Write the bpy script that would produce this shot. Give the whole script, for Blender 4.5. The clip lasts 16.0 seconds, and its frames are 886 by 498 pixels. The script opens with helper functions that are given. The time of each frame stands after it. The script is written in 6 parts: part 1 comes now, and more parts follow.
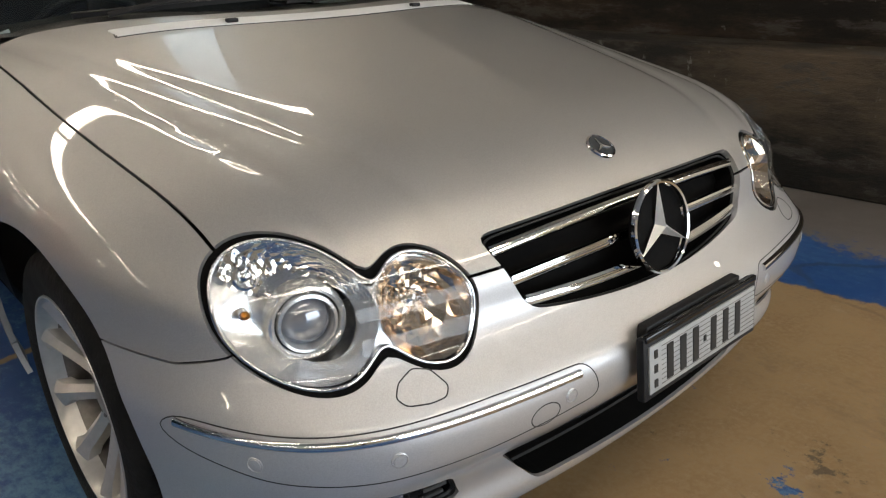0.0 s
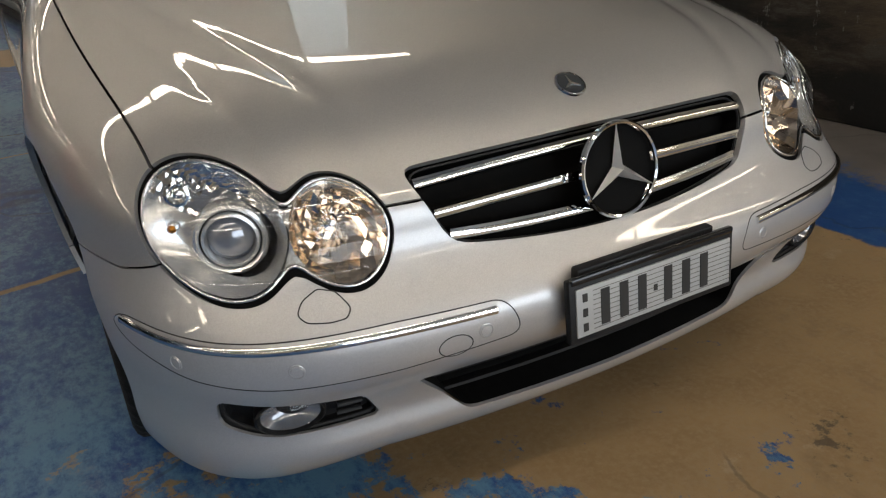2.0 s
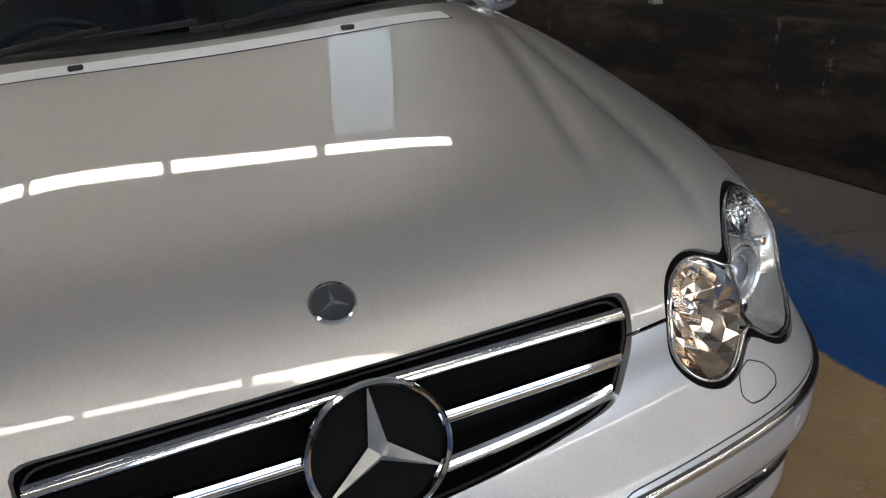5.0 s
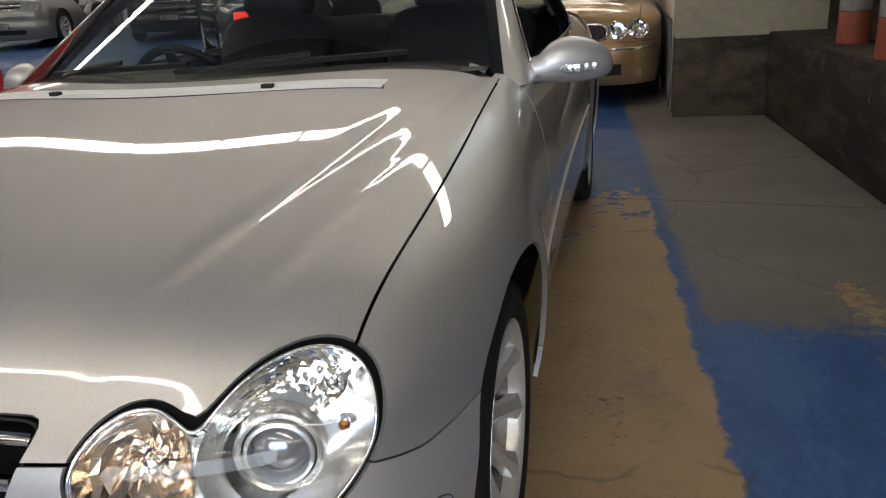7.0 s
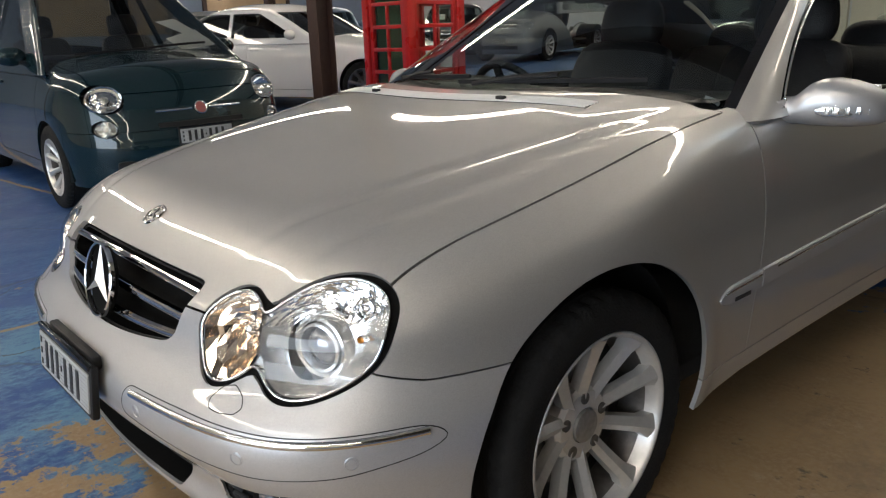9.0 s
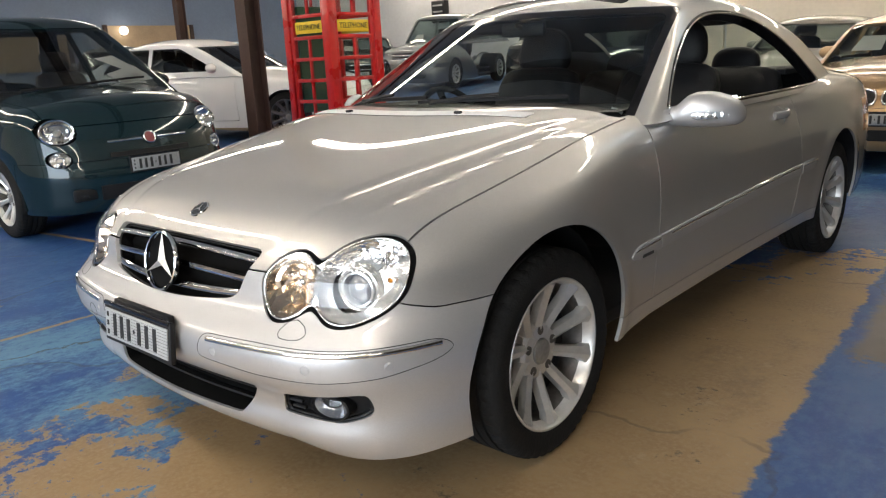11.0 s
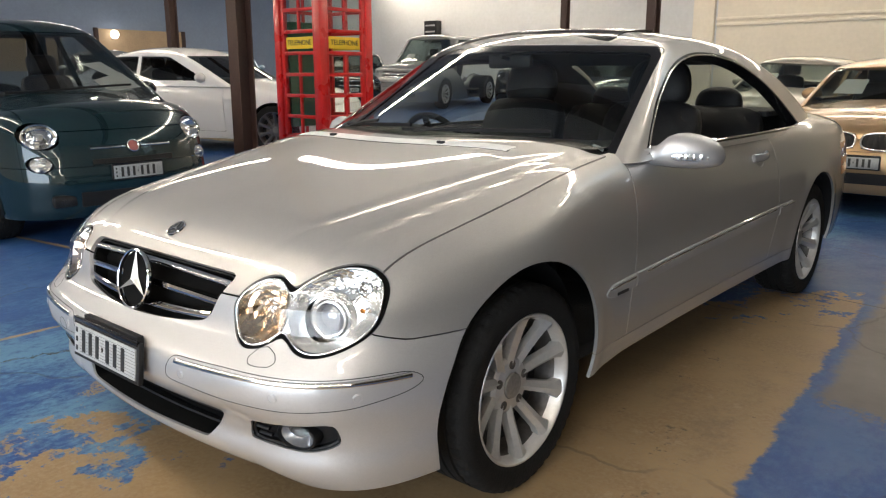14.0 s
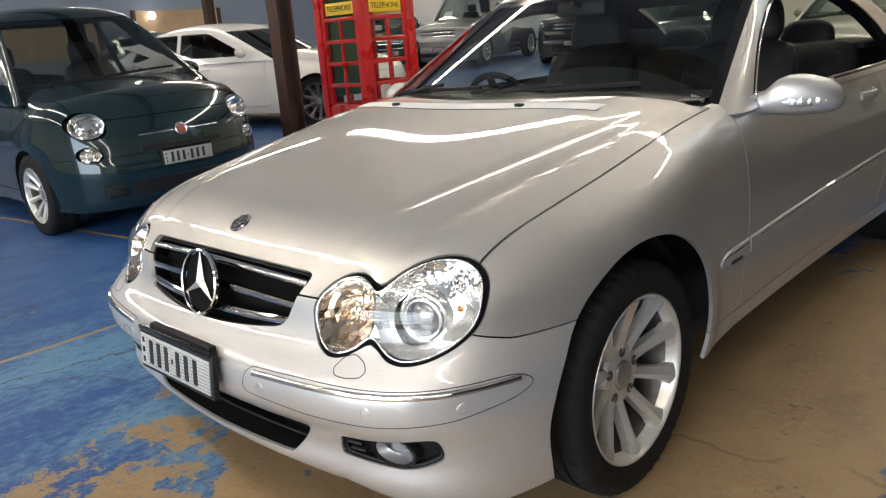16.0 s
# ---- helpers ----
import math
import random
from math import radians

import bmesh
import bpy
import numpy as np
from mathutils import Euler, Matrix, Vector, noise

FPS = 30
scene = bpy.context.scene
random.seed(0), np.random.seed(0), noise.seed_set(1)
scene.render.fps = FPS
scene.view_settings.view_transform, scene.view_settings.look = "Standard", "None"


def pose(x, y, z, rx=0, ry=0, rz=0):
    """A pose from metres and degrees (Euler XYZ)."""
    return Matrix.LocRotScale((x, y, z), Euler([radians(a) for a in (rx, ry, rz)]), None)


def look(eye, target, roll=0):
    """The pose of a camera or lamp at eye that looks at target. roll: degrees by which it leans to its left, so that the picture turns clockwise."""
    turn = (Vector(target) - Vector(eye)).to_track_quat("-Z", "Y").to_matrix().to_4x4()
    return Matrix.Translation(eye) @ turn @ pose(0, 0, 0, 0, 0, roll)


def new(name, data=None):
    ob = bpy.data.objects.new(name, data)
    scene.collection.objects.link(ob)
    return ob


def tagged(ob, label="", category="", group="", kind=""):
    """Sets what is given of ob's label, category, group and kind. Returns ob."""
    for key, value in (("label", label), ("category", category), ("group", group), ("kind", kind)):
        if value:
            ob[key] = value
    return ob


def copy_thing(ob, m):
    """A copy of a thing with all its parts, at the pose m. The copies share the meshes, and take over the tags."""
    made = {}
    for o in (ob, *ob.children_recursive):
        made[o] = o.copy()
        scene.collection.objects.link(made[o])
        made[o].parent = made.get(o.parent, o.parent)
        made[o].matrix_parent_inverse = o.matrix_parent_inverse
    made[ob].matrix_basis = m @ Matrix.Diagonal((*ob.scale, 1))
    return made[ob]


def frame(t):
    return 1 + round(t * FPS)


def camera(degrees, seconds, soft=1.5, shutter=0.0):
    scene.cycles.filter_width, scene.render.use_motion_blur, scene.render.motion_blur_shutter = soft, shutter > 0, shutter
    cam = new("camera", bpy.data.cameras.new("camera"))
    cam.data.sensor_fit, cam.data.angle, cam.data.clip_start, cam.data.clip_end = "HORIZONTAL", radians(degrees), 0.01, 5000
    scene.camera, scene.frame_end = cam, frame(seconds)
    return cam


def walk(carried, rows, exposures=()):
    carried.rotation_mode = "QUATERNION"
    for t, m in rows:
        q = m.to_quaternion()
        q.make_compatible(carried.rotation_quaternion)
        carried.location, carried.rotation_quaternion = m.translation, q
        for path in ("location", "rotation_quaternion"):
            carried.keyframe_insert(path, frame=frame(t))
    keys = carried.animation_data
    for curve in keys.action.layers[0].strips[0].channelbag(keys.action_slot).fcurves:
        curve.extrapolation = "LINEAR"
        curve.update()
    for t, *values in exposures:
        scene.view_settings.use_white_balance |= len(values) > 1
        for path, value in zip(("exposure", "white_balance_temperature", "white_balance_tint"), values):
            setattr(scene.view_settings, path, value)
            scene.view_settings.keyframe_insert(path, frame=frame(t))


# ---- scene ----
cam = camera(60.7, 16.0, 1.2)
PATH = [
    (0, (-1.111, -0.575, 1.102), (0.118, 0.821, 0.367), -1.6),
    (0.5, (-0.992, -0.684, 1.11), (-0.095, 0.924, 0.329), -2.1),
    (1, (-0.938, -0.775, 1.113), (-0.178, 0.891, 0.306), -2.9),
    (1.5, (-0.904, -0.821, 1.096), (-0.118, 0.832, 0.289), -3.8),
    (2, (-0.835, -0.817, 1.088), (0.009, 0.778, 0.225), -3.4),
    (2.5, (-0.697, -0.690, 1.150), (0.395, 0.770, 0.330), 4.6),
    (3, (-0.557, -0.623, 1.138), (0.421, 0.974, 0.437), 1.3),
    (5.3, (0.047, -0.555, 1.185), (0.598, 1.182, 0.361), -5.3),
    (5.5, (0.189, -0.584, 1.194), (0.663, 1.18, 0.379), -2.9),
    (6, (0.466, -0.568, 1.167), (0.906, 1.226, 0.4), -4.1),
    (6.5, (0.749, -0.476, 1.149), (0.939, 1.351, 0.358), -3.7),
    (7, (1.042, -0.455, 1.158), (0.567, 1.369, 0.489), -4.0),
    (7.5, (1.265, -0.414, 1.151), (0.499, 1.327, 0.535), -5.1),
    (7.8, (1.381, -0.313, 1.129), (0.533, 1.433, 0.647), 0.8),
    (8, (1.445, -0.273, 1.13), (0.488, 1.411, 0.632), -0.2),
    (8.2, (1.461, -0.245, 1.139), (0.38, 1.371, 0.667), -1.0),
    (8.5, (1.559, -0.262, 1.148), (0.263, 1.184, 0.668), -1.8),
    (9, (1.682, -0.363, 1.137), (0.233, 0.9, 0.584), -1.9),
    (9.2, (1.696, -0.437, 1.134), (0.294, 0.885, 0.598), -2.2),
    (11.3, (1.952, -0.957, 1.155), (0.669, 0.496, 0.665), -2.5),
    (11.5, (1.944, -0.999, 1.163), (0.663, 0.458, 0.674), -1.8),
    (12, (1.931, -1.02, 1.166), (0.709, 0.489, 0.689), -1.3),
    (12.5, (1.939, -0.982, 1.189), (0.771, 0.565, 0.696), 0.1),
    (13, (1.949, -0.917, 1.184), (0.759, 0.62, 0.714), 0.4),
    (13.5, (1.947, -0.885, 1.184), (0.707, 0.616, 0.727), -0.1),
    (14, (1.951, -0.871, 1.184), (0.685, 0.612, 0.738), -0.0),
    (14.5, (1.95, -0.854, 1.185), (0.678, 0.617, 0.718), 0.4),
    (15, (1.947, -0.825, 1.184), (0.652, 0.629, 0.728), 0.5),
    (15.5, (1.883, -0.809, 1.178), (0.523, 0.549, 0.626), 0.1),
    (16, (1.704, -0.763, 1.187), (0.36, 0.615, 0.644), -4.5),
]
walk(cam, [(t, look(eye, target, roll)) for t, eye, target, roll in PATH],
     [(0, -0.68, 6500, 10), (1, -0.88, 6500, 10), (2, -1.05, 6550, 10), (3, -1.04, 6800, 10), (5.5, -1.02, 5800, 10),
      (7, -0.68, 6250, 10), (9, -0.45, 6250, 10), (11.5, 0.02, 6350, 10), (16, 0.0, 6350, 10)])

# ---- world, lamps ----
world = bpy.data.worlds.new("world")
scene.world = world
world.use_nodes = True
sky = world.node_tree.nodes.new("ShaderNodeTexSky")
sky.sky_type, sky.sun_disc, sky.sun_elevation, sky.sun_rotation = "NISHITA", False, radians(50), radians(120)
world.node_tree.links.new(sky.outputs[0], world.node_tree.nodes["Background"].inputs[0])
world.node_tree.nodes["Background"].inputs[1].default_value = 0.1


# ---- materials ----
def material(name, colour, rough=0.5, metal=0.0, vary=0.0, scale=8.0, bump=0.0, bump_scale=60.0, coat=0.0, stain=None, **more):
    """A surface with variation at two scales and fine relief."""
    m = bpy.data.materials.new(name)
    m.use_nodes = True
    n, k = m.node_tree.nodes, m.node_tree.links
    b = n["Principled BSDF"]
    b.inputs["Base Color"].default_value = (*colour, 1)
    b.inputs["Roughness"].default_value, b.inputs["Metallic"].default_value = rough, metal
    b.inputs["Coat Weight"].default_value = coat
    b.inputs["Coat Roughness"].default_value = 0.03
    for key, value in more.items():
        b.inputs[key.replace("_", " ")].default_value = value
    co = n.new("ShaderNodeTexCoord")
    if vary:
        big, fine, mix = n.new("ShaderNodeTexNoise"), n.new("ShaderNodeTexNoise"), n.new("ShaderNodeMath")
        big.inputs["Scale"].default_value, fine.inputs["Scale"].default_value = scale, scale * 9
        big.inputs["Detail"].default_value, fine.inputs["Detail"].default_value = 6, 4
        mix.operation = "ADD"
        ramp = n.new("ShaderNodeMapRange")
        ramp.inputs["From Min"].default_value, ramp.inputs["From Max"].default_value = 0.7, 1.3
        ramp.inputs["To Min"].default_value, ramp.inputs["To Max"].default_value = 1 - vary, 1 + vary
        mul = n.new("ShaderNodeMix")
        mul.data_type, mul.blend_type = "RGBA", "MULTIPLY"
        mul.inputs[0].default_value = 1
        mul.inputs[6].default_value = (*colour, 1)
        for t in (big, fine):
            k.new(co.outputs["Object"], t.inputs["Vector"])
        k.new(big.outputs[0], mix.inputs[0]), k.new(fine.outputs[0], mix.inputs[1])
        k.new(mix.outputs[0], ramp.inputs["Value"]), k.new(ramp.outputs[0], mul.inputs[7])
        k.new(mul.outputs[2], b.inputs["Base Color"])
        rr = n.new("ShaderNodeMapRange")
        rr.inputs["To Min"].default_value, rr.inputs["To Max"].default_value = rough * 0.75, min(1, rough * 1.3)
        k.new(big.outputs[0], rr.inputs["Value"]), k.new(rr.outputs[0], b.inputs["Roughness"])
    if bump:
        t, u = n.new("ShaderNodeTexNoise"), n.new("ShaderNodeBump")
        t.inputs["Scale"].default_value, u.inputs["Strength"].default_value, u.inputs["Distance"].default_value = bump_scale, bump, 0.01
        k.new(co.outputs["Object"], t.inputs["Vector"]), k.new(t.outputs[0], u.inputs["Height"]), k.new(u.outputs[0], b.inputs["Normal"])
    return m


def glowing(name, colour, strength):
    m = bpy.data.materials.new(name)
    m.use_nodes = True
    b = m.node_tree.nodes["Principled BSDF"]
    b.inputs["Base Color"].default_value = (*colour, 1)
    b.inputs["Emission Color"].default_value, b.inputs["Emission Strength"].default_value = (*colour, 1), strength
    return m


def pane_glass(name, tint, gloss=0.075):
    """Thin glass: it lets light through with a tint, and mirrors more at a slant."""
    m = bpy.data.materials.new(name)
    m.use_nodes = True
    n, k = m.node_tree.nodes, m.node_tree.links
    n.remove(n["Principled BSDF"])
    clear, shine, mix, tilt = n.new("ShaderNodeBsdfTransparent"), n.new("ShaderNodeBsdfGlossy"), n.new("ShaderNodeMixShader"), n.new("ShaderNodeLayerWeight")
    clear.inputs[0].default_value, shine.inputs["Roughness"].default_value, tilt.inputs[0].default_value = (*tint, 1), 0.01, 0.5
    power, scaled = n.new("ShaderNodeMath"), n.new("ShaderNodeMath")
    power.operation, scaled.operation = "POWER", "MULTIPLY_ADD"
    power.inputs[1].default_value, scaled.inputs[1].default_value, scaled.inputs[2].default_value = 5.0, 1 - gloss, gloss
    k.new(tilt.outputs["Facing"], power.inputs[0]), k.new(power.outputs[0], scaled.inputs[0])
    k.new(scaled.outputs[0], mix.inputs[0]), k.new(clear.outputs[0], mix.inputs[1]), k.new(shine.outputs[0], mix.inputs[2])
    k.new(mix.outputs[0], n["Material Output"].inputs["Surface"])
    return m


def car_paint(name, colour, metal=0.6, rough=0.35, flake=0.10):
    """Metallic lacquer: fine flakes under a clear coat."""
    m = bpy.data.materials.new(name)
    m.use_nodes = True
    n, k = m.node_tree.nodes, m.node_tree.links
    b = n["Principled BSDF"]
    co, cell, mix, ramp = n.new("ShaderNodeTexCoord"), n.new("ShaderNodeTexVoronoi"), n.new("ShaderNodeMix"), n.new("ShaderNodeMapRange")
    cell.inputs["Scale"].default_value = 900
    mix.data_type, mix.blend_type = "RGBA", "MULTIPLY"
    mix.inputs[0].default_value, mix.inputs[6].default_value = 1, (*colour, 1)
    ramp.inputs["To Min"].default_value, ramp.inputs["To Max"].default_value = 1 - flake, 1 + flake
    dust, dr = n.new("ShaderNodeTexNoise"), n.new("ShaderNodeMapRange")
    dust.inputs["Scale"].default_value, dust.inputs["Detail"].default_value = 3, 8
    dr.inputs["To Min"].default_value, dr.inputs["To Max"].default_value = rough * 0.85, rough * 1.2
    k.new(co.outputs["Object"], cell.inputs["Vector"]), k.new(co.outputs["Object"], dust.inputs["Vector"])
    k.new(cell.outputs["Color"], ramp.inputs["Value"]), k.new(ramp.outputs[0], mix.inputs[7])
    k.new(mix.outputs[2], b.inputs["Base Color"]), k.new(dust.outputs[0], dr.inputs["Value"]), k.new(dr.outputs[0], b.inputs["Roughness"])
    b.inputs["Metallic"].default_value, b.inputs["Coat Weight"].default_value, b.inputs["Coat Roughness"].default_value = metal, 1.0, 0.02
    b.inputs["Specular IOR Level"].default_value = 0.1
    return m


SILVER = car_paint("silver_paint", (0.47, 0.464, 0.452), 0.70, 0.44)
SILVER_PLAIN = car_paint("bumper_paint", (0.50, 0.50, 0.505), 0.62, 0.42)
BLACK_PLASTIC = material("black_plastic", (0.010, 0.010, 0.011), 0.5, vary=0.2, bump=0.15, bump_scale=400, Specular_IOR_Level=0.3)
GLOSS_BLACK = material("gloss_black", (0.008, 0.008, 0.009), 0.12, vary=0.1)
RUBBER = material("tyre_rubber", (0.010, 0.010, 0.010), 0.8, vary=0.25, scale=20, bump=0.2, bump_scale=150, Specular_IOR_Level=0.2)
CHROME = material("chrome", (0.80, 0.80, 0.80), 0.06, 1.0, vary=0.03)
ALLOY = material("alloy_wheel", (0.56, 0.55, 0.53), 0.33, 0.6, vary=0.08, coat=0.5)
STEEL_DARK = material("brake_steel", (0.16, 0.15, 0.14), 0.45, 0.9, vary=0.2)
LEATHER = material("black_leather", (0.012, 0.012, 0.013), 0.42, vary=0.2, bump=0.3, bump_scale=220, Specular_IOR_Level=0.25)
CARPET = material("grey_carpet", (0.015, 0.015, 0.016), 0.95, vary=0.3, bump=0.5, bump_scale=500)
HEADLINING = material("headlining", (0.08, 0.078, 0.075), 0.9, vary=0.1)
SCREEN_GLASS = pane_glass("windscreen_glass", (0.55, 0.62, 0.60))
DARK_GLASS = pane_glass("tinted_glass", (0.16, 0.18, 0.18))
LENS_GLASS = pane_glass("clear_lens", (0.95, 0.96, 0.97), 0.045)
REFLECTOR = material("lamp_reflector", (0.86, 0.86, 0.85), 0.10, 1.0, vary=0.05)
AMBER = material("amber_bulb", (0.9, 0.35, 0.04), 0.25, vary=0.1, coat=0.6)
RED_LENS = material("red_lens", (0.35, 0.012, 0.01), 0.15, vary=0.1, coat=0.8)
PLATE_WHITE = material("plate_white", (0.36, 0.37, 0.37), 0.35, vary=0.05)
INK = material("black_ink", (0.015, 0.015, 0.015), 0.5, vary=0.1)
PAPER = material("white_paper", (0.8, 0.8, 0.78), 0.8, vary=0.04)

# ---- tools ----
def part(name, bm, mat, parent=None, label="", smooth=30):
    """Links a bmesh as one mesh object under a thing or a part."""
    me = bpy.data.meshes.new(name)
    bmesh.ops.recalc_face_normals(bm, faces=bm.faces)
    bm.to_mesh(me)
    bm.free()
    me.materials.append(mat)
    if smooth:
        me.polygons.foreach_set("use_smooth", np.ones(len(me.polygons), bool))
        me.set_sharp_from_angle(angle=radians(smooth))
    ob = new(name, me)
    ob.parent = parent
    return tagged(ob, label)


def thing(name, label, category, group="", at=None, kind=""):
    ob = new(name)
    ob.empty_display_size = 0.2
    if at is not None:
        ob.matrix_basis = at
    return tagged(ob, label, category, group, kind)


def box(size, at=(0, 0, 0), bevel=0.0, turn=None, seg=2, bm=None):
    own = bm is None
    bm = bmesh.new() if own else bm
    vs = bmesh.ops.create_cube(bm, size=1)["verts"]
    m = Matrix.Translation(at) @ (turn.to_4x4() if turn else Matrix()) @ Matrix.Diagonal((*size, 1))
    bmesh.ops.transform(bm, matrix=m, verts=vs)
    if bevel:
        es = list({e for v in vs for e in v.link_edges})
        bmesh.ops.bevel(bm, geom=es, offset=bevel, segments=seg, affect="EDGES", profile=0.5)
    return bm


def revolve(profile, steps=48, axis="x", at=(0, 0, 0), closed=False, bm=None):
    """A lathe: profile of (along the axis, radius)."""
    bm = bm or bmesh.new()
    rings = []
    for i in range(steps):
        a = 2 * math.pi * i / steps
        c, s = math.cos(a), math.sin(a)
        row = []
        for d, r in profile:
            p = {"x": (d, r * c, r * s), "y": (r * c, d, r * s), "z": (r * c, r * s, d)}[axis]
            row.append(bm.verts.new(Vector(p) + Vector(at)))
        rings.append(row)
    n = len(profile)
    for i in range(steps):
        a, b = rings[i], rings[(i + 1) % steps]
        for j in range(n if closed else n - 1):
            bm.faces.new((a[j], a[(j + 1) % n], b[(j + 1) % n], b[j]))
    bmesh.ops.remove_doubles(bm, verts=bm.verts, dist=1e-6)
    return bm


def sweep(points, out, profile, close_ends=True, loop=False, bm=None, scale=None):
    """Sweeps a closed profile of (across, out) along points; out: the outward normals."""
    bm = bm or bmesh.new()
    pts, outs = [Vector(p) for p in points], [Vector(o).normalized() for o in out]
    rows = []
    for i, p in enumerate(pts):
        a = pts[i - 1] if (i or loop) else p
        b = pts[(i + 1) % len(pts)] if (i + 1 < len(pts) or loop) else p
        along = (b - a).normalized()
        side = outs[i].cross(along).normalized()
        up = along.cross(side).normalized()
        k = scale[i] if scale else 1.0
        rows.append([bm.verts.new(p + side * u * k + up * v * (0.4 + 0.6 * k)) for u, v in profile])
    n = len(profile)
    for i in range(len(rows) if loop else len(rows) - 1):
        a, b = rows[i], rows[(i + 1) % len(rows)]
        for j in range(n):
            bm.faces.new((a[j], a[(j + 1) % n], b[(j + 1) % n], b[j]))
    if close_ends and not loop:
        bm.faces.new(rows[0]), bm.faces.new(rows[-1])
    return bm


def oval(a, b=None, n=8):
    b = b or a
    return [(a * math.cos(2 * math.pi * i / n), b * math.sin(2 * math.pi * i / n)) for i in range(n)]


def prism(outline, depth, place=Matrix(), bm=None, bevel=0.0):
    """A plate with that outline in its own x, y, depth along z."""
    bm = bm or bmesh.new()
    lo = [bm.verts.new(place @ Vector((x, y, 0))) for x, y in outline]
    hi = [bm.verts.new(place @ Vector((x, y, depth))) for x, y in outline]
    n = len(lo)
    bm.faces.new(lo[::-1])
    top = bm.faces.new(hi)
    for i in range(n):
        bm.faces.new((lo[i], lo[(i + 1) % n], hi[(i + 1) % n], hi[i]))
    if bevel:
        bmesh.ops.bevel(bm, geom=list(top.edges), offset=bevel, segments=2, affect="EDGES", profile=0.5)
    return bm


# ---- skins: triangles on a smooth solid, cut into panels ----
def root(solid, origin, way, far=3.2):
    """Where rays from inside leave the solid."""
    lo, hi = np.zeros(len(way)), np.full(len(way), far)
    for _ in range(30):
        mid = (lo + hi) / 2
        p = origin + way * mid[:, None]
        inside = solid(p[:, 0], p[:, 1], p[:, 2]) < 0
        lo, hi = np.where(inside, mid, lo), np.where(inside, hi, mid)
    return origin + way * ((lo + hi) / 2)[:, None]


def skin(solid, front, back, height, around, fan, rows):
    """A closed skin of triangles: a capsule's rays, cast from its axis."""
    th = np.arange(around) * 2 * np.pi / around
    ring = np.stack([np.sin(th), np.zeros(around), np.cos(th)], 1)
    org, way = [], []
    for f in np.linspace(0, 1, fan)[1:]:
        a = f * np.pi / 2
        org.append(np.tile([0, front, height], (around, 1))), way.append(ring * np.sin(a) + np.array([0, -np.cos(a), 0]))
    for y in np.linspace(front, back, rows)[1:-1]:
        org.append(np.tile([0, y, height], (around, 1))), way.append(ring)
    for f in np.linspace(1, 0, fan // 2)[:-1]:
        a = f * np.pi / 2
        org.append(np.tile([0, back, height], (around, 1))), way.append(ring * np.sin(a) + np.array([0, np.cos(a), 0]))
    n = len(org)
    org = np.concatenate(org + [np.array([[0, front, height], [0, back, height]])])
    way = np.concatenate(way + [np.array([[0, -1, 0], [0, 1, 0]])])
    v = root(solid, org, way.astype(float))
    i, j = np.meshgrid(np.arange(n - 1), np.arange(around), indexing="ij")
    a, b = i * around + j, i * around + (j + 1) % around
    c, d = a + around, b + around
    t = np.concatenate([np.stack([a, b, d], -1).reshape(-1, 3), np.stack([a, d, c], -1).reshape(-1, 3)])
    j = np.arange(around)
    k = (j + 1) % around
    ends = [np.stack([np.full(around, n * around), k, j], 1), np.stack([np.full(around, n * around + 1), (n - 1) * around + j, (n - 1) * around + k], 1)]
    return v, np.concatenate([t] + ends)


def tidy(v, t):
    used = np.unique(t)
    back = np.zeros(len(v), int)
    back[used] = np.arange(len(used))
    return v[used], back[t]


def clip(mesh, g):
    """The part of a triangle mesh where g(x, y, z) is below zero."""
    v, t = mesh
    s = g(v[:, 0], v[:, 1], v[:, 2])
    s = np.where(np.abs(s) < 1e-7, 1e-7, s)
    neg = s < 0
    cnt = neg[t].sum(1)
    keep = [t[cnt == 3]]
    cut = t[(cnt == 1) | (cnt == 2)]
    if not len(cut):
        return tidy(v, keep[0])
    one = neg[cut].sum(1) == 1
    odd = np.where(one[:, None], neg[cut], ~neg[cut]).argmax(1)
    r = np.arange(len(cut))
    a, b, c = cut[r, odd], cut[r, (odd + 1) % 3], cut[r, (odd + 2) % 3]
    pairs = np.concatenate([np.stack([a, b], 1), np.stack([a, c], 1)])
    key = np.sort(pairs, 1)
    uniq, inv = np.unique(key, axis=0, return_inverse=True)
    inv = inv.reshape(-1)
    w = (s[uniq[:, 0]] / (s[uniq[:, 0]] - s[uniq[:, 1]]))[:, None]
    extra = v[uniq[:, 0]] * (1 - w) + v[uniq[:, 1]] * w
    ab, ac = inv[:len(cut)] + len(v), inv[len(cut):] + len(v)
    keep.append(np.stack([a, ab, ac], 1)[one])
    m = ~one
    keep += [np.stack([ab, b, c], 1)[m], np.stack([ab, c, ac], 1)[m]]
    return tidy(np.concatenate([v, extra]), np.concatenate(keep))


def slope(solid, v, e=1e-4):
    x, y, z = v.T
    g = np.stack([solid(x + e, y, z) - solid(x - e, y, z), solid(x, y + e, z) - solid(x, y - e, z), solid(x, y, z + e) - solid(x, y, z - e)], 1)
    return g / np.maximum(np.linalg.norm(g, axis=1, keepdims=True), 1e-9)


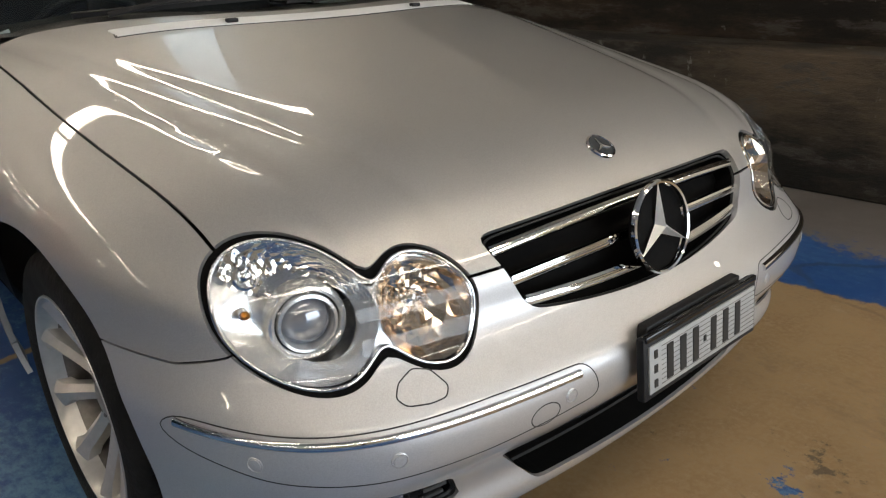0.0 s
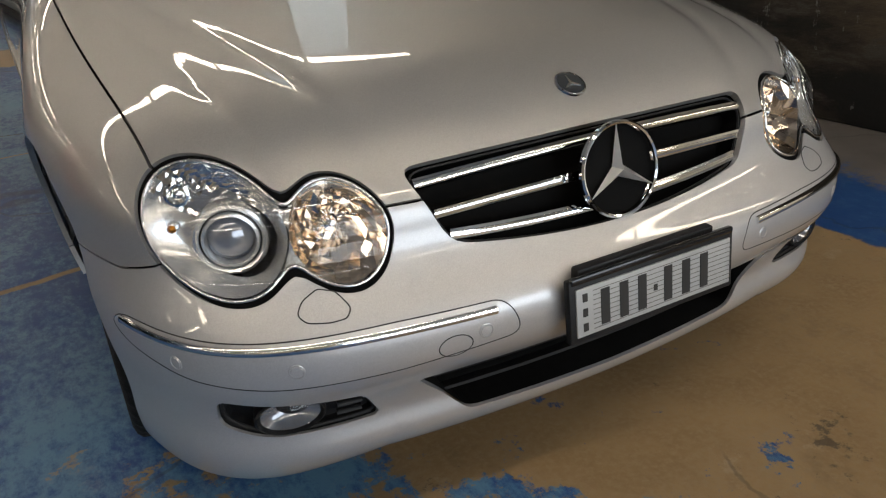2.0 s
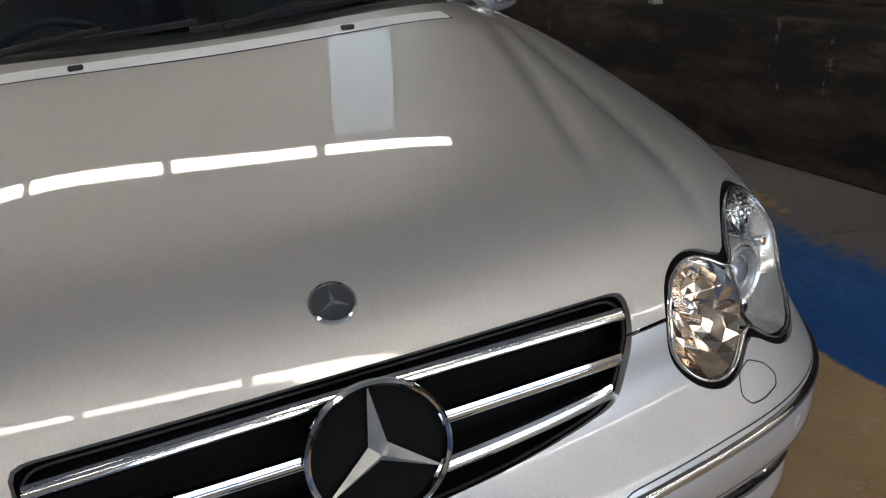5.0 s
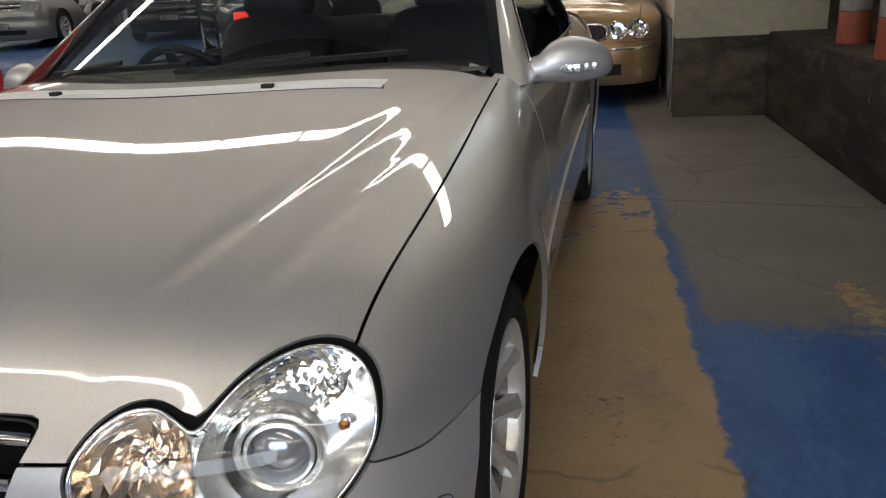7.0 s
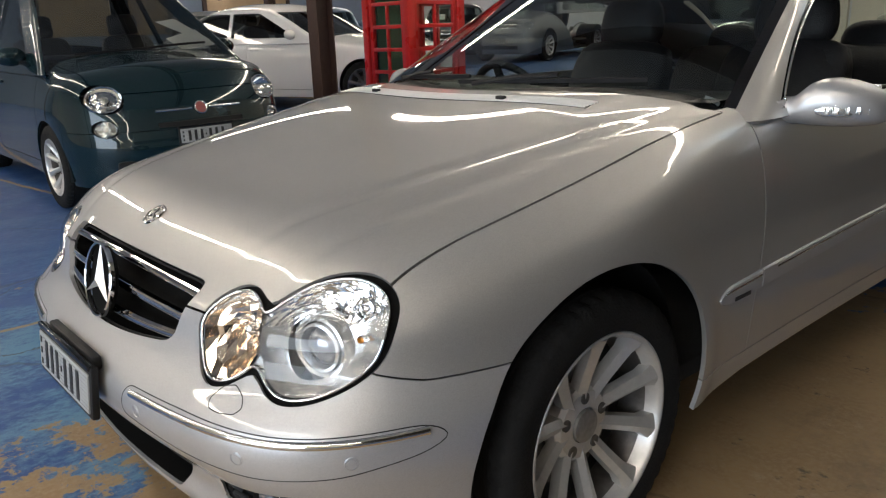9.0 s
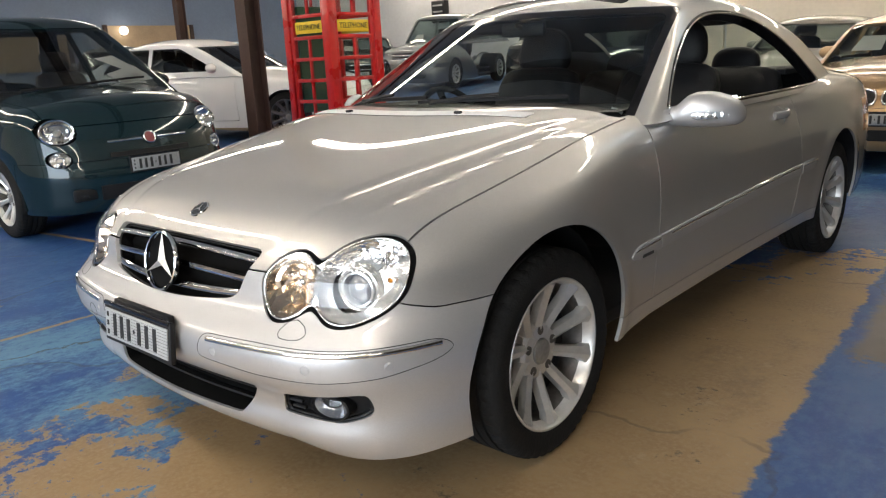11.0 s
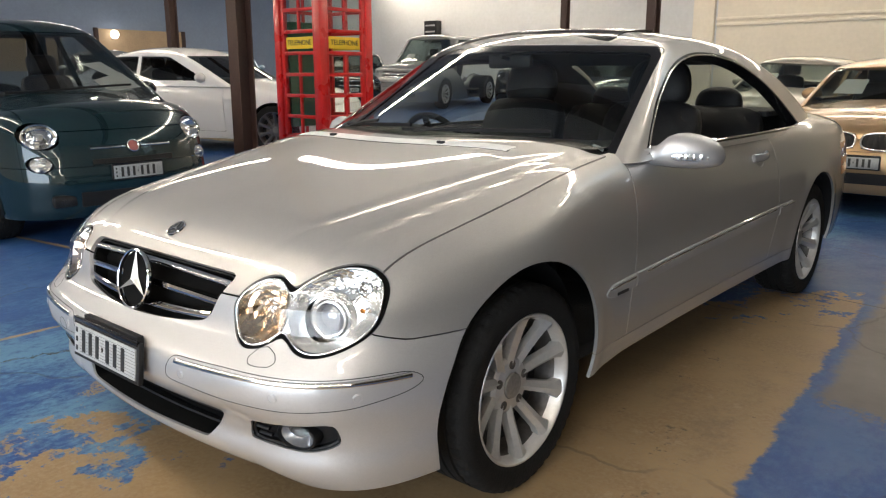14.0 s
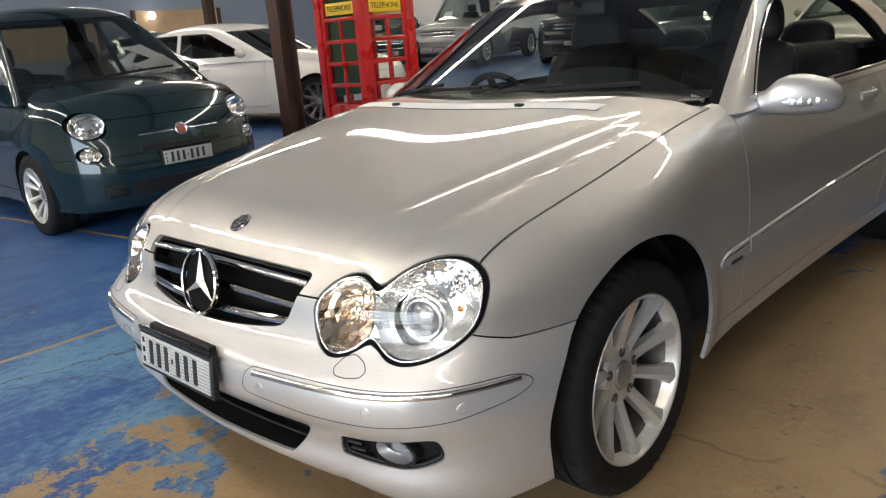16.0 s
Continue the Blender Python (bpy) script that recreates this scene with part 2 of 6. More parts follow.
def panel(name, mesh, solid, mat, parent, label="", thick=0.012, lift=0.0):
    """Links a piece of skin, with its true normals and a turned-in rim."""
    v, t = mesh
    if not len(t):
        return None
    nrm = slope(solid, v)
    v = v + nrm * lift
    face = np.cross(v[t[:, 1]] - v[t[:, 0]], v[t[:, 2]] - v[t[:, 0]])
    flip = (face * nrm[t[:, 0]]).sum(1) < 0
    t = np.where(flip[:, None], t[:, ::-1], t)
    e = np.concatenate([t[:, [0, 1]], t[:, [1, 2]], t[:, [2, 0]]])
    key = np.sort(e, 1)
    _, first, count = np.unique(key, axis=0, return_index=True, return_counts=True)
    rim = e[first[count == 1]]
    if thick and len(rim):
        n0 = len(v)
        a, b = v[rim[:, 0]], v[rim[:, 1]]
        ai, bi = a - nrm[rim[:, 0]] * thick, b - nrm[rim[:, 1]] * thick
        side = np.cross(b - a, nrm[rim[:, 0]])
        side /= np.maximum(np.linalg.norm(side, axis=1, keepdims=True), 1e-9)
        k = np.arange(len(rim)) * 4 + n0
        v = np.concatenate([v, np.stack([a, b, bi, ai], 1).reshape(-1, 3)])
        nrm = np.concatenate([nrm, np.repeat(side, 4, axis=0)])
        t = np.concatenate([t, np.stack([k, k + 3, k + 2], 1), np.stack([k, k + 2, k + 1], 1)])
    me = bpy.data.meshes.new(name)
    me.from_pydata(v.tolist(), [], t.tolist())
    me.polygons.foreach_set("use_smooth", np.ones(len(t), bool))
    me.normals_split_custom_set_from_vertices(nrm.tolist())
    me.materials.append(mat)
    ob = new(name, me)
    ob.parent = parent
    return tagged(ob, label)


def on_front(x, z, solid=None, deep=0.8):
    p = root(solid or lower_solid, np.array([[x, deep, z]], float), np.array([[0, -1.0, 0]]), 1.2)[0]
    return p, slope(solid or lower_solid, p[None])[0]


def on_side(y, z, sign=1, solid=None, deep=0.35):
    p = root(solid or lower_solid, np.array([[sign * deep, y, z]], float), np.array([[sign * 1.0, 0, 0]]), 1.2)[0]
    return p, slope(solid or lower_solid, p[None])[0]


def on_top(x, y, solid=None, low=0.45):
    p = root(solid or lower_solid, np.array([[x, y, low]], float), np.array([[0, 0, 1.0]]), 1.5)[0]
    return p, slope(solid or lower_solid, p[None])[0]

# ---- the silver coupe's outer surface, as a smooth solid ----
def curve(xs, ys):
    """A natural cubic through a few knots; straight on beyond its ends."""
    xs, ys = np.array(xs, float), np.array(ys, float)
    n, h = len(xs), np.diff(xs)
    a, b = np.eye(n), np.zeros(n)
    for i in range(1, n - 1):
        a[i, i - 1:i + 2] = h[i - 1], 2 * (h[i - 1] + h[i]), h[i]
        b[i] = 6 * ((ys[i + 1] - ys[i]) / h[i] - (ys[i] - ys[i - 1]) / h[i - 1])
    m = np.linalg.solve(a, b)

    def at(x):
        x = np.asarray(x, float)
        q = np.clip(x, xs[0], xs[-1])
        i = np.clip(np.searchsorted(xs, q) - 1, 0, n - 2)
        d, e, w = q - xs[i], xs[i + 1] - q, h[i]
        y = (m[i] * e ** 3 + m[i + 1] * d ** 3) / (6 * w) + (ys[i] / w - m[i] * w / 6) * e + (ys[i + 1] / w - m[i + 1] * w / 6) * d
        s0 = (ys[1] - ys[0]) / h[0] - h[0] * (2 * m[0] + m[1]) / 6
        s1 = (ys[-1] - ys[-2]) / h[-1] + h[-1] * (2 * m[-1] + m[-2]) / 6
        return y + np.minimum(x - xs[0], 0) * s0 + np.maximum(x - xs[-1], 0) * s1
    return at


def smax(a, b, k):
    h = np.maximum(k - np.abs(a - b), 0) / k
    return np.maximum(a, b) + h ** 3 * k / 6


hood_mid = curve([0.10, 0.21, 0.36, 0.60, 1.03, 1.30, 2.0, 3.4, 3.8, 4.4, 4.65], [0.722, 0.768, 0.816, 0.872, 0.950, 0.985, 1.0, 1.0, 1.0, 0.965, 0.93])
hood_drop = curve([0.1, 0.36, 0.8, 1.37, 2.5, 3.5, 4.6], [0.075, 0.072, 0.068, 0.060, 0.05, 0.05, 0.06])
side_wide = curve([0.0, 0.54, 0.82, 1.25, 1.7, 2.6, 3.1, 3.54, 4.1, 4.62], [0.85, 0.862, 0.868, 0.856, 0.846, 0.848, 0.858, 0.866, 0.845, 0.76])
side_lean = curve([0.10, 0.20, 0.30, 0.45, 0.58, 0.70, 0.80, 0.90, 1.0], [0.075, 0.045, 0.022, 0.006, 0.0, 0.007, 0.026, 0.066, 0.128])
nose_lean = curve([0.46, 0.50, 0.53, 0.557, 0.60, 0.66, 0.70, 0.74, 0.80], [0.0, 0.008, 0.034, 0.060, 0.086, 0.104, 0.142, 0.180, 0.25])
chin_lean = curve([0.14, 0.17, 0.21, 0.25, 0.28, 0.31, 0.34, 0.37, 0.40, 0.43, 0.46], [0.22, 0.165, 0.105, 0.070, 0.064, 0.068, 0.060, 0.044, 0.020, 0.004, 0.0])
tail_lean = curve([0.2, 0.4, 0.6, 0.8, 0.95], [0.08, 0.0, 0.02, 0.05, 0.10])


def bell(a, w):
    return np.exp(-(a / w) ** 2)


def lower_solid(x, y, z):
    """Below zero inside the body under the belt line."""
    x = np.abs(x)
    ahead = np.clip(y - 0.2, 0, 2)
    u = np.clip(y - 0.6, -0.4, 0.46)
    top = hood_mid(y) - hood_drop(y) * (x / 0.71) ** 4.2 + 0.045 * u * u - 0.007
    front = np.exp(-ahead / 1.6) * (y < 1.6)
    top = top - 0.0080 * front * bell(x - (0.545 + 0.13 * ahead), 0.020) - 0.0062 * front * bell(x - (0.395 + 0.25 * ahead), 0.022)
    arch = 0.010 * (bell(np.hypot(y - 0.805, z - 0.32) - 0.375, 0.055) + bell(np.hypot(y - 3.535, z - 0.32) - 0.36, 0.055))
    side = x - (side_wide(y) - side_lean(z) + arch)
    lean = np.where(z > 0.46, nose_lean(z), chin_lean(z) * (1 - 0.45 * np.clip((x - 0.45) / 0.3, 0, 1)))
    nose = (0.028 + 0.17 * x ** 2 + 0.9 * x ** 8 + 1.6 * x ** 14 + lean) - y
    nose = nose / np.sqrt(1 + (0.34 * x + 7.2 * x ** 7 + 22.4 * x ** 13) ** 2)
    tail = (y - (4.62 - 0.10 * x ** 2 - 0.9 * x ** 8 - tail_lean(z)))
    f = smax(side, nose, 0.06)
    f = smax(f, tail, 0.12)
    tight = 0.075 + 0.030 / (1 + np.exp(np.clip((side - nose) / 0.03, -30, 30)))
    return smax(f, z - top, tight)


roof_mid = curve([1.2, 1.8, 2.3, 2.8, 3.4, 4.0], [1.18, 1.345, 1.392, 1.372, 1.25, 1.0])


def upper_solid(x, y, z):
    """Below zero inside the cabin above the belt line."""
    x = np.abs(x)
    roof = z - (roof_mid(y) - 0.10 * (x / 0.6) ** 2.6 * 0.6)
    side = (x - (0.785 - 0.44 * (z - 0.93) - 0.10 * np.clip(z - 1.15, 0, 1) - 0.05 * np.clip(y - 2.6, 0, 2) ** 2)) * 0.9
    screen = ((1.230 + 0.55 * x ** 1.7 + (z - 0.985) * 1.92) - y) * 0.46
    rear = ((y - (3.98 - (z - 0.98) * 1.75 - 0.25 * x ** 2.4))) * 0.5
    f = smax(screen, side, 0.05)
    f = smax(f, rear, 0.09)
    return smax(f, roof, 0.07)

# ---- the hall ----
class Maths:
    """Sums built out of nodes."""
    def __init__(self, mat):
        self.n, self.k = mat.node_tree.nodes, mat.node_tree.links

    def feed(self, socket, value):
        if isinstance(value, (int, float)):
            socket.default_value = value
        elif isinstance(value, tuple):
            socket.default_value = (*value, 1)
        else:
            self.k.new(value, socket)

    def do(self, op, a, b=0.0):
        q = self.n.new("ShaderNodeMath")
        q.operation = op
        self.feed(q.inputs[0], a), self.feed(q.inputs[1], b)
        return q.outputs[0]

    def step(self, v, lo, hi):
        q = self.n.new("ShaderNodeMapRange")
        q.interpolation_type = "SMOOTHSTEP"
        self.feed(q.inputs["Value"], v)
        q.inputs["From Min"].default_value, q.inputs["From Max"].default_value = lo, hi
        return q.outputs[0]

    def mix(self, f, a, b):
        q = self.n.new("ShaderNodeMix")
        q.data_type = "RGBA"
        self.feed(q.inputs[0], f), self.feed(q.inputs[6], a), self.feed(q.inputs[7], b)
        return q.outputs[2]

    def noise(self, at, scale, detail=6, rough=0.6, stretch=None):
        q = self.n.new("ShaderNodeTexNoise")
        q.inputs["Scale"].default_value, q.inputs["Detail"].default_value, q.inputs["Roughness"].default_value = scale, detail, rough
        if stretch:
            mp = self.n.new("ShaderNodeMapping")
            mp.inputs["Scale"].default_value = stretch
            self.k.new(at, mp.inputs["Vector"])
            at = mp.outputs[0]
        self.k.new(at, q.inputs["Vector"])
        return q.outputs[0]


def floor_paint(name):
    """Worn concrete floor: blue paint with bare tan lanes, a grey aisle, cracks, scuffs."""
    m = bpy.data.materials.new(name)
    m.use_nodes = True
    w = Maths(m)
    n, k = w.n, w.k
    b = n["Principled BSDF"]
    geo, sep = n.new("ShaderNodeNewGeometry"), n.new("ShaderNodeSeparateXYZ")
    pos = geo.outputs["Position"]
    k.new(pos, sep.inputs[0])
    x, y = sep.outputs[0], sep.outputs[1]
    big, mid, fine = w.noise(pos, 0.9, 5), w.noise(pos, 4.5, 8, 0.65), w.noise(pos, 22, 8, 0.7)
    rag = w.do("ADD", w.do("MULTIPLY", w.do("SUBTRACT", big, 0.5), 0.7), w.do("ADD", w.do("MULTIPLY", w.do("SUBTRACT", mid, 0.5), 0.35), w.do("MULTIPLY", w.do("SUBTRACT", fine, 0.5), 0.14)))
    thin = w.do("ADD", w.do("MULTIPLY", w.do("SUBTRACT", mid, 0.5), 0.16), w.do("MULTIPLY", w.do("SUBTRACT", fine, 0.5), 0.06))
    # the bare lane: distances inside its edges
    east = w.do("ADD", w.do("SUBTRACT", w.do("SUBTRACT", 1.315, x), w.do("MULTIPLY", w.do("SUBTRACT", y, 1.0), 0.07)), thin)
    west = w.do("ADD", w.do("ADD", x, 0.75), w.do("MULTIPLY", rag, 2.6))
    north = w.do("ADD", w.do("SUBTRACT", 3.62, y), w.do("MULTIPLY", rag, 2.4))
    lane = w.step(w.do("MINIMUM", w.do("MINIMUM", east, west), north), -0.012, 0.012)
    # paint left over in the lane, and bare flecks in the paint
    left_over = w.step(w.do("ADD", w.do("ADD", w.do("SUBTRACT", w.do("MULTIPLY", mid, 0.7), w.do("MULTIPLY", x, 0.13)), w.do("MULTIPLY", fine, 0.3)), w.do("MULTIPLY", w.step(y, 2.3, 3.4), 0.15)), 0.55, 0.585)
    lane = w.do("MULTIPLY", lane, w.do("SUBTRACT", 1.0, left_over))
    band = w.step(w.do("SUBTRACT", 0.45, w.do("ABSOLUTE", w.do("ADD", w.do("SUBTRACT", y, 6.5), rag))), -0.02, 0.05)
    band = w.do("MULTIPLY", band, w.step(w.do("SUBTRACT", -0.7, x), 0.0, 0.2))
    line = w.step(w.do("SUBTRACT", 0.018, w.do("ABSOLUTE", w.do("ADD", w.do("SUBTRACT", y, w.do("ADD", 1.912, w.do("MULTIPLY", 0.16, x))), w.do("MULTIPLY", thin, 0.35)))), -0.008, 0.008)
    line2 = w.step(w.do("SUBTRACT", 0.014, w.do("ABSOLUTE", w.do("ADD", w.do("ADD", x, 1.74), w.do("MULTIPLY", thin, 0.35)))), -0.008, 0.008)
    line2 = w.do("MULTIPLY", line2, w.step(w.do("SUBTRACT", 1.75, y), 0.0, 0.2))
    line3 = w.step(w.do("SUBTRACT", 0.008, w.do("ABSOLUTE", w.do("ADD", w.do("SUBTRACT", y, w.do("ADD", 3.45, w.do("MULTIPLY", 0.08, x))), w.do("MULTIPLY", thin, 0.25)))), -0.007, 0.007)
    line = w.do("MULTIPLY", w.do("MAXIMUM", line, w.do("MAXIMUM", line2, line3)), w.step(w.do("SUBTRACT", -0.5, x), 0.0, 0.2))
    split_at = w.do("SUBTRACT", w.do("MULTIPLY", w.do("MAXIMUM", w.do("SUBTRACT", 0.7, y), 0.0), -0.3), 1.28)
    split = w.step(w.do("SUBTRACT", 0.006, w.do("ABSOLUTE", w.do("ADD", w.do("SUBTRACT", x, split_at), w.do("ADD", w.do("MULTIPLY", w.do("SUBTRACT", mid, 0.5), 0.28), w.do("MULTIPLY", w.do("SUBTRACT", fine, 0.5), 0.10))))), -0.006, 0.003)
    split = w.do("MULTIPLY", split, w.step(w.do("SUBTRACT", 2.3, y), 0.0, 0.4))
    flecks = w.step(w.do("ADD", w.do("MULTIPLY", big, 0.5), w.do("MULTIPLY", mid, 0.5)), 0.625, 0.645)
    bare = w.do("MAXIMUM", w.do("MAXIMUM", lane, band), w.do("MAXIMUM", line, w.do("MULTIPLY", flecks, 0.75)))
    # colours
    tan = w.mix(w.step(mid, 0.3, 0.7), (0.215, 0.138, 0.064), (0.315, 0.214, 0.106))
    tan = w.mix(w.step(w.noise(pos, 60, 4), 0.35, 0.75), tan, (0.285, 0.203, 0.113))
    stain = w.do("ADD", w.do("MULTIPLY", w.noise(pos, 1.3, 7, 0.7, (1.6, 0.7, 1.0)), 0.75), w.do("MULTIPLY", fine, 0.25))
    tan = w.mix(w.do("MULTIPLY", w.step(stain, 0.52, 0.68), 0.6), tan, (0.125, 0.088, 0.052))
    tan = w.mix(w.do("MULTIPLY", w.step(w.noise(pos, 7, 9, 0.75), 0.58, 0.68), 0.5), tan, (0.36, 0.28, 0.19))
    worn = w.step(w.do("ADD", w.do("MULTIPLY", w.noise(pos, 1.6, 8, 0.7, (1.0, 0.5, 1.0)), 0.7), w.do("MULTIPLY", w.noise(pos, 34, 10, 0.75, (1.0, 0.6, 1.0)), 0.45)), 0.52, 0.66)
    nearby = w.do("MULTIPLY", w.step(x, -3.0, -1.2), w.step(w.do("SUBTRACT", 0.9, x), 0.0, 0.5))
    blue = w.mix(w.do("MULTIPLY", worn, w.do("ADD", 0.20, w.do("MULTIPLY", nearby, 0.62))), (0.010, 0.055, 0.20), (0.10, 0.23, 0.35))
    blue = w.mix(w.step(fine, 0.55, 0.8), blue, (0.035, 0.12, 0.30))
    scrape = w.step(w.do("ADD", w.do("MULTIPLY", w.noise(pos, 9, 9, 0.8), 0.6), w.do("MULTIPLY", big, 0.4)), 0.575, 0.63)
    blue = w.mix(w.do("MULTIPLY", scrape, 0.45), blue, (0.16, 0.22, 0.30))
    past = w.do("MAXIMUM", w.do("SUBTRACT", x, 1.84), w.do("SUBTRACT", y, 1.98))
    aisle = w.step(w.do("ADD", w.do("ADD", past, w.do("MULTIPLY", rag, 0.75)), w.do("MULTIPLY", w.do("SUBTRACT", fine, 0.5), 0.55)), -0.07, 0.08)
    beside = w.do("SUBTRACT", w.do("ADD", x, w.do("MULTIPLY", w.do("SUBTRACT", y, 1.0), 0.07)), 1.315)
    aisle = w.do("MULTIPLY", aisle, w.step(w.do("ADD", beside, thin), 0.03, 0.10))
    grey = w.mix(w.step(big, 0.35, 0.65), (0.115, 0.098, 0.078), (0.16, 0.14, 0.115))
    band2 = w.do("SUBTRACT", 0.16, w.do("ABSOLUTE", w.do("SUBTRACT", w.do("ADD", x, w.do("MULTIPLY", w.do("SUBTRACT", y, 1.9), 0.14)), 1.90)))
    band2 = w.do("MINIMUM", band2, w.do("SUBTRACT", 0.55, w.do("ABSOLUTE", w.do("SUBTRACT", y, 1.95))))
    patch = w.step(w.do("ADD", w.do("ADD", w.do("MULTIPLY", w.do("MINIMUM", band2, 0.12), 1.3), w.do("MULTIPLY", rag, 0.9)), w.do("MULTIPLY", w.do("SUBTRACT", fine, 0.5), 0.45)), 0.155, 0.180)
    col = w.mix(bare, blue, tan)
    col = w.mix(w.do("MULTIPLY", aisle, 0.92), col, grey)
    col = w.mix(patch, col, (0.28, 0.20, 0.10))
    # joint across the slab, cracks, tyre scuffs
    joint = w.step(w.do("SUBTRACT", 0.006, w.do("ABSOLUTE", w.do("ADD", w.do("SUBTRACT", w.do("ADD", y, w.do("MULTIPLY", w.do("SUBTRACT", x, 1.1), 0.14)), 3.52), w.do("MULTIPLY", thin, 0.06)))), -0.004, 0.002)
    cell = n.new("ShaderNodeTexVoronoi")
    cell.feature, cell.inputs["Scale"].default_value = "DISTANCE_TO_EDGE", 0.55
    warp = n.new("ShaderNodeVectorMath")
    warp.operation = "MULTIPLY_ADD"
    cn = n.new("ShaderNodeTexNoise")
    cn.inputs["Scale"].default_value, cn.inputs["Detail"].default_value = 3, 8
    k.new(pos, cn.inputs["Vector"]), k.new(cn.outputs["Color"], warp.inputs[0])
    warp.inputs[1].default_value = (0.35, 0.35, 0)
    k.new(pos, warp.inputs[2]), k.new(warp.outputs[0], cell.inputs["Vector"])
    crack = w.do("MULTIPLY", w.step(w.do("SUBTRACT", 0.0035, cell.outputs["Distance"]), -0.003, 0.002), w.step(big, 0.44, 0.52))
    scuff = w.do("MULTIPLY", w.step(w.do("ADD", w.do("MULTIPLY", w.noise(pos, 3.2, 2), 0.5), w.do("MULTIPLY", w.noise(pos, 26, 5, 0.7), 0.5)), 0.60, 0.66), w.do("MULTIPLY", lane, 0.8))
    dark = w.do("MAXIMUM", w.do("MAXIMUM", joint, w.do("MAXIMUM", split, w.do("MULTIPLY", crack, 0.45))), scuff)
    col = w.mix(w.do("MULTIPLY", dark, 0.85), col, (0.02, 0.018, 0.016))
    k.new(col, b.inputs["Base Color"])
    rr = n.new("ShaderNodeMapRange")
    rr.inputs["To Min"].default_value, rr.inputs["To Max"].default_value = 0.36, 0.70
    k.new(mid, rr.inputs["Value"]), k.new(rr.outputs[0], b.inputs["Roughness"])
    bump = n.new("ShaderNodeBump")
    bump.inputs["Strength"].default_value, bump.inputs["Distance"].default_value = 0.25, 0.004
    k.new(w.do("SUBTRACT", w.do("ADD", w.do("MULTIPLY", fine, 0.5), w.do("MULTIPLY", mid, 0.4)), w.do("ADD", w.do("MULTIPLY", bare, 0.4), dark)), bump.inputs["Height"])
    k.new(bump.outputs[0], b.inputs["Normal"])
    return m


def sooty_wall(name, dark, brown):
    """Old masonry under black, flaking paint."""
    m = bpy.data.materials.new(name)
    m.use_nodes = True
    w = Maths(m)
    b = w.n["Principled BSDF"]
    geo = w.n.new("ShaderNodeNewGeometry")
    pos = geo.outputs["Position"]
    big, mid, fine = w.noise(pos, 0.9, 6, 0.6, (1, 0.6, 1.8)), w.noise(pos, 5, 8, 0.7, (1, 0.45, 1.6)), w.noise(pos, 30, 6, 0.7)
    col = w.mix(w.step(w.do("ADD", w.do("MULTIPLY", big, 0.6), w.do("MULTIPLY", mid, 0.4)), 0.44, 0.64), dark, brown)
    col = w.mix(w.do("MULTIPLY", w.step(mid, 0.54, 0.62), 0.8), col, (0.055, 0.050, 0.044))
    runs = w.noise(pos, 2.6, 9, 0.75, (1, 3.0, 0.5))
    col = w.mix(w.do("MULTIPLY", w.step(w.do("ADD", w.do("MULTIPLY", runs, 0.7), w.do("MULTIPLY", fine, 0.3)), 0.59, 0.63), 0.75), col, (0.16, 0.155, 0.145))
    w.k.new(col, b.inputs["Base Color"])
    b.inputs["Roughness"].default_value = 0.72
    b.inputs["Specular IOR Level"].default_value = 0.2
    u = w.n.new("ShaderNodeBump")
    u.inputs["Strength"].default_value, u.inputs["Distance"].default_value = 0.7, 0.03
    w.k.new(w.do("ADD", mid, w.do("MULTIPLY", fine, 0.3)), u.inputs["Height"]), w.k.new(u.outputs[0], b.inputs["Normal"])
    return m


FLOOR = floor_paint("floor_paint")
CREAM = material("cream_wall", (0.66, 0.60, 0.50), 0.8, vary=0.05, scale=1.2, bump=0.1, bump_scale=40)
GREY_WALL = material("pale_grey_wall", (0.55, 0.56, 0.57), 0.8, vary=0.05, scale=1.2)
BLUE_WALL = material("pale_blue_wall", (0.27, 0.33, 0.43), 0.8, vary=0.06, scale=1.5)
DADO = material("grey_dado", (0.13, 0.135, 0.15), 0.65, vary=0.3, scale=2.5)
DARK_WALL = sooty_wall("sooty_wall", (0.016, 0.015, 0.0135), (0.085, 0.064, 0.043))
BROWN_WALL = sooty_wall("brown_wall", (0.012, 0.010, 0.008), (0.060, 0.042, 0.027))
DULL_CREAM = material("dull_cream_wall", (0.36, 0.34, 0.30), 0.8, vary=0.12, scale=1.5)
PALE_TOP = material("pale_top_wall", (0.62, 0.68, 0.70), 0.8, vary=0.05, scale=1.5)
OLIVE_WALL = material("olive_wall", (0.26, 0.235, 0.165), 0.8, vary=0.15, scale=2)
TIN = material("roof_sheet", (0.55, 0.54, 0.52), 0.55, vary=0.1, scale=1)
POST = material("brown_steel", (0.045, 0.022, 0.016), 0.45, vary=0.2, scale=4)
TUBE_LIGHT = glowing("tube_light", (1.0, 0.865, 0.68), 41.0)
STEEL = material("galvanised_steel", (0.45, 0.45, 0.46), 0.4, 0.8, vary=0.1)


def setting(name, bm, mat, label, category="wall"):
    return tagged(part(name, bm, mat), label, category, kind="structure")


HIGH = 5.6
SLANT = Matrix.Rotation(radians(4.2), 3, "Z")


def ground(x, y):
    """The slab rises gently towards the far corner of the hall."""
    s = -0.75 * x + 0.66 * y - 3.5
    k = min(1, max(0, (-0.5 - x) / 2.5))
    return k * k * (3 - 2 * k) * (0.026 * 0.5 * (s + math.sqrt(s * s + 0.8)) - 0.0013) if s > -6 else 0.0


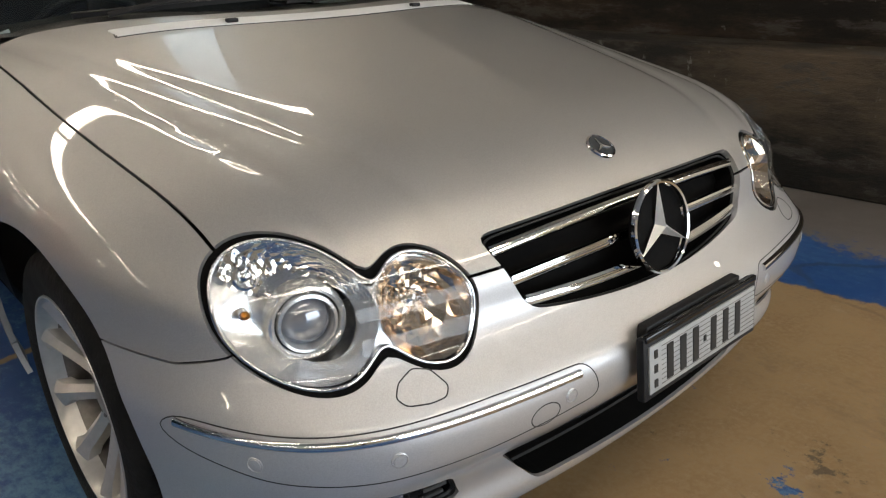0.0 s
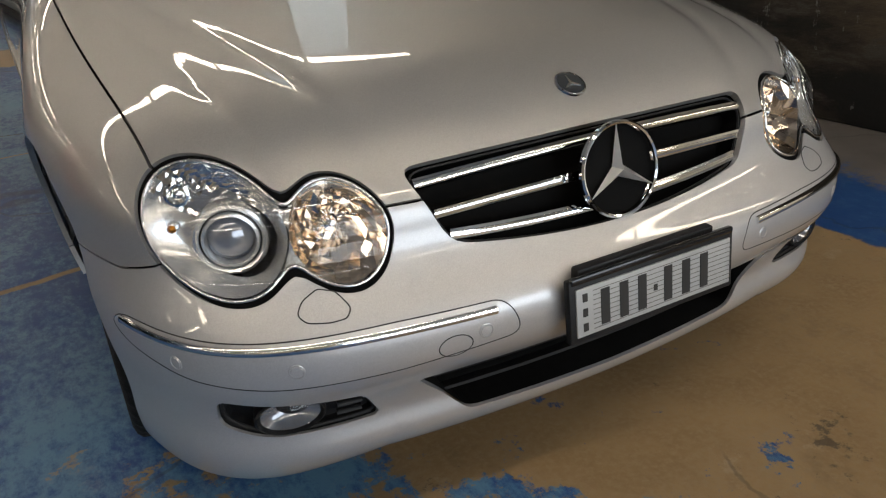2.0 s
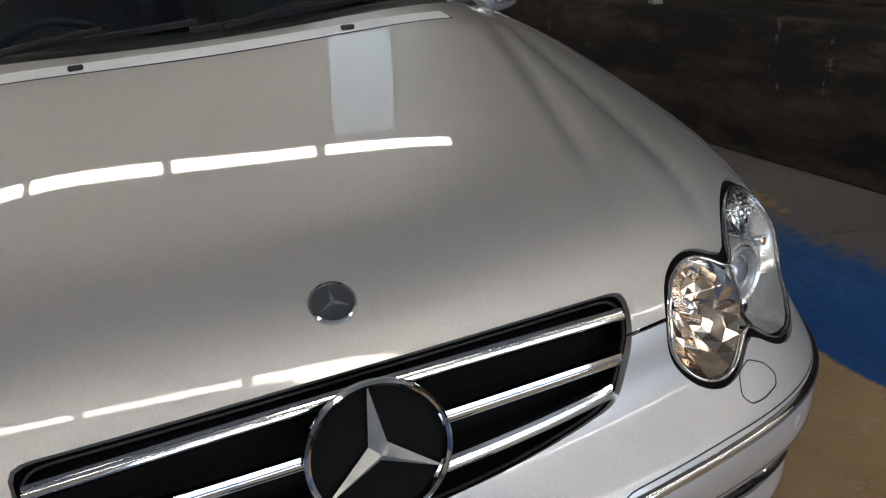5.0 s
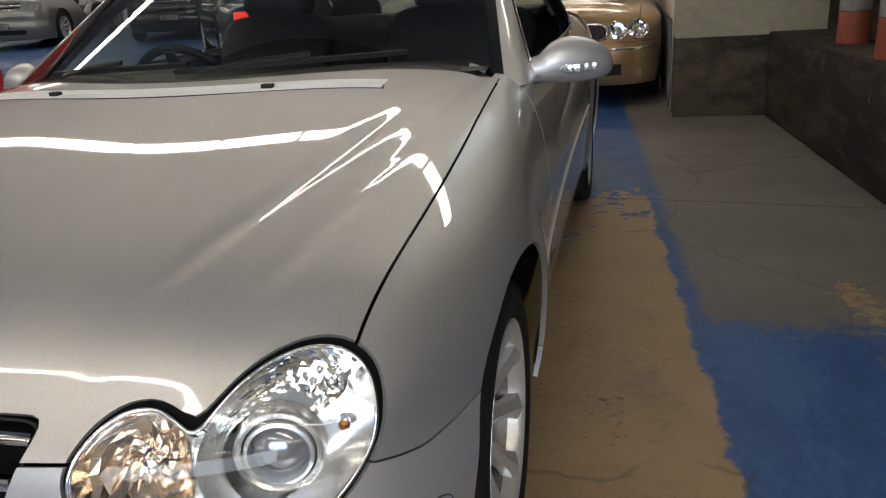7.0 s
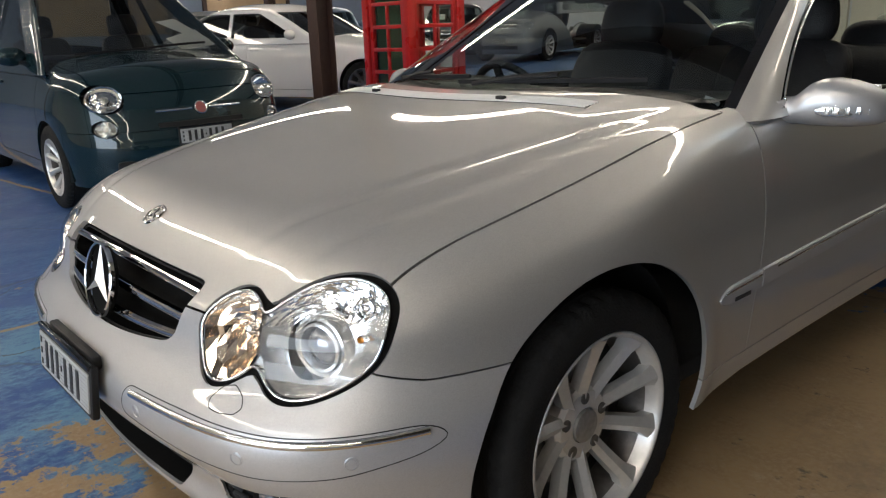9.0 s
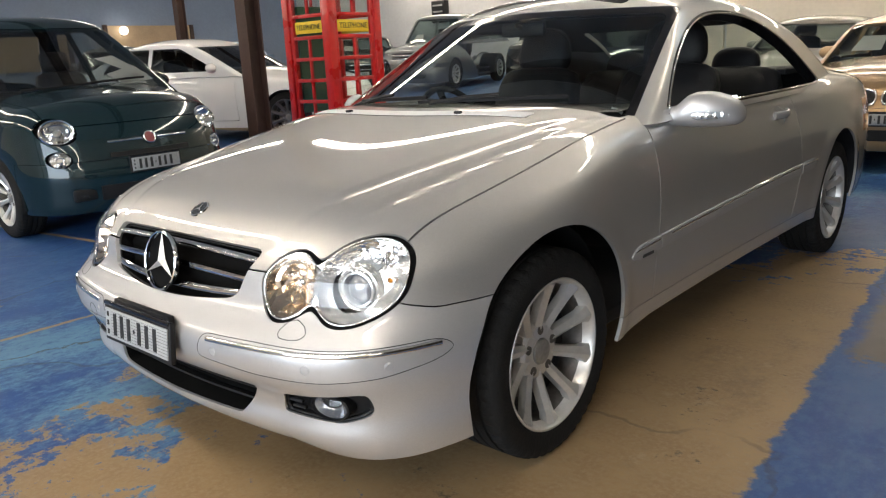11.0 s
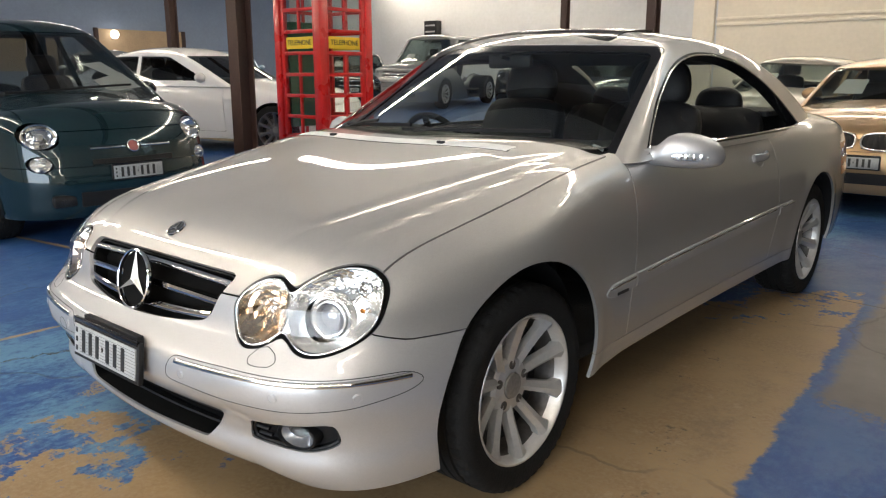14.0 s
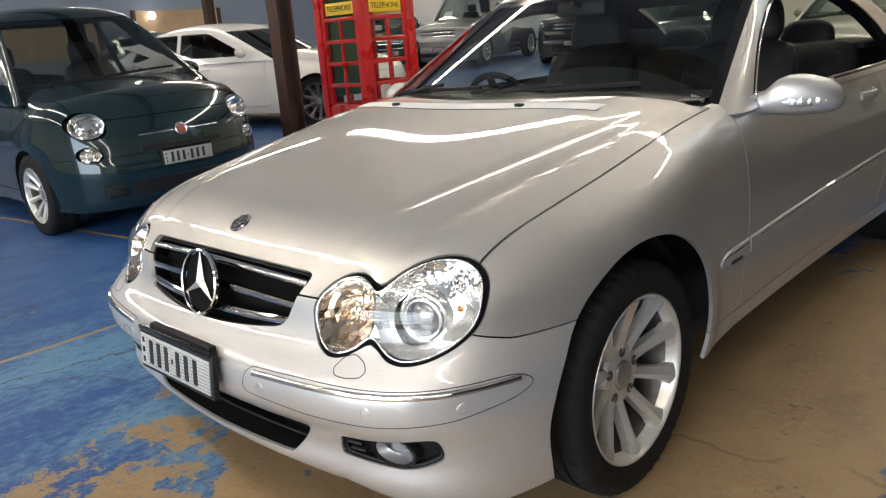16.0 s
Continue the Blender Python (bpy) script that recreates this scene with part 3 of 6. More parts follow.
def stand(x, y, turn=0.0, tilt=True):
    """A pose on the slab, upright or leaning with it."""
    m = Matrix.Translation((x, y, ground(x, y)))
    if tilt:
        e = 1.2
        n = Vector((-(ground(x + e, y) - ground(x - e, y)) / (2 * e), -(ground(x, y + e) - ground(x, y - e)) / (2 * e), 1)).normalized()
        m = m @ Vector((0, 0, 1)).rotation_difference(n).to_matrix().to_4x4()
    return m @ Matrix.Rotation(radians(turn), 4, "Z")


slab = bmesh.new()
gx, gy = np.linspace(-27.5, 10.5, 77), np.linspace(-12, 24, 73)
grid = [[slab.verts.new((x, y, ground(x, y))) for y in gy] for x in gx]
for i in range(len(gx) - 1):
    for j in range(len(gy) - 1):
        slab.faces.new((grid[i][j], grid[i + 1][j], grid[i + 1][j + 1], grid[i][j + 1]))
setting("floor", slab, FLOOR, "worn blue and tan painted concrete floor", "floor")
setting("wall_east", box((0.4, 6.7, 0.63), (2.49, 2.62, 0.315), 0.015, SLANT), DARK_WALL, "low sooty masonry wall with flaking black paint")
setting("wall_east_upper", box((0.3, 6.7, 2.4), (2.84, 2.62, 1.2), 0, SLANT), BROWN_WALL, "dark brown wall behind the ledge")
setting("wall_east_top", box((0.294, 6.7, HIGH - 2.4), (2.84, 2.62, (HIGH + 2.4) / 2), 0, SLANT), DULL_CREAM, "dull cream upper wall")
# unseen side bay, added so that light reaches the coupe's flank
setting("wall_bay", box((7.0, 0.3, HIGH), (6.47, -0.45, HIGH / 2)), CREAM, "unseen cream wall of the added side bay")
setting("wall_bay_east", box((0.3, 8.4, HIGH), (9.82, -4.8, HIGH / 2)), CREAM, "unseen cream outer wall of the added side bay")
setting("wall_step", box((1.6, 0.3, 0.61), (2.17, 6.02, 0.305), 0.01), DARK_WALL, "low sooty return wall")
setting("wall_step_upper", box((1.597, 0.294, 1.99), (2.17, 6.02, 1.605)), OLIVE_WALL, "dull olive painted return wall")
setting("wall_step_top", box((1.6, 0.3, HIGH - 2.6), (2.17, 6.02, (HIGH + 2.6) / 2)), PALE_TOP, "pale upper part of the return wall")
setting("wall_east_far", box((0.3, 13.0, HIGH), (1.525, 12.672, HIGH / 2)), CREAM, "cream painted side wall")
setting("dado", box((0.02, 12.6, 0.72), (1.36, 12.65, 0.36), 0.004), DADO, "worn grey painted dado", "trim")
setting("wall_north", box((7.4, 0.3, HIGH), (-2.1, 19.15, HIGH / 2)), CREAM, "cream painted end wall")
setting("wall_north_far", box((17.2, 0.3, HIGH), (-14.4, 19.15, HIGH / 2)), GREY_WALL, "pale grey end wall")
setting("wall_west", box((0.3, 28.3, HIGH), (-23.15, 5.0, HIGH / 2)), BLUE_WALL, "pale blue painted wall")
for sx, w in ((-13.0, 20.2), (8.45, 3.0)):
    setting("wall_south", box((w, 0.3, HIGH), (sx, -9.15, HIGH / 2)), CREAM, "cream painted wall beside the roller door")
setting("wall_south_head", box((9.9, 0.3, 1.2), (2.05, -9.15, HIGH - 0.6)), CREAM, "cream wall over the roller door")
roof = bmesh.new()
xs = np.arange(-23.4, 10.0, 0.10)
rows = [[roof.verts.new((x, y, HIGH + 0.02 * (i % 2))) for y in (-9.4, 19.4)] for i, x in enumerate(xs)]
for p, q in zip(rows, rows[1:]):
    roof.faces.new((p[0], p[1], q[1], q[0]))
bmesh.ops.solidify(roof, geom=roof.faces[:], thickness=0.03)
setting("ceiling", roof, TIN, "grey corrugated sheet roof", "ceiling")
for y in (-6.0, -1.0, 3.4, 10.0, 14.6):
    b0 = thing("roof_beam", "dark brown steel roof beam", "beam", "roof beams", kind="structure")
    part("flange", box((25.4, 0.16, 0.02), (-10.0, y, HIGH - 0.04)), POST, b0)
    part("web", box((25.4, 0.012, 0.26), (-10.0, y, HIGH - 0.18)), POST, b0)
    part("flange", box((25.4, 0.16, 0.02), (-10.0, y, HIGH - 0.32)), POST, b0)

# high frosted window in the return wall
window = thing("window_1", "high frosted window letting in pale daylight", "window", kind="structure")
part("pane", box((0.72, 0.012, 1.70), (1.78, 5.855, 4.15)), glowing("frosted_daylight", (0.70, 0.88, 1.0), 1.3), window, "pale blue frosted pane")
for x in (1.40, 2.16):
    part("window_frame", box((0.05, 0.06, 1.80), (x, 5.845, 4.15), 0.004), POST, window)
for z in (3.275, 5.025):
    part("window_frame", box((0.71, 0.06, 0.05), (1.78, 5.845, z), 0.004), POST, window)

# daylight through the open roller door behind
day = bpy.data.lights.new("door_daylight", "AREA")
day.shape, day.size, day.size_y, day.energy, day.color = "RECTANGLE", 9.4, 4.2, 1000, (0.84, 0.92, 1.0)
new("door_daylight", day).matrix_basis = look((2.05, -9.05, 2.2), (1.2, 0, 1.2))


def tube_lamp(m, master=[]):
    if master:
        return copy_thing(master[0], m)
    t = thing("tube_lamp", "white fluorescent tube lamp hung on rods from the roof", "lamp", "tube lamps", m)
    part("housing", box((1.20, 0.16, 0.05), (0, 0, 0.055), 0.008), PAPER, t, "white sheet metal housing")
    part("diffuser", box((1.17, 0.135, 0.040), (0, 0, 0.010), 0.008), TUBE_LIGHT, t, "glowing white diffuser")
    for s in (-0.5, 0.5):
        part("rod", box((0.012, 0.012, HIGH - 4.15), (s, 0, 0.07 + (HIGH - 4.15) / 2)), STEEL, t)
    master.append(t)
    return t


# rows of lamps, running slightly askew to the parked cars
for y in (-4.9, -1.6, 4.78, 11.0, 15.6):
    # lamps over the side bay are unseen, added to brighten the coupe's flank
    for i in range(-5 if y < 0 else 0, 18):
        x = 1.62 - 1.24 * i
        if y - 0.165 * x < 18.6 and i != 8:
            tube_lamp(pose(x, y - 0.165 * x, 4.15, 0, 0, -9.4))


# steel posts
def steel_post(x, y, turn=0):
    p = thing("steel_post", "dark brown painted steel column", "column", "steel posts", stand(x, y, turn, False), "structure")
    for s in (-0.075, 0.075):
        part("flange", box((0.15, 0.014, HIGH - 0.33 - ground(x, y)), (0, s, (HIGH - 0.33 - ground(x, y)) / 2)), POST, p)
    part("web", box((0.012, 0.136, HIGH - 0.33 - ground(x, y)), (0, 0, (HIGH - 0.33 - ground(x, y)) / 2)), POST, p)
    part("base_plate", box((0.30, 0.30, 0.015), (0, 0, 0.0085), 0.003), POST, p)
    return p


for x, y in ((-4.09, 3.36), (-3.25, 10.0), (-7.6, 14.6), (-11.4, 7.0), (-11.4, -1.0), (-4.05, -6.0)):
    steel_post(x, y)

# fittings on the end wall
setting("pilaster", box((0.55, 0.12, HIGH), (-6.12, 18.94, HIGH / 2), 0.01), CREAM, "cream painted pilaster on the end wall", "pilaster")
conduit = thing("cable_trunking", "cream painted cable trunking along the end wall", "trunking", kind="structure")
for z in (2.46, 2.60):
    part("channel", box((6.9, 0.05, 0.07), (-2.35, 18.97, z), 0.006), CREAM, conduit)
speaker = thing("wall_speaker", "black slatted loudspeaker box on the end wall", "loudspeaker")
part("cabinet", box((0.56, 0.25, 0.70), (-15.35, 18.87, 2.62), 0.02), BLACK_PLASTIC, speaker)
for i in range(3):
    part("slot", box((0.40, 0.02, 0.05), (-15.35, 18.738, 2.42 + 0.2 * i)), STEEL, speaker)

# far wall: boarded office front with a globe lamp
TAN_BOARD = material("tan_board", (0.50, 0.36, 0.22), 0.7, vary=0.1, scale=3)
for y0, y1 in ((6.0, 9.9), (11.1, 14.2)):
    f = thing("office_front", "tan boarded office front on the far wall", "partition", "office fronts", kind="structure")
    part("board", box((0.06, y1 - y0, 1.35), (-22.97, (y0 + y1) / 2, 2.0), 0.01), TAN_BOARD, f)
    for yy in (y0, y1):
        part("frame_post", box((0.10, 0.14, 2.7), (-22.95, yy, 1.35), 0.01), POST, f)
globe = thing("globe_lamp", "lit white globe lamp on a bracket", "lamp")
bm = bmesh.new()
bmesh.ops.create_uvsphere(bm, u_segments=20, v_segments=12, radius=0.13)
bmesh.ops.translate(bm, vec=(-22.7, 11.6, 2.5), verts=bm.verts)
part("globe", bm, glowing("globe_glow", (1.0, 0.95, 0.85), 8.0), globe)
part("bracket", box((0.30, 0.03, 0.03), (-22.87, 11.6, 2.36)), POST, globe)

# ---- the red telephone box ----
RED = material("red_enamel", (0.50, 0.012, 0.012), 0.28, vary=0.08, scale=3, coat=0.5)
GREEN_IN = material("green_interior", (0.03, 0.10, 0.05), 0.6, vary=0.15)
YELLOW = material("yellow_sign", (0.80, 0.55, 0.03), 0.5, vary=0.05)
BOOTH_GLASS = pane_glass("booth_glass", (0.92, 0.95, 0.94))


def lettering(text, size, m, parent, mat):
    data = bpy.data.curves.new("letters", "FONT")
    data.body, data.size, data.align_x, data.align_y, data.extrude = text, size, "CENTER", "CENTER", 0.0015
    ob = bpy.data.objects.new("letters", data)
    scene.collection.objects.link(ob)
    me = bpy.data.meshes.new_from_object(ob.evaluated_get(bpy.context.evaluated_depsgraph_get()))
    bpy.data.objects.remove(ob)
    me.materials.clear()
    me.materials.append(mat)
    out = new("letters", me)
    out.parent, out.matrix_basis = parent, m
    return out


BW = 0.80
booth = thing("telephone_box", "red cast-iron telephone box with small glass panes", "telephone box", at=stand(-4.60 - BW / 2, 4.74 + BW / 2, 0, False))
part("plinth", box((BW, BW, 0.14), (0, 0, 0.07), 0.012), RED, booth)
part("cornice", box((BW + 0.06, BW + 0.06, 0.10), (0, 0, 2.17), 0.02), RED, booth)
part("header", box((BW, BW, 0.22), (0, 0, 2.33), 0.015), RED, booth)
bm = bmesh.new()
bmesh.ops.create_uvsphere(bm, u_segments=32, v_segments=16, radius=1)
bmesh.ops.delete(bm, geom=[v for v in bm.verts if v.co.z < -0.01], context="VERTS")
bmesh.ops.transform(bm, matrix=Matrix.Translation((0, 0, 2.44)) @ Matrix.Diagonal((BW * 0.52, BW * 0.52, 0.14, 1)), verts=bm.verts)
part("dome", bm, RED, booth)
for sx in (-1, 1):
    for sy in (-1, 1):
        part("corner_post", box((0.10, 0.10, 2.0), (sx * (BW / 2 - 0.05), sy * (BW / 2 - 0.05), 1.13), 0.012), RED, booth)
part("telephone_backboard", box((0.04, 0.55, 1.2), (-BW / 2 + 0.10, 0, 1.1), 0.01), GREEN_IN, booth, "green telephone backboard")
for face in range(4):
    m = Matrix.Rotation(radians(90 * face), 4, "Z")
    side = part("door" if face == 1 else "side_frame", box((BW - 0.20, 0.045, 0.26), (0, -BW / 2 + 0.045, 0.27), 0.008), RED, booth)
    side.matrix_basis = m
    inner_w = BW - 0.20
    part("stile", box((0.05, 0.04, 1.80), (-inner_w / 2 + 0.025, -BW / 2 + 0.045, 1.25), 0.006), RED, side)
    part("stile", box((0.05, 0.04, 1.80), (inner_w / 2 - 0.025, -BW / 2 + 0.045, 1.25), 0.006), RED, side)
    rows = [0.40, 0.635, 0.87, 1.105, 1.34, 1.575, 1.81, 2.045]
    for i, z in enumerate(rows):
        part("rail", box((inner_w - 0.10, 0.036, 0.040), (0, -BW / 2 + 0.045, z + 0.0), 0.005), RED, side)
    for i in range(7):
        z = (rows[i] + rows[i + 1]) / 2
        if i != 4:
            part("glazing_bar", box((0.030, 0.032, 0.20), (0, -BW / 2 + 0.045, z), 0.004), RED, side)
            bm = bmesh.new()
            bm.faces.new([bm.verts.new((sx * (inner_w / 2 - 0.05), -BW / 2 + 0.052, z + dz)) for sx, dz in ((-1, -0.1), (1, -0.1), (1, 0.1), (-1, 0.1))])
            pane = part("pane", bm, BOOTH_GLASS, side)
            pane.visible_shadow = False
    sign = part("sign", box((inner_w - 0.13, 0.012, 0.13), (0.0, -BW / 2 + 0.050, 1.452), 0.003), YELLOW, side, "yellow sign with dark lettering")
    lettering("TELEPHONE", 0.078, Matrix.Translation((0.0, -BW / 2 + 0.042, 1.452)) @ Matrix.Rotation(radians(90), 4, "X") @ Matrix.Diagonal((0.98, 1.05, 1, 1)), sign, INK)

# ---- clutter on the ledge of the dark wall ----
ORANGE = material("faded_red_paint", (0.26, 0.06, 0.03), 0.6, vary=0.2, scale=8)
WOOD = material("old_wood", (0.10, 0.06, 0.035), 0.7, vary=0.3, scale=6, bump=0.3)
GREY_TIMBER = material("grey_timber", (0.22, 0.21, 0.19), 0.8, vary=0.3, scale=12)
LEDGE = 0.63
for y, r, h in ((3.95, 0.10, 0.62), (4.80, 0.09, 0.58)):
    b = thing("painted_drum", "faded red and grey striped drum on the ledge", "drum", "ledge clutter", pose(2.36, y, LEDGE))
    for i in range(3):
        part("band", revolve([(h * i / 3, 0.001), (h * i / 3, r), (h * (i + 1) / 3 - 0.004, r), (h * (i + 1) / 3 - 0.004, 0.001)], 28, "z"), ORANGE if i % 2 == 0 else GREY_TIMBER, b)
for y in (3.45,):
    s = thing("trestle", "small dark wooden trestle with splayed legs", "trestle", "ledge clutter", pose(2.40, y, LEDGE))
    part("top", box((0.24, 0.42, 0.03), (0, 0, 0.44), 0.006), WOOD, s)
    for dx in (-0.10, 0.10):
        for dy in (-0.19, 0.19):
            part("leg", sweep([(dx * 0.4, dy * 0.6, 0.43), (dx, dy, 0.0)], [(1, 0, 0)] * 2, oval(0.014)), WOOD, s)
for y, sz in ((3.72, 0.09), (2.9, 0.05)):
    w = thing("offcut", "grey weathered timber offcut on the ledge", "offcut", "ledge clutter", pose(2.34, y, LEDGE, 0, 0, 25 * y))
    part("block", prism([(-sz, 0), (sz, 0), (sz * 0.3, sz * 0.8), (-sz * 0.5, sz * 0.8)], sz, Matrix.Rotation(radians(90), 4, "X"), bevel=0.006), GREY_TIMBER, w)
# coat on the return wall
hook = thing("hanging_coat", "dark brown coat hanging on the return wall", "coat")
part("cloth", prism([(-0.16, 0.0), (-0.20, 0.28), (-0.10, 0.62), (-0.03, 0.70), (0.06, 0.70), (0.14, 0.60), (0.20, 0.35), (0.10, 0.25), (0.12, 0.0), (0.02, 0.10)], 0.09, Matrix.Translation((1.80, 5.86, 1.12)) @ Matrix.Rotation(radians(90), 4, "X"), bevel=0.03), material("brown_cloth", (0.035, 0.02, 0.012), 0.9, vary=0.3, bump=0.5, bump_scale=30), hook)

# ---- the silver coupe ----
def circle2(x, z, cx, cz, r):
    return np.hypot(x - cx, z - cz) - r


def lamp_edge(x, y, z):
    x = np.abs(x)
    f = -smax(-circle2(x, z, 0.648, 0.645, 0.0905), -circle2(x, z, 0.487, 0.630, 0.0725), 0.055)
    return np.where(y < 0.55, f, 1.0)


def grille_edge(x, y, z):
    x = np.abs(x)
    f = smax(z - (0.706 - 0.05 * x ** 2), 0.559 + 0.24 * x ** 2 - z, 0.02)
    f = smax(f, (x - (0.318 + (z - 0.58) * 0.46)) * 0.9, 0.035)
    return np.where(y < 0.5, f, 1.0)


def intake_edge(x, y, z):
    x = np.abs(x)
    f = smax(z - (0.390 - 0.03 * x), 0.264 + 0.02 * x - z, 0.012)
    f = smax(f, (x - (0.345 + (z - 0.305) * 0.95)) * 0.72, 0.02)
    return np.where(y < 0.4, f, 1.0)


def fog_edge(x, y, z):
    x = np.abs(x)
    f = smax(z - (0.374 + 0.10 * (x - 0.50)), 0.312 - 0.02 * (x - 0.46) + 3.2 * np.maximum(x - 0.615, 0) ** 2 - z, 0.012)
    f = smax(f, (x - 0.708), 0.025)
    f = smax(f, (0.468 + 0.55 * np.maximum(z - 0.318, 0) - x), 0.012)
    return np.where(y < 0.45, f, 1.0)


def arch_edge(x, y, z):
    a = np.hypot(y - 0.802, (z - 0.322) * 0.98) - 0.362
    b = np.hypot(y - 3.535, (z - 0.325) * 0.98) - 0.350
    return np.where(np.abs(x) > 0.5, np.minimum(a, b), 1.0)


hood_wide = curve([0.2, 0.40, 0.75, 1.10, 1.45], [0.698, 0.706, 0.726, 0.736, 0.732])


def hood_edge(x, y, z):
    x = np.abs(x)
    wide = hood_wide(y)
    f = np.maximum(x - wide, 0.657 - z)
    return np.maximum(f, (y - (1.165 + 0.42 * x ** 2)) * 0.9)


def bumper_edge(x, y, z):
    x = np.abs(x)
    top = np.interp(x, [0, 0.700, 0.715, 0.737, 0.781, 0.824, 0.90], [0.657, 0.657, 0.610, 0.592, 0.572, 0.569, 0.570])
    return np.maximum(z - top, y - 0.8)


def door_edge(x, y, z):
    front = (1.430 + 0.10 * (z - 0.8) + 0.25 * np.maximum(0.5 - z, 0) ** 1.5) - y
    back = y - (2.86 + 0.10 * (0.9 - z) - 0.35 * np.maximum(0.55 - z, 0))
    f = smax(front, back, 0.05)
    f = smax(f, 0.285 - z, 0.06)
    return np.where(np.abs(x) > 0.5, f, 1.0)


def sill_edge(x, y, z):
    return np.where(np.abs(x) > 0.5, np.maximum(z - 0.322, np.maximum(1.0 - y, y - 3.4)), 1.0)


def boot_edge(x, y, z):
    return np.maximum(np.maximum(np.abs(x) - 0.60, 3.98 + 0.3 * np.abs(x) ** 2 - y), 0.68 - z)


def rear_lamp_edge(x, y, z):
    x = np.abs(x)
    f = smax(z - 0.80, 0.62 - z, 0.04)
    return np.where(y > 4.0, smax(f, 0.50 - x + (z - 0.7) * 0.3, 0.04), 1.0)


def floor_edge(x, y, z):
    return np.interp(y, [0, 0.5, 1.2, 1.4, 3.0, 4.6], [0.190, 0.210, 0.245, 0.262, 0.262, 0.25]) - z


def belt_edge(x, y, z):
    return -np.maximum(upper_solid(x, y, z) + 0.003, 0.90 - z)


def both(*fs):
    return lambda x, y, z: np.max([f(x, y, z) for f in fs], axis=0)


def outside(f, gap=0.0):
    return lambda x, y, z: gap - f(x, y, z)


def inside(f, gap=0.0):
    return lambda x, y, z: f(x, y, z) + gap


GAP = 0.0022
coupe = thing("coupe", "silver two-door coupe with chrome grille, parked on the painted floor", "car")
hull = skin(lower_solid, 0.95, 3.7, 0.47, 360, 120, 200)
hull = clip(hull, floor_edge)
hull = clip(hull, belt_edge)
# openings
hull = clip(hull, outside(arch_edge))
seal = clip(clip(hull, inside(lamp_edge, -0.0085)), outside(lamp_edge))
lens = clip(hull, inside(lamp_edge))
hull = clip(hull, outside(lamp_edge, 0.0085))
hull = clip(hull, outside(grille_edge))
hull = clip(hull, outside(intake_edge))
hull = clip(hull, outside(fog_edge))
rear_lens = clip(hull, inside(rear_lamp_edge))
hull = clip(hull, outside(rear_lamp_edge, 0.003))
hood = clip(hull, inside(hood_edge, GAP))
hull = clip(hull, outside(hood_edge, GAP))
bumper = clip(hull, inside(bumper_edge, GAP * 0.7))
hull = clip(hull, outside(bumper_edge, GAP * 0.7))
sills = clip(hull, inside(sill_edge, GAP * 0.8))
hull = clip(hull, outside(sill_edge, GAP * 0.8))
doors = clip(hull, inside(door_edge, GAP))
hull = clip(hull, outside(door_edge, GAP))
boot = clip(hull, inside(boot_edge, GAP))
hull = clip(hull, outside(boot_edge, GAP))
scuttle = both(lambda x, y, z: np.abs(x) - 0.715, lambda x, y, z: y - 1.6, lambda x, y, z: 1.12 - y, lambda x, y, z: 0.85 - z)
cowl = clip(hull, scuttle)
hull = clip(hull, outside(scuttle))
left = lambda x, y, z: -x
right = lambda x, y, z: x
panel("bonnet", hood, lower_solid, SILVER, coupe, "silver bonnet with clear lacquer")
panel("front_bumper", bumper, lower_solid, SILVER_PLAIN, coupe, "silver plastic front bumper")
panel("boot_lid", boot, lower_solid, SILVER, coupe)
panel("cowl", cowl, lower_solid, BLACK_PLASTIC, coupe, "black plastic cowl below the windscreen", lift=-0.012)
door_left = panel("door", clip(doors, left), lower_solid, SILVER, coupe)
door_right = panel("door", clip(doors, right), lower_solid, SILVER, coupe)
front_wing = lambda x, y, z: y - 1.8
for half in (left, right):
    panel("front_wing", clip(clip(hull, half), front_wing), lower_solid, SILVER, coupe)
    panel("sill", clip(sills, half), lower_solid, SILVER_PLAIN, coupe, "silver sill panel")
panel("rear_body", clip(hull, outside(front_wing)), lower_solid, SILVER, coupe)
for half in (left, right):
    panel("tail_lamp", clip(rear_lens, half), lower_solid, RED_LENS, coupe, "red tail lamp")

# cabin
def screen_edge(x, y, z):
    x = np.abs(x)
    f = smax(x - (0.705 - 0.36 * (z - 0.95)), z - (1.278 + 0.012 * (1 - (x / 0.6) ** 2)), 0.04)
    return np.where(y < 2.1, f, 1.0)


window_top = curve([1.52, 1.62, 1.80, 2.09, 2.437, 2.865, 3.197, 3.42], [0.87, 0.955, 1.090, 1.228, 1.272, 1.217, 1.082, 0.955])


def window_edge(x, y, z):
    f = smax((z - window_top(y)) * 0.85, 0.93 - z, 0.012)
    return np.where((np.abs(x) > 0.45) & (y > 1.4) & (y < 3.5), f, 1.0)


def back_edge(x, y, z):
    x = np.abs(x)
    f = smax(x - (0.60 - 0.35 * (z - 1.0)), z - 1.27, 0.04)
    return np.where(y > 2.95, f, 1.0)


def roof_hatch(x, y, z):
    f = smax(np.abs(x) - 0.40, np.abs(y - 2.20) - 0.21, 0.05)
    return np.where(z > 1.25, f, 1.0)


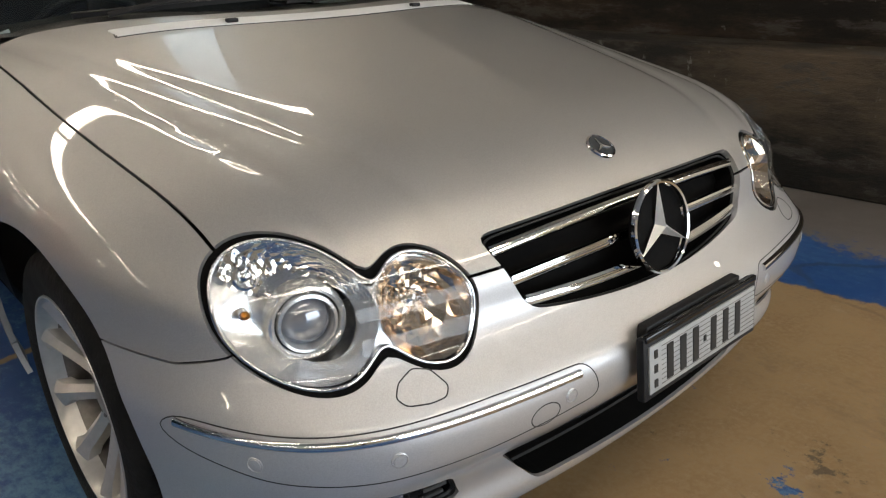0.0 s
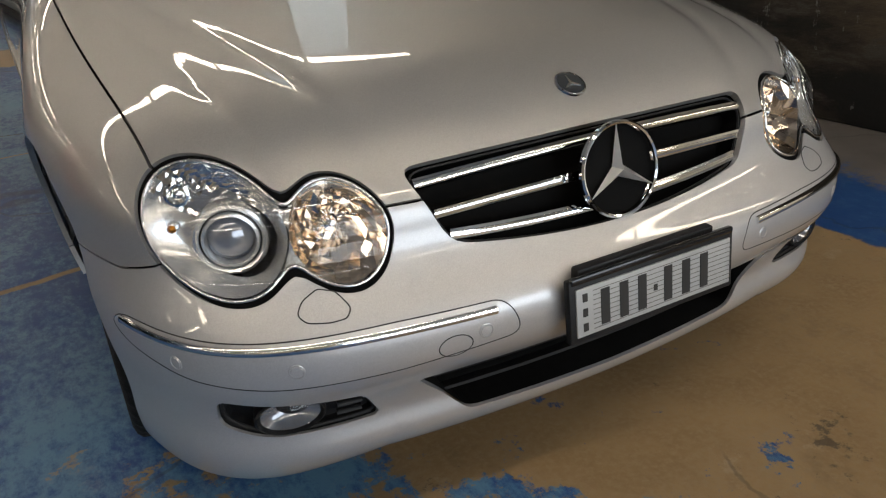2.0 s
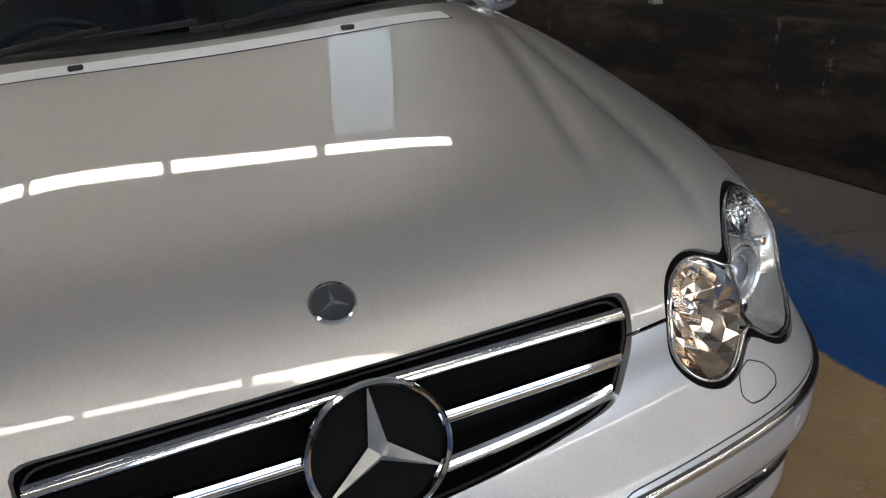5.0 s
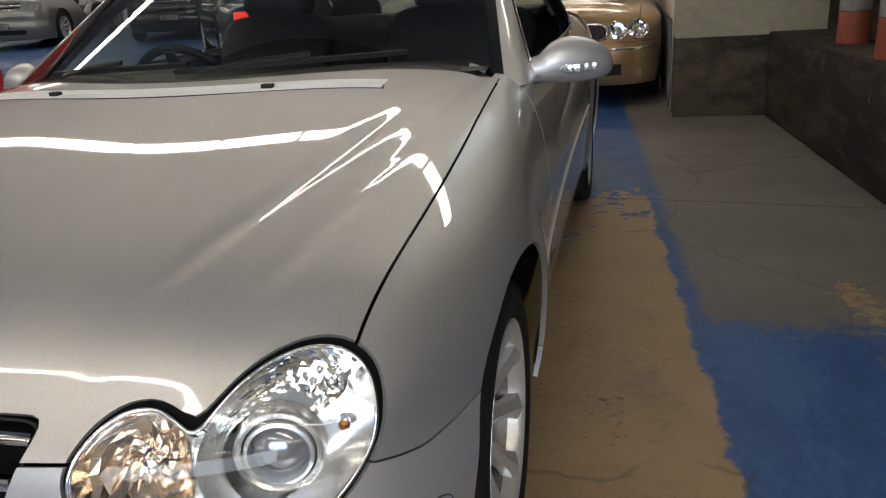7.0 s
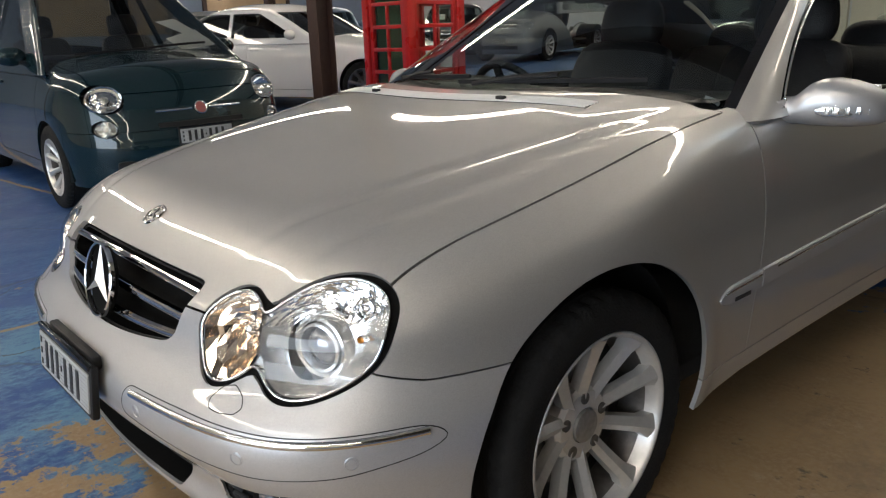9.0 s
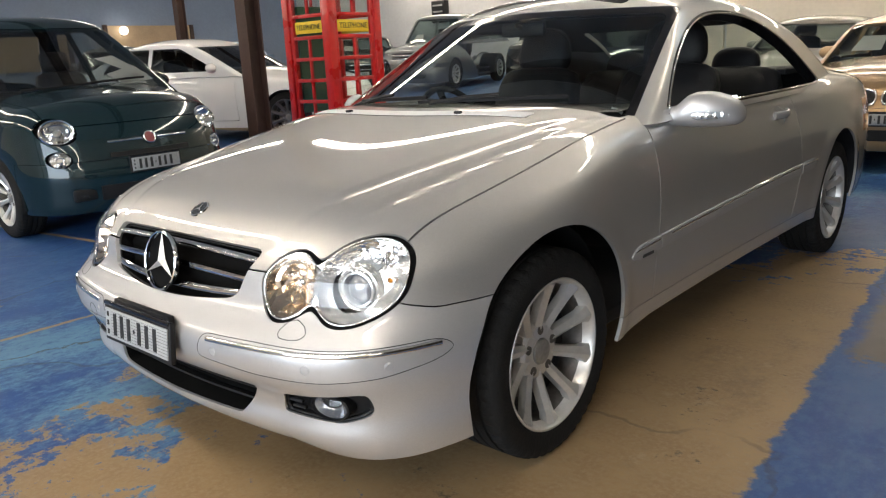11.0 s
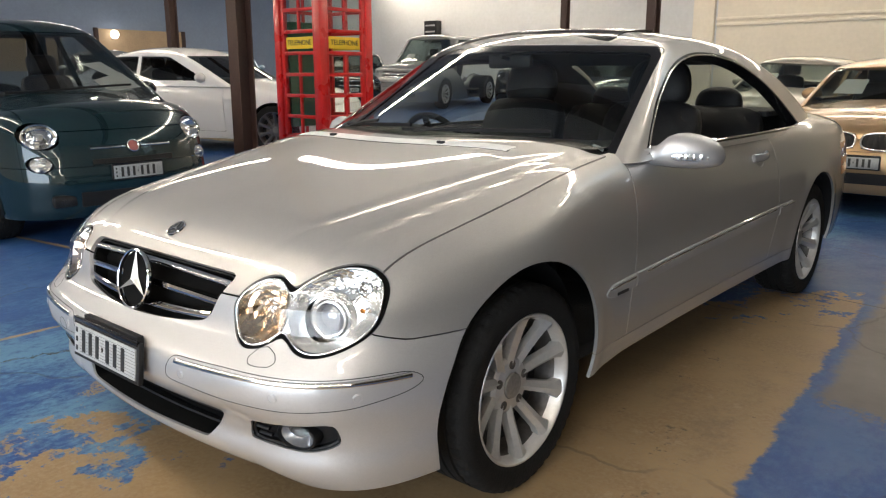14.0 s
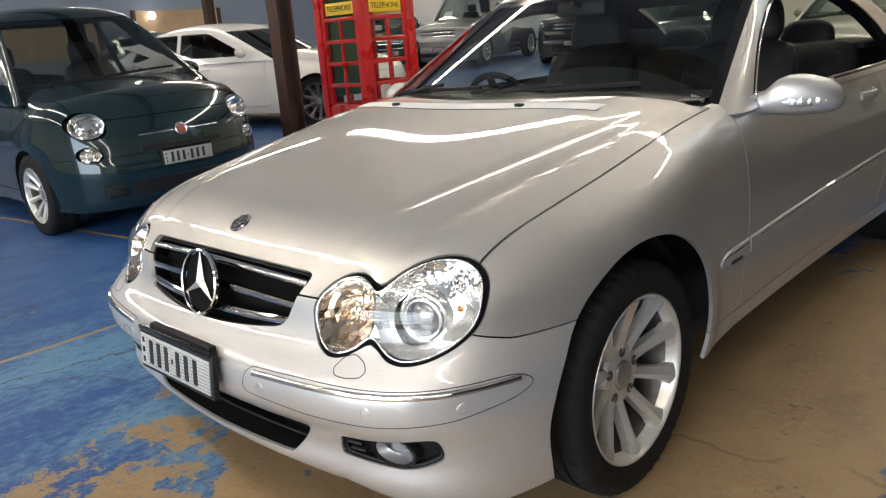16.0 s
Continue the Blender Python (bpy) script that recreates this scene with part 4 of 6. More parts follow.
cabin = skin(upper_solid, 1.9, 3.0, 1.02, 300, 90, 70)
cabin = clip(cabin, lambda x, y, z: -lower_solid(x, y, z) - 0.006)
cabin = clip(cabin, lambda x, y, z: 0.90 - z)
screen = clip(cabin, inside(screen_edge, 0.004))
screen_seal = clip(clip(cabin, inside(screen_edge, -0.022)), outside(screen_edge, -0.004))
cabin = clip(cabin, outside(screen_edge, 0.022))
window_trim = clip(clip(cabin, inside(window_edge, -0.010)), outside(window_edge))
cabin = clip(cabin, outside(window_edge, 0.010))
back_glass = clip(cabin, inside(back_edge))
cabin = clip(cabin, outside(back_edge, 0.006))
hatch = clip(cabin, inside(roof_hatch, 0.002))
cabin = clip(cabin, outside(roof_hatch, 0.002))
panel("roof", cabin, upper_solid, SILVER, coupe, "silver roof with its pillars", thick=0.03)
glass = panel("windscreen", screen, upper_solid, SCREEN_GLASS, coupe, "clear windscreen with reflections", thick=0)
glass.visible_shadow = False
panel("windscreen_seal", screen_seal, upper_solid, GLOSS_BLACK, coupe, "black windscreen surround", lift=-0.002)
for half in (left, right):
    panel("window_seal", clip(window_trim, half), upper_solid, GLOSS_BLACK, coupe, "black rubber window seal", thick=0.05, lift=-0.003)
glass = panel("rear_window", back_glass, upper_solid, SCREEN_GLASS, coupe, thick=0)
glass.visible_shadow = False
sunroof = panel("sunroof", hatch, upper_solid, GLOSS_BLACK, coupe, "dark tinted glass sunroof, tilted open", thick=0.01)
sunroof.matrix_basis = Matrix.Translation((0, 2.0, 1.37)) @ Matrix.Rotation(radians(1.3), 4, "X") @ Matrix.Translation((0, -2.0, -1.37))

# ---- the coupe's parts ----
FACETS = material("faceted_reflector", (0.88, 0.88, 0.87), 0.08, 1.0)
WARM_FACETS = material("warm_reflector", (0.80, 0.67, 0.54), 0.12, 1.0)
SATIN = material("satin_reflector", (0.78, 0.78, 0.77), 0.22, 0.8, vary=0.05)
PROJECTOR_GLASS = material("projector_glass", (0.30, 0.31, 0.34), 0.10, 0.6, vary=0.15, scale=40, coat=1.0)
STAR_CHROME = material("brushed_chrome", (0.90, 0.90, 0.89), 0.38, 0.85, vary=0.05)
MATT_BLACK = material("matt_black", (0.004, 0.004, 0.004), 0.9, vary=0.2, Specular_IOR_Level=0.1)


def border(mesh, n=160, shrink=0.0):
    """The outer edge of a piece of skin, as n even points in order."""
    v, t = mesh
    e = np.concatenate([t[:, [0, 1]], t[:, [1, 2]], t[:, [2, 0]]])
    key = np.sort(e, 1)
    _, first, count = np.unique(key, axis=0, return_index=True, return_counts=True)
    nxt = {int(a): int(b) for a, b in e[first[count == 1]]}
    best = []
    while nxt:
        a = start = next(iter(nxt))
        loop = []
        while a in nxt:
            loop.append(a)
            a = nxt.pop(a)
        best = loop if len(loop) > len(best) else best
    p = v[best + best[:1]]
    s = np.concatenate([[0], np.cumsum(np.linalg.norm(np.diff(p, axis=0), axis=1))])
    q = np.linspace(0, s[-1], n + 1)[:-1]
    out = np.stack([np.interp(q, s, p[:, i]) for i in range(3)], 1)
    for _ in range(2):
        out = (np.roll(out, 1, 0) + 2 * out + np.roll(out, -1, 0)) / 4
    return out


def ring_trim(name, mesh, solid, mat, parent, profile, label="", n=160, lift=0.0):
    p = border(mesh, n)
    o = slope(solid, p)
    return part(name, sweep(p + o * lift, o, profile, loop=True), mat, parent, label, 60)


def line_trim(name, pts, solid, mat, parent, profile, label="", loop=False, lift=0.0):
    p = np.array(pts, float)
    o = slope(solid, p)
    return part(name, sweep(p + o * lift, o, profile, loop=loop), mat, parent, label, 50)


def smooth_path(pts, n, loop=False):
    """Even points on a soft curve through a few."""
    p = np.array(list(pts) + ([pts[0]] if loop else []), float)
    s = np.concatenate([[0], np.cumsum(np.linalg.norm(np.diff(p, axis=0), axis=1))])
    q = np.linspace(0, s[-1], n + (1 if loop else 0))
    out = np.stack([np.interp(q, s, p[:, i]) for i in range(p.shape[1])], 1)
    if loop:
        out = out[:-1]
    for _ in range(3):
        mid = (np.roll(out, 1, 0) + 2 * out + np.roll(out, -1, 0)) / 4
        out = mid if loop else np.concatenate([out[:1], mid[1:-1], out[-1:]])
    return out


def shifted(mesh, solid, far):
    v, t = mesh
    return v + slope(solid, v) * far, t


# head lamps
dice = random.Random(4)
for sign, half in ((1, left), (-1, right)):
    piece = clip(lens, half)
    cover = panel("head_lamp", piece, lower_solid, LENS_GLASS, coupe, "clear twin-oval head lamp with chrome reflectors", thick=0, lift=0.002)
    cover.visible_shadow = False
    panel("lamp_seal", clip(seal, half), lower_solid, MATT_BLACK, cover, "black rubber lamp seal", thick=0.03, lift=-0.007)
    ring_trim("lamp_rim", piece, lower_solid, CHROME, cover, oval(0.0028, 0.0022), "thin chrome rim")
    ring_trim("lamp_wall", piece, lower_solid, REFLECTOR, cover, [(-0.001, -0.006), (-0.001, -0.060), (0.001, -0.060), (0.001, -0.006)], "bright inner wall of the lamp")
    neck = lambda x, y, z: 0.0895 - np.hypot(np.abs(x) - 0.648, z - 0.645)
    bezel = clip(clip(piece, neck), lambda x, y, z: 0.0705 - np.hypot(np.abs(x) - 0.487, z - 0.630))
    panel("bezel", shifted(bezel, lower_solid, -0.012), lower_solid, SATIN, cover, "silver bezel", thick=0.03)
    panel("housing", shifted(piece, lower_solid, -0.15), lower_solid, SATIN, cover, thick=0)

    def bowl(cx, cz, inner_r, rim, deep, segs, rings, jitter, shape, arc=(0, 2 * math.pi), lip=0.006):
        """A dished reflector from a hole out to a rim, following the lamp's lens."""
        bm, rows = bmesh.new(), []
        for a in np.linspace(arc[0], arc[1], segs + 1):
            row = []
            for f in np.linspace(0, 1, rings + 1):
                r = inner_r + (rim(a) - inner_r) * f
                p, o = on_front(sign * (cx + r * math.cos(a)), cz + r * math.sin(a))
                wob = jitter * (dice.random() - 0.5) * (0.15 < f < 0.99)
                row.append(bm.verts.new(Vector(p) + Vector((-sign * 0.15, 1.0, 0.0)) * (lip + (deep - lip) * (1 - f ** shape) + wob)))
            rows.append(row)
        for p, q in zip(rows, rows[1:]):
            for u, v, w, z in zip(p, p[1:], q[1:], q):
                bm.faces.new((u, v, w)), bm.faces.new((u, w, z))
        return bm

    # the high beam: a faceted bowl round a bulb cap
    part("high_beam_reflector", bowl(0.487, 0.630, 0.010, lambda a: 0.0715, 0.062, 20, 6, 0.014, 2.0), WARM_FACETS, cover, "faceted warm chrome reflector", 2)
    bm = revolve([(-0.03, 0.002), (-0.03, 0.011), (-0.008, 0.012), (0.004, 0.009), (0.007, 0.002)], 16)
    way = Vector((sign * 0.25, -1, 0.10)).normalized()
    p, o = on_front(sign * 0.487, 0.630)
    bmesh.ops.transform(bm, matrix=Matrix.Translation(Vector(p) + Vector((0, 0.045, 0))) @ way.to_track_quat("X", "Z").to_matrix().to_4x4(), verts=bm.verts)
    part("bulb", bm, CHROME, cover, "chrome bulb cap")

    # the low beam: a plain bowl below, a beaded one above
    def to_rim(a):
        dx, dz = 0.626 - 0.648, 0.619 - 0.645
        k = dx * math.cos(a) + dz * math.sin(a)
        return -k + math.sqrt(k * k - (dx * dx + dz * dz) + 0.0885 ** 2)
    part("reflector", bowl(0.626, 0.619, 0.056, to_rim, 0.060, 44, 5, 0.0, 1.6, (radians(150), radians(395))), SATIN, cover, "satin silver reflector", 60)
    part("marker_reflector", bowl(0.626, 0.619, 0.056, to_rim, 0.060, 30, 14, 0.0022, 1.6, (radians(35), radians(150))), FACETS, cover, "beaded clear reflector", 3)
    # the projector
    way = Vector((sign * 0.30, -1, 0.05)).normalized()
    turn = Matrix.Translation((sign * 0.626, 0.268, 0.619)) @ way.to_track_quat("X", "Z").to_matrix().to_4x4()
    for nm, prof, mt, lb in (("projector_ring", [(-0.06, 0.0600), (-0.03, 0.0590), (-0.006, 0.0585), (0.002, 0.056), (0.004, 0.052), (0.000, 0.0475), (-0.004, 0.0465), (-0.03, 0.046)], SATIN, "satin silver projector ring"),
                             ("groove", [(-0.004, 0.0465), (-0.009, 0.0462), (-0.009, 0.0452), (-0.003, 0.0448)], GLOSS_BLACK, "thin black groove"),
                             ("projector_collar", [(-0.003, 0.0450), (0.004, 0.0435), (0.005, 0.0390), (-0.004, 0.0365), (-0.02, 0.0360)], SATIN, "bright projector collar")):
        bm = revolve(prof, 48)
        bmesh.ops.transform(bm, matrix=turn, verts=bm.verts)
        part(nm, bm, mt, cover, lb)
    bm = revolve([(-0.03, 0.036), (-0.012, 0.036), (-0.002, 0.030), (0.005, 0.020), (0.008, 0.008), (0.0085, 0.001)], 40)
    bmesh.ops.transform(bm, matrix=turn, verts=bm.verts)
    part("projector_lens", bm, PROJECTOR_GLASS, cover, "smoky glass projector lens")
    for dx, dz, r in ((0.044, 0.056, 0.019), (0.068, 0.006, 0.008)):
        p, o = on_front(sign * (0.648 + dx), 0.645 + dz)
        way = Vector((sign * 0.35, -1, 0.2)).normalized()
        m = Matrix.Translation(Vector(p) - Vector(o) * 0.020) @ way.to_track_quat("X", "Z").to_matrix().to_4x4()
        bm = revolve([(-0.01, r), (0.002, r), (0.003, r * 0.8), (-0.008, r * 0.7), (-0.01, r * 0.1)], 24)
        bmesh.ops.transform(bm, matrix=m, verts=bm.verts)
        part("marker_lamp", bm, CHROME, cover, "round marker lamp")
        bm = revolve([(-0.01, r * 0.5), (-0.002, r * 0.45), (0.001, r * 0.2), (0.0015, 0.0005)], 16)
        bmesh.ops.transform(bm, matrix=m, verts=bm.verts)
        part("marker_bulb", bm, AMBER if r < 0.015 else REFLECTOR, cover, "small marker bulb")

# grille
whole = clip(clip(skin(lower_solid, 0.95, 3.7, 0.47, 200, 100, 4), lambda x, y, z: y - 0.6), lambda x, y, z: 0.1 - z)
mouth = clip(whole, grille_edge)
grille = panel("grille", mouth, lower_solid, MATT_BLACK, coupe, "black radiator grille with chrome bars", thick=0, lift=-0.055)
ring_trim("grille_frame", clip(whole, inside(grille_edge, 0.003)), lower_solid, BLACK_PLASTIC, grille, oval(0.0022, 0.0025), "thin black grille frame", lift=-0.014)


def tunnel_walls(name, mesh, mat, parent, deep, lift):
    """Only the turned-in rim of a piece of skin: the walls of an opening."""
    ob = panel(name, mesh, lower_solid, mat, parent, thick=deep, lift=lift)
    bm = bmesh.new()
    bm.from_mesh(ob.data)
    bm.verts.ensure_lookup_table()
    bmesh.ops.delete(bm, geom=[v for v in bm.verts if v.index < len(mesh[0])], context="VERTS")
    bm.to_mesh(ob.data)
    bm.free()
    return ob


tunnel_walls("grille_tunnel", mouth, MATT_BLACK, grille, 0.06, -0.012)
for z0, bend, tall in ((0.684, 0.08, 0.0080), (0.637, 0.08, 0.0085), (0.582, -0.10, 0.0095)):
    xs = [x for x in np.linspace(-0.40, 0.40, 161) if grille_edge(np.array([x]), np.array([0.1]), np.array([z0 - bend * x * x]))[0] < -0.002]
    pts = [on_front(x, z0 - bend * x * x)[0] + np.array([0, 0.012, 0]) for x in xs]
    line_trim("grille_bar", pts, lower_solid, CHROME, grille, [(-tall, -0.012), (-tall, 0.002), (-tall * 0.75, 0.0045), (-tall * 0.1, 0.0050), (0.0, 0.0030), (tall * 0.25, 0.0030), (tall * 0.4, 0.0052), (tall * 0.9, 0.0042), (tall, 0.001), (tall, -0.012)], "chrome louvre bar")
tilt = Matrix.Translation((0, 0.106, 0.641)) @ Matrix.Rotation(radians(90 - 12), 4, "X") @ Matrix.Scale(0.93, 4)
bm = revolve([(0.0, 0.083), (0.005, 0.0825), (0.007, 0.086), (0.004, 0.0895), (-0.004, 0.0895), (-0.006, 0.086)], 72, "z", closed=True)
bmesh.ops.transform(bm, matrix=tilt, verts=bm.verts)
emblem = part("emblem_ring", bm, CHROME, grille, "chrome ring emblem")
bm = revolve([(-0.010, 0.0005), (-0.008, 0.083), (-0.016, 0.080)], 48, "z")
bmesh.ops.transform(bm, matrix=tilt, verts=bm.verts)
part("emblem_disc", bm, MATT_BLACK, emblem, "black backing disc")
bm = bmesh.new()
mid = bm.verts.new(tilt @ Vector((0, 0, 0.011)))
arms, notches = [], []
for i in range(3):
    a = radians(90 + 120 * i)
    arms.append((bm.verts.new(tilt @ Vector((0.0865 * math.cos(a), 0.0865 * math.sin(a), 0.003)))))
    b = a + radians(60)
    notches.append(bm.verts.new(tilt @ Vector((0.0135 * math.cos(b), 0.0135 * math.sin(b), -0.006))))
for i in range(3):
    bm.faces.new((mid, arms[i], notches[i])), bm.faces.new((mid, notches[i], arms[(i + 1) % 3]))
part("emblem_star", bm, STAR_CHROME, emblem, "three-armed chrome star", 5)
# bonnet badge
p, o = on_top(0.0, 0.245)
flat = Matrix.Translation(Vector(p) + Vector(o) * 0.001) @ Vector(o).to_track_quat("Z", "Y").to_matrix().to_4x4()
bm = revolve([(0.0, 0.030), (0.003, 0.029), (0.004, 0.026), (0.0025, 0.0255)], 40, "z")
bmesh.ops.transform(bm, matrix=flat, verts=bm.verts)
badge = part("bonnet_badge", bm, CHROME, coupe, "round dark badge with a chrome rim")
bm = revolve([(0.0028, 0.0256), (0.0032, 0.0005)], 40, "z")
bmesh.ops.transform(bm, matrix=flat, verts=bm.verts)
part("badge_disc", bm, material("badge_grey", (0.06, 0.065, 0.07), 0.25, 0.4, vary=0.1), badge)
for i in range(3):
    a = 90 + 120 * i
    part("badge_arm", prism([(-0.003, 0), (0.003, 0), (0.0006, 0.019), (-0.0006, 0.019)], 0.0015, flat @ Matrix.Translation((0, 0, 0.003)) @ Matrix.Rotation(radians(a - 90), 4, "Z")), CHROME, badge)
# bumper: intake, fog lamps, trims
tunnel = panel("intake", clip(whole, intake_edge), lower_solid, MATT_BLACK, coupe, "black lower air intake with slats", thick=0, lift=-0.085)
tunnel_walls("intake_wall", clip(whole, inside(intake_edge, 0.002)), MATT_BLACK, tunnel, 0.09, -0.006)
for z in (0.300, 0.338):
    xs = [x for x in np.linspace(-0.44, 0.44, 61) if intake_edge(np.array([x]), np.array([0.1]), np.array([z]))[0] < 0.001]
    line_trim("intake_slat", [on_front(x, z)[0] + np.array([0, 0.035, 0]) for x in xs], lower_solid, BLACK_PLASTIC, tunnel, [(-0.003, -0.02), (-0.003, 0.003), (0.003, 0.003), (0.003, -0.02)])
for sign, half in ((1, left), (-1, right)):
    hole = clip(clip(whole, half), fog_edge)
    recess = panel("fog_recess", hole, lower_solid, BLACK_PLASTIC, coupe, "black fog lamp recess", thick=0, lift=-0.030)
    tunnel_walls("recess_wall", clip(hole, inside(fog_edge, 0.002)), BLACK_PLASTIC, recess, 0.034, -0.004)
    ring_trim("recess_lip", hole, lower_solid, BLACK_PLASTIC, recess, oval(0.006, 0.004), lift=-0.012, n=90)
    p, o = on_front(sign * 0.606, 0.345)
    way = Vector((sign * 0.22, -1, 0.0)).normalized()
    m = Matrix.Translation(Vector(p) + Vector((0, 0.012, 0))) @ way.to_track_quat("X", "Z").to_matrix().to_4x4() @ Matrix.Diagonal((1, 1.30, 0.78, 1))
    for nm, prof, mt, lb in (("fog_bezel", [(-0.03, 0.044), (0.0, 0.044), (0.004, 0.041), (-0.006, 0.037), (-0.02, 0.037)], BLACK_PLASTIC, "black bezel"),
                             ("fog_reflector", [(-0.028, 0.001), (-0.024, 0.015), (-0.014, 0.028), (-0.004, 0.037)], PROJECTOR_GLASS, "fog lamp reflector"),
                             ("fog_lens", [(0.0, 0.037), (0.006, 0.025), (0.009, 0.012), (0.010, 0.0005)], LENS_GLASS, "clear fog lamp lens")):
        bm = revolve(prof, 36)
        bmesh.ops.transform(bm, matrix=m, verts=bm.verts)
        part(nm, bm, mt, recess, lb)
    for dz in (0.332, 0.352):
        line_trim("recess_slat", [on_front(sign * x, dz)[0] + np.array([0, 0.012, 0]) for x in (0.495, 0.515, 0.535)], lower_solid, BLACK_PLASTIC, recess, oval(0.004, 0.006))
    # chrome rub strip and the seams round it
    line = [on_front(sign * x, 0.492 + 0.003 * math.sin((x - 0.29) * 6))[0] for x in np.linspace(0.290, 0.800, 56)]
    line_trim("bumper_strip", line, lower_solid, CHROME, coupe, [(-0.007, -0.002), (-0.006, 0.004), (-0.002, 0.006), (0.003, 0.006), (0.007, 0.003), (0.008, -0.002)], "chrome bumper rub strip")
    seam = smooth_path([(0.278, 0.505), (0.262, 0.490), (0.248, 0.452), (0.256, 0.440), (0.45, 0.428), (0.62, 0.427), (0.74, 0.433), (0.80, 0.452), (0.815, 0.475), (0.80, 0.505), (0.70, 0.505), (0.45, 0.508)], 140, True)
    line_trim("strip_seam", [on_front(sign * x, z)[0] for x, z in seam], lower_solid, INK, coupe, oval(0.0011, 0.0006, 6), "thin seam round the strip panel", loop=True)
    seam = smooth_path([(0.540, 0.561), (0.566, 0.549), (0.579, 0.534), (0.570, 0.524), (0.538, 0.521), (0.513, 0.523), (0.502, 0.534), (0.516, 0.555)], 60, True)
    line_trim("washer_cover", [on_front(sign * x, z)[0] for x, z in seam], lower_solid, INK, coupe, oval(0.0011, 0.0006, 6), "seam of the lamp washer cover", loop=True)
    for x, z in ((0.311, 0.462), (0.600, 0.460), (0.747, 0.458)):
        p, o = on_front(sign * x, z)
        m = Matrix.Translation(p) @ Vector(o).to_track_quat("X", "Z").to_matrix().to_4x4()
        bm = revolve([(-0.002, 0.0125), (0.0005, 0.0125), (0.0012, 0.0112), (-0.0015, 0.0100), (-0.0005, 0.0092), (0.0012, 0.0085), (0.0018, 0.0005)], 28)
        bmesh.ops.transform(bm, matrix=m, verts=bm.verts)
        part("parking_sensor", bm, SILVER_PLAIN, coupe, "silver round parking sensor")
tow = [(-0.362 + 0.028 * math.cos(a), 0.448 + 0.019 * math.sin(a)) for a in np.linspace(0, 2 * math.pi, 40, endpoint=False)]
line_trim("tow_cover", [on_front(x, z)[0] for x, z in tow], lower_solid, INK, coupe, oval(0.0010, 0.0006, 6), "seam of the oval tow cover", loop=True)


# number plates: a dark frame, a white plate, plain bars for the characters
def number_plate(parent, at, wide=0.372, tall=0.100):
    frame_ob = part("plate_frame", box((wide + 0.018, 0.016, tall + 0.020), (0, 0.010, 0.002), 0.004), BLACK_PLASTIC, parent, "black number plate holder")
    frame_ob.matrix_basis = at
    face = part("plate", box((wide - 0.004, 0.004, tall - 0.008), (0, 0.0005, 0.0), 0.001), PLATE_WHITE, frame_ob, "white plate with dark character bars")
    part("frame_lip", box((wide + 0.010, 0.012, 0.012), (0, 0.004, tall / 2 + 0.010), 0.003), GLOSS_BLACK, frame_ob)
    unit = wide / 0.372
    x = -wide / 2 + 0.046 * unit
    for w in (0.036, 0.030, 0.036, 0.008, 0.034, 0.036, 0.036):
        w *= unit
        bar = tall * (0.68 if w > 0.01 else 0.12)
        part("character_bar", box((min(w, 0.019 * unit), 0.002, bar), (x + w / 2, -0.0020, 0)), INK, face)
        x += w + 0.0095 * unit
    for i in range(3):
        part("small_bar", box((0.010 * unit, 0.002, 0.014), (-wide / 2 + 0.020 * unit, -0.0020, 0.026 - 0.026 * i)), INK, face)
    for i in range(9):
        part("rule", box((wide - 0.040 * unit, 0.001, 0.0012), (0.018 * unit, -0.0013, (i - 4) * tall * 0.092)), STEEL_DARK, face)
    return frame_ob


number_plate(coupe, pose(0.002, 0.002, 0.462, -6), 0.345, 0.092)
part("plate_bracket", box((0.30, 0.02, 0.03), (0.0, 0.034, 0.512), 0.004), BLACK_PLASTIC, coupe, "black plate bracket")

# air vent at the back of the bonnet, with washer jets
VENT_PLASTIC = material("vent_plastic", (0.66, 0.66, 0.65), 0.42, 0.2, vary=0.05)
for i in range(5):
    y0 = 1.050 + 0.0125 * i
    xs = np.linspace(-0.52, 0.52, 41)
    pts = [on_top(x, y0 + 0.26 * x * x)[0] for x in xs]
    if i == 2:
        line_trim("vent_base", pts, lower_solid, BLACK_PLASTIC, coupe, [(-0.033, -0.002), (-0.032, 0.0008), (0.032, 0.0008), (0.033, -0.002)], "dark base of the bonnet air vent")
    line_trim("vent_slat", pts, lower_solid, VENT_PLASTIC, coupe, [(-0.0031, 0.0), (-0.0026, 0.0022), (0.0026, 0.0036), (0.0031, 0.0)], "silver slat of the bonnet air vent")
for x, y in ((0.272, 1.085), (-0.272, 1.085)):
    p, o = on_top(x, y)
    part("washer_jet", box((0.028, 0.016, 0.010), Vector(p) + Vector(o) * 0.006, 0.003), BLACK_PLASTIC, coupe, "black washer jet")

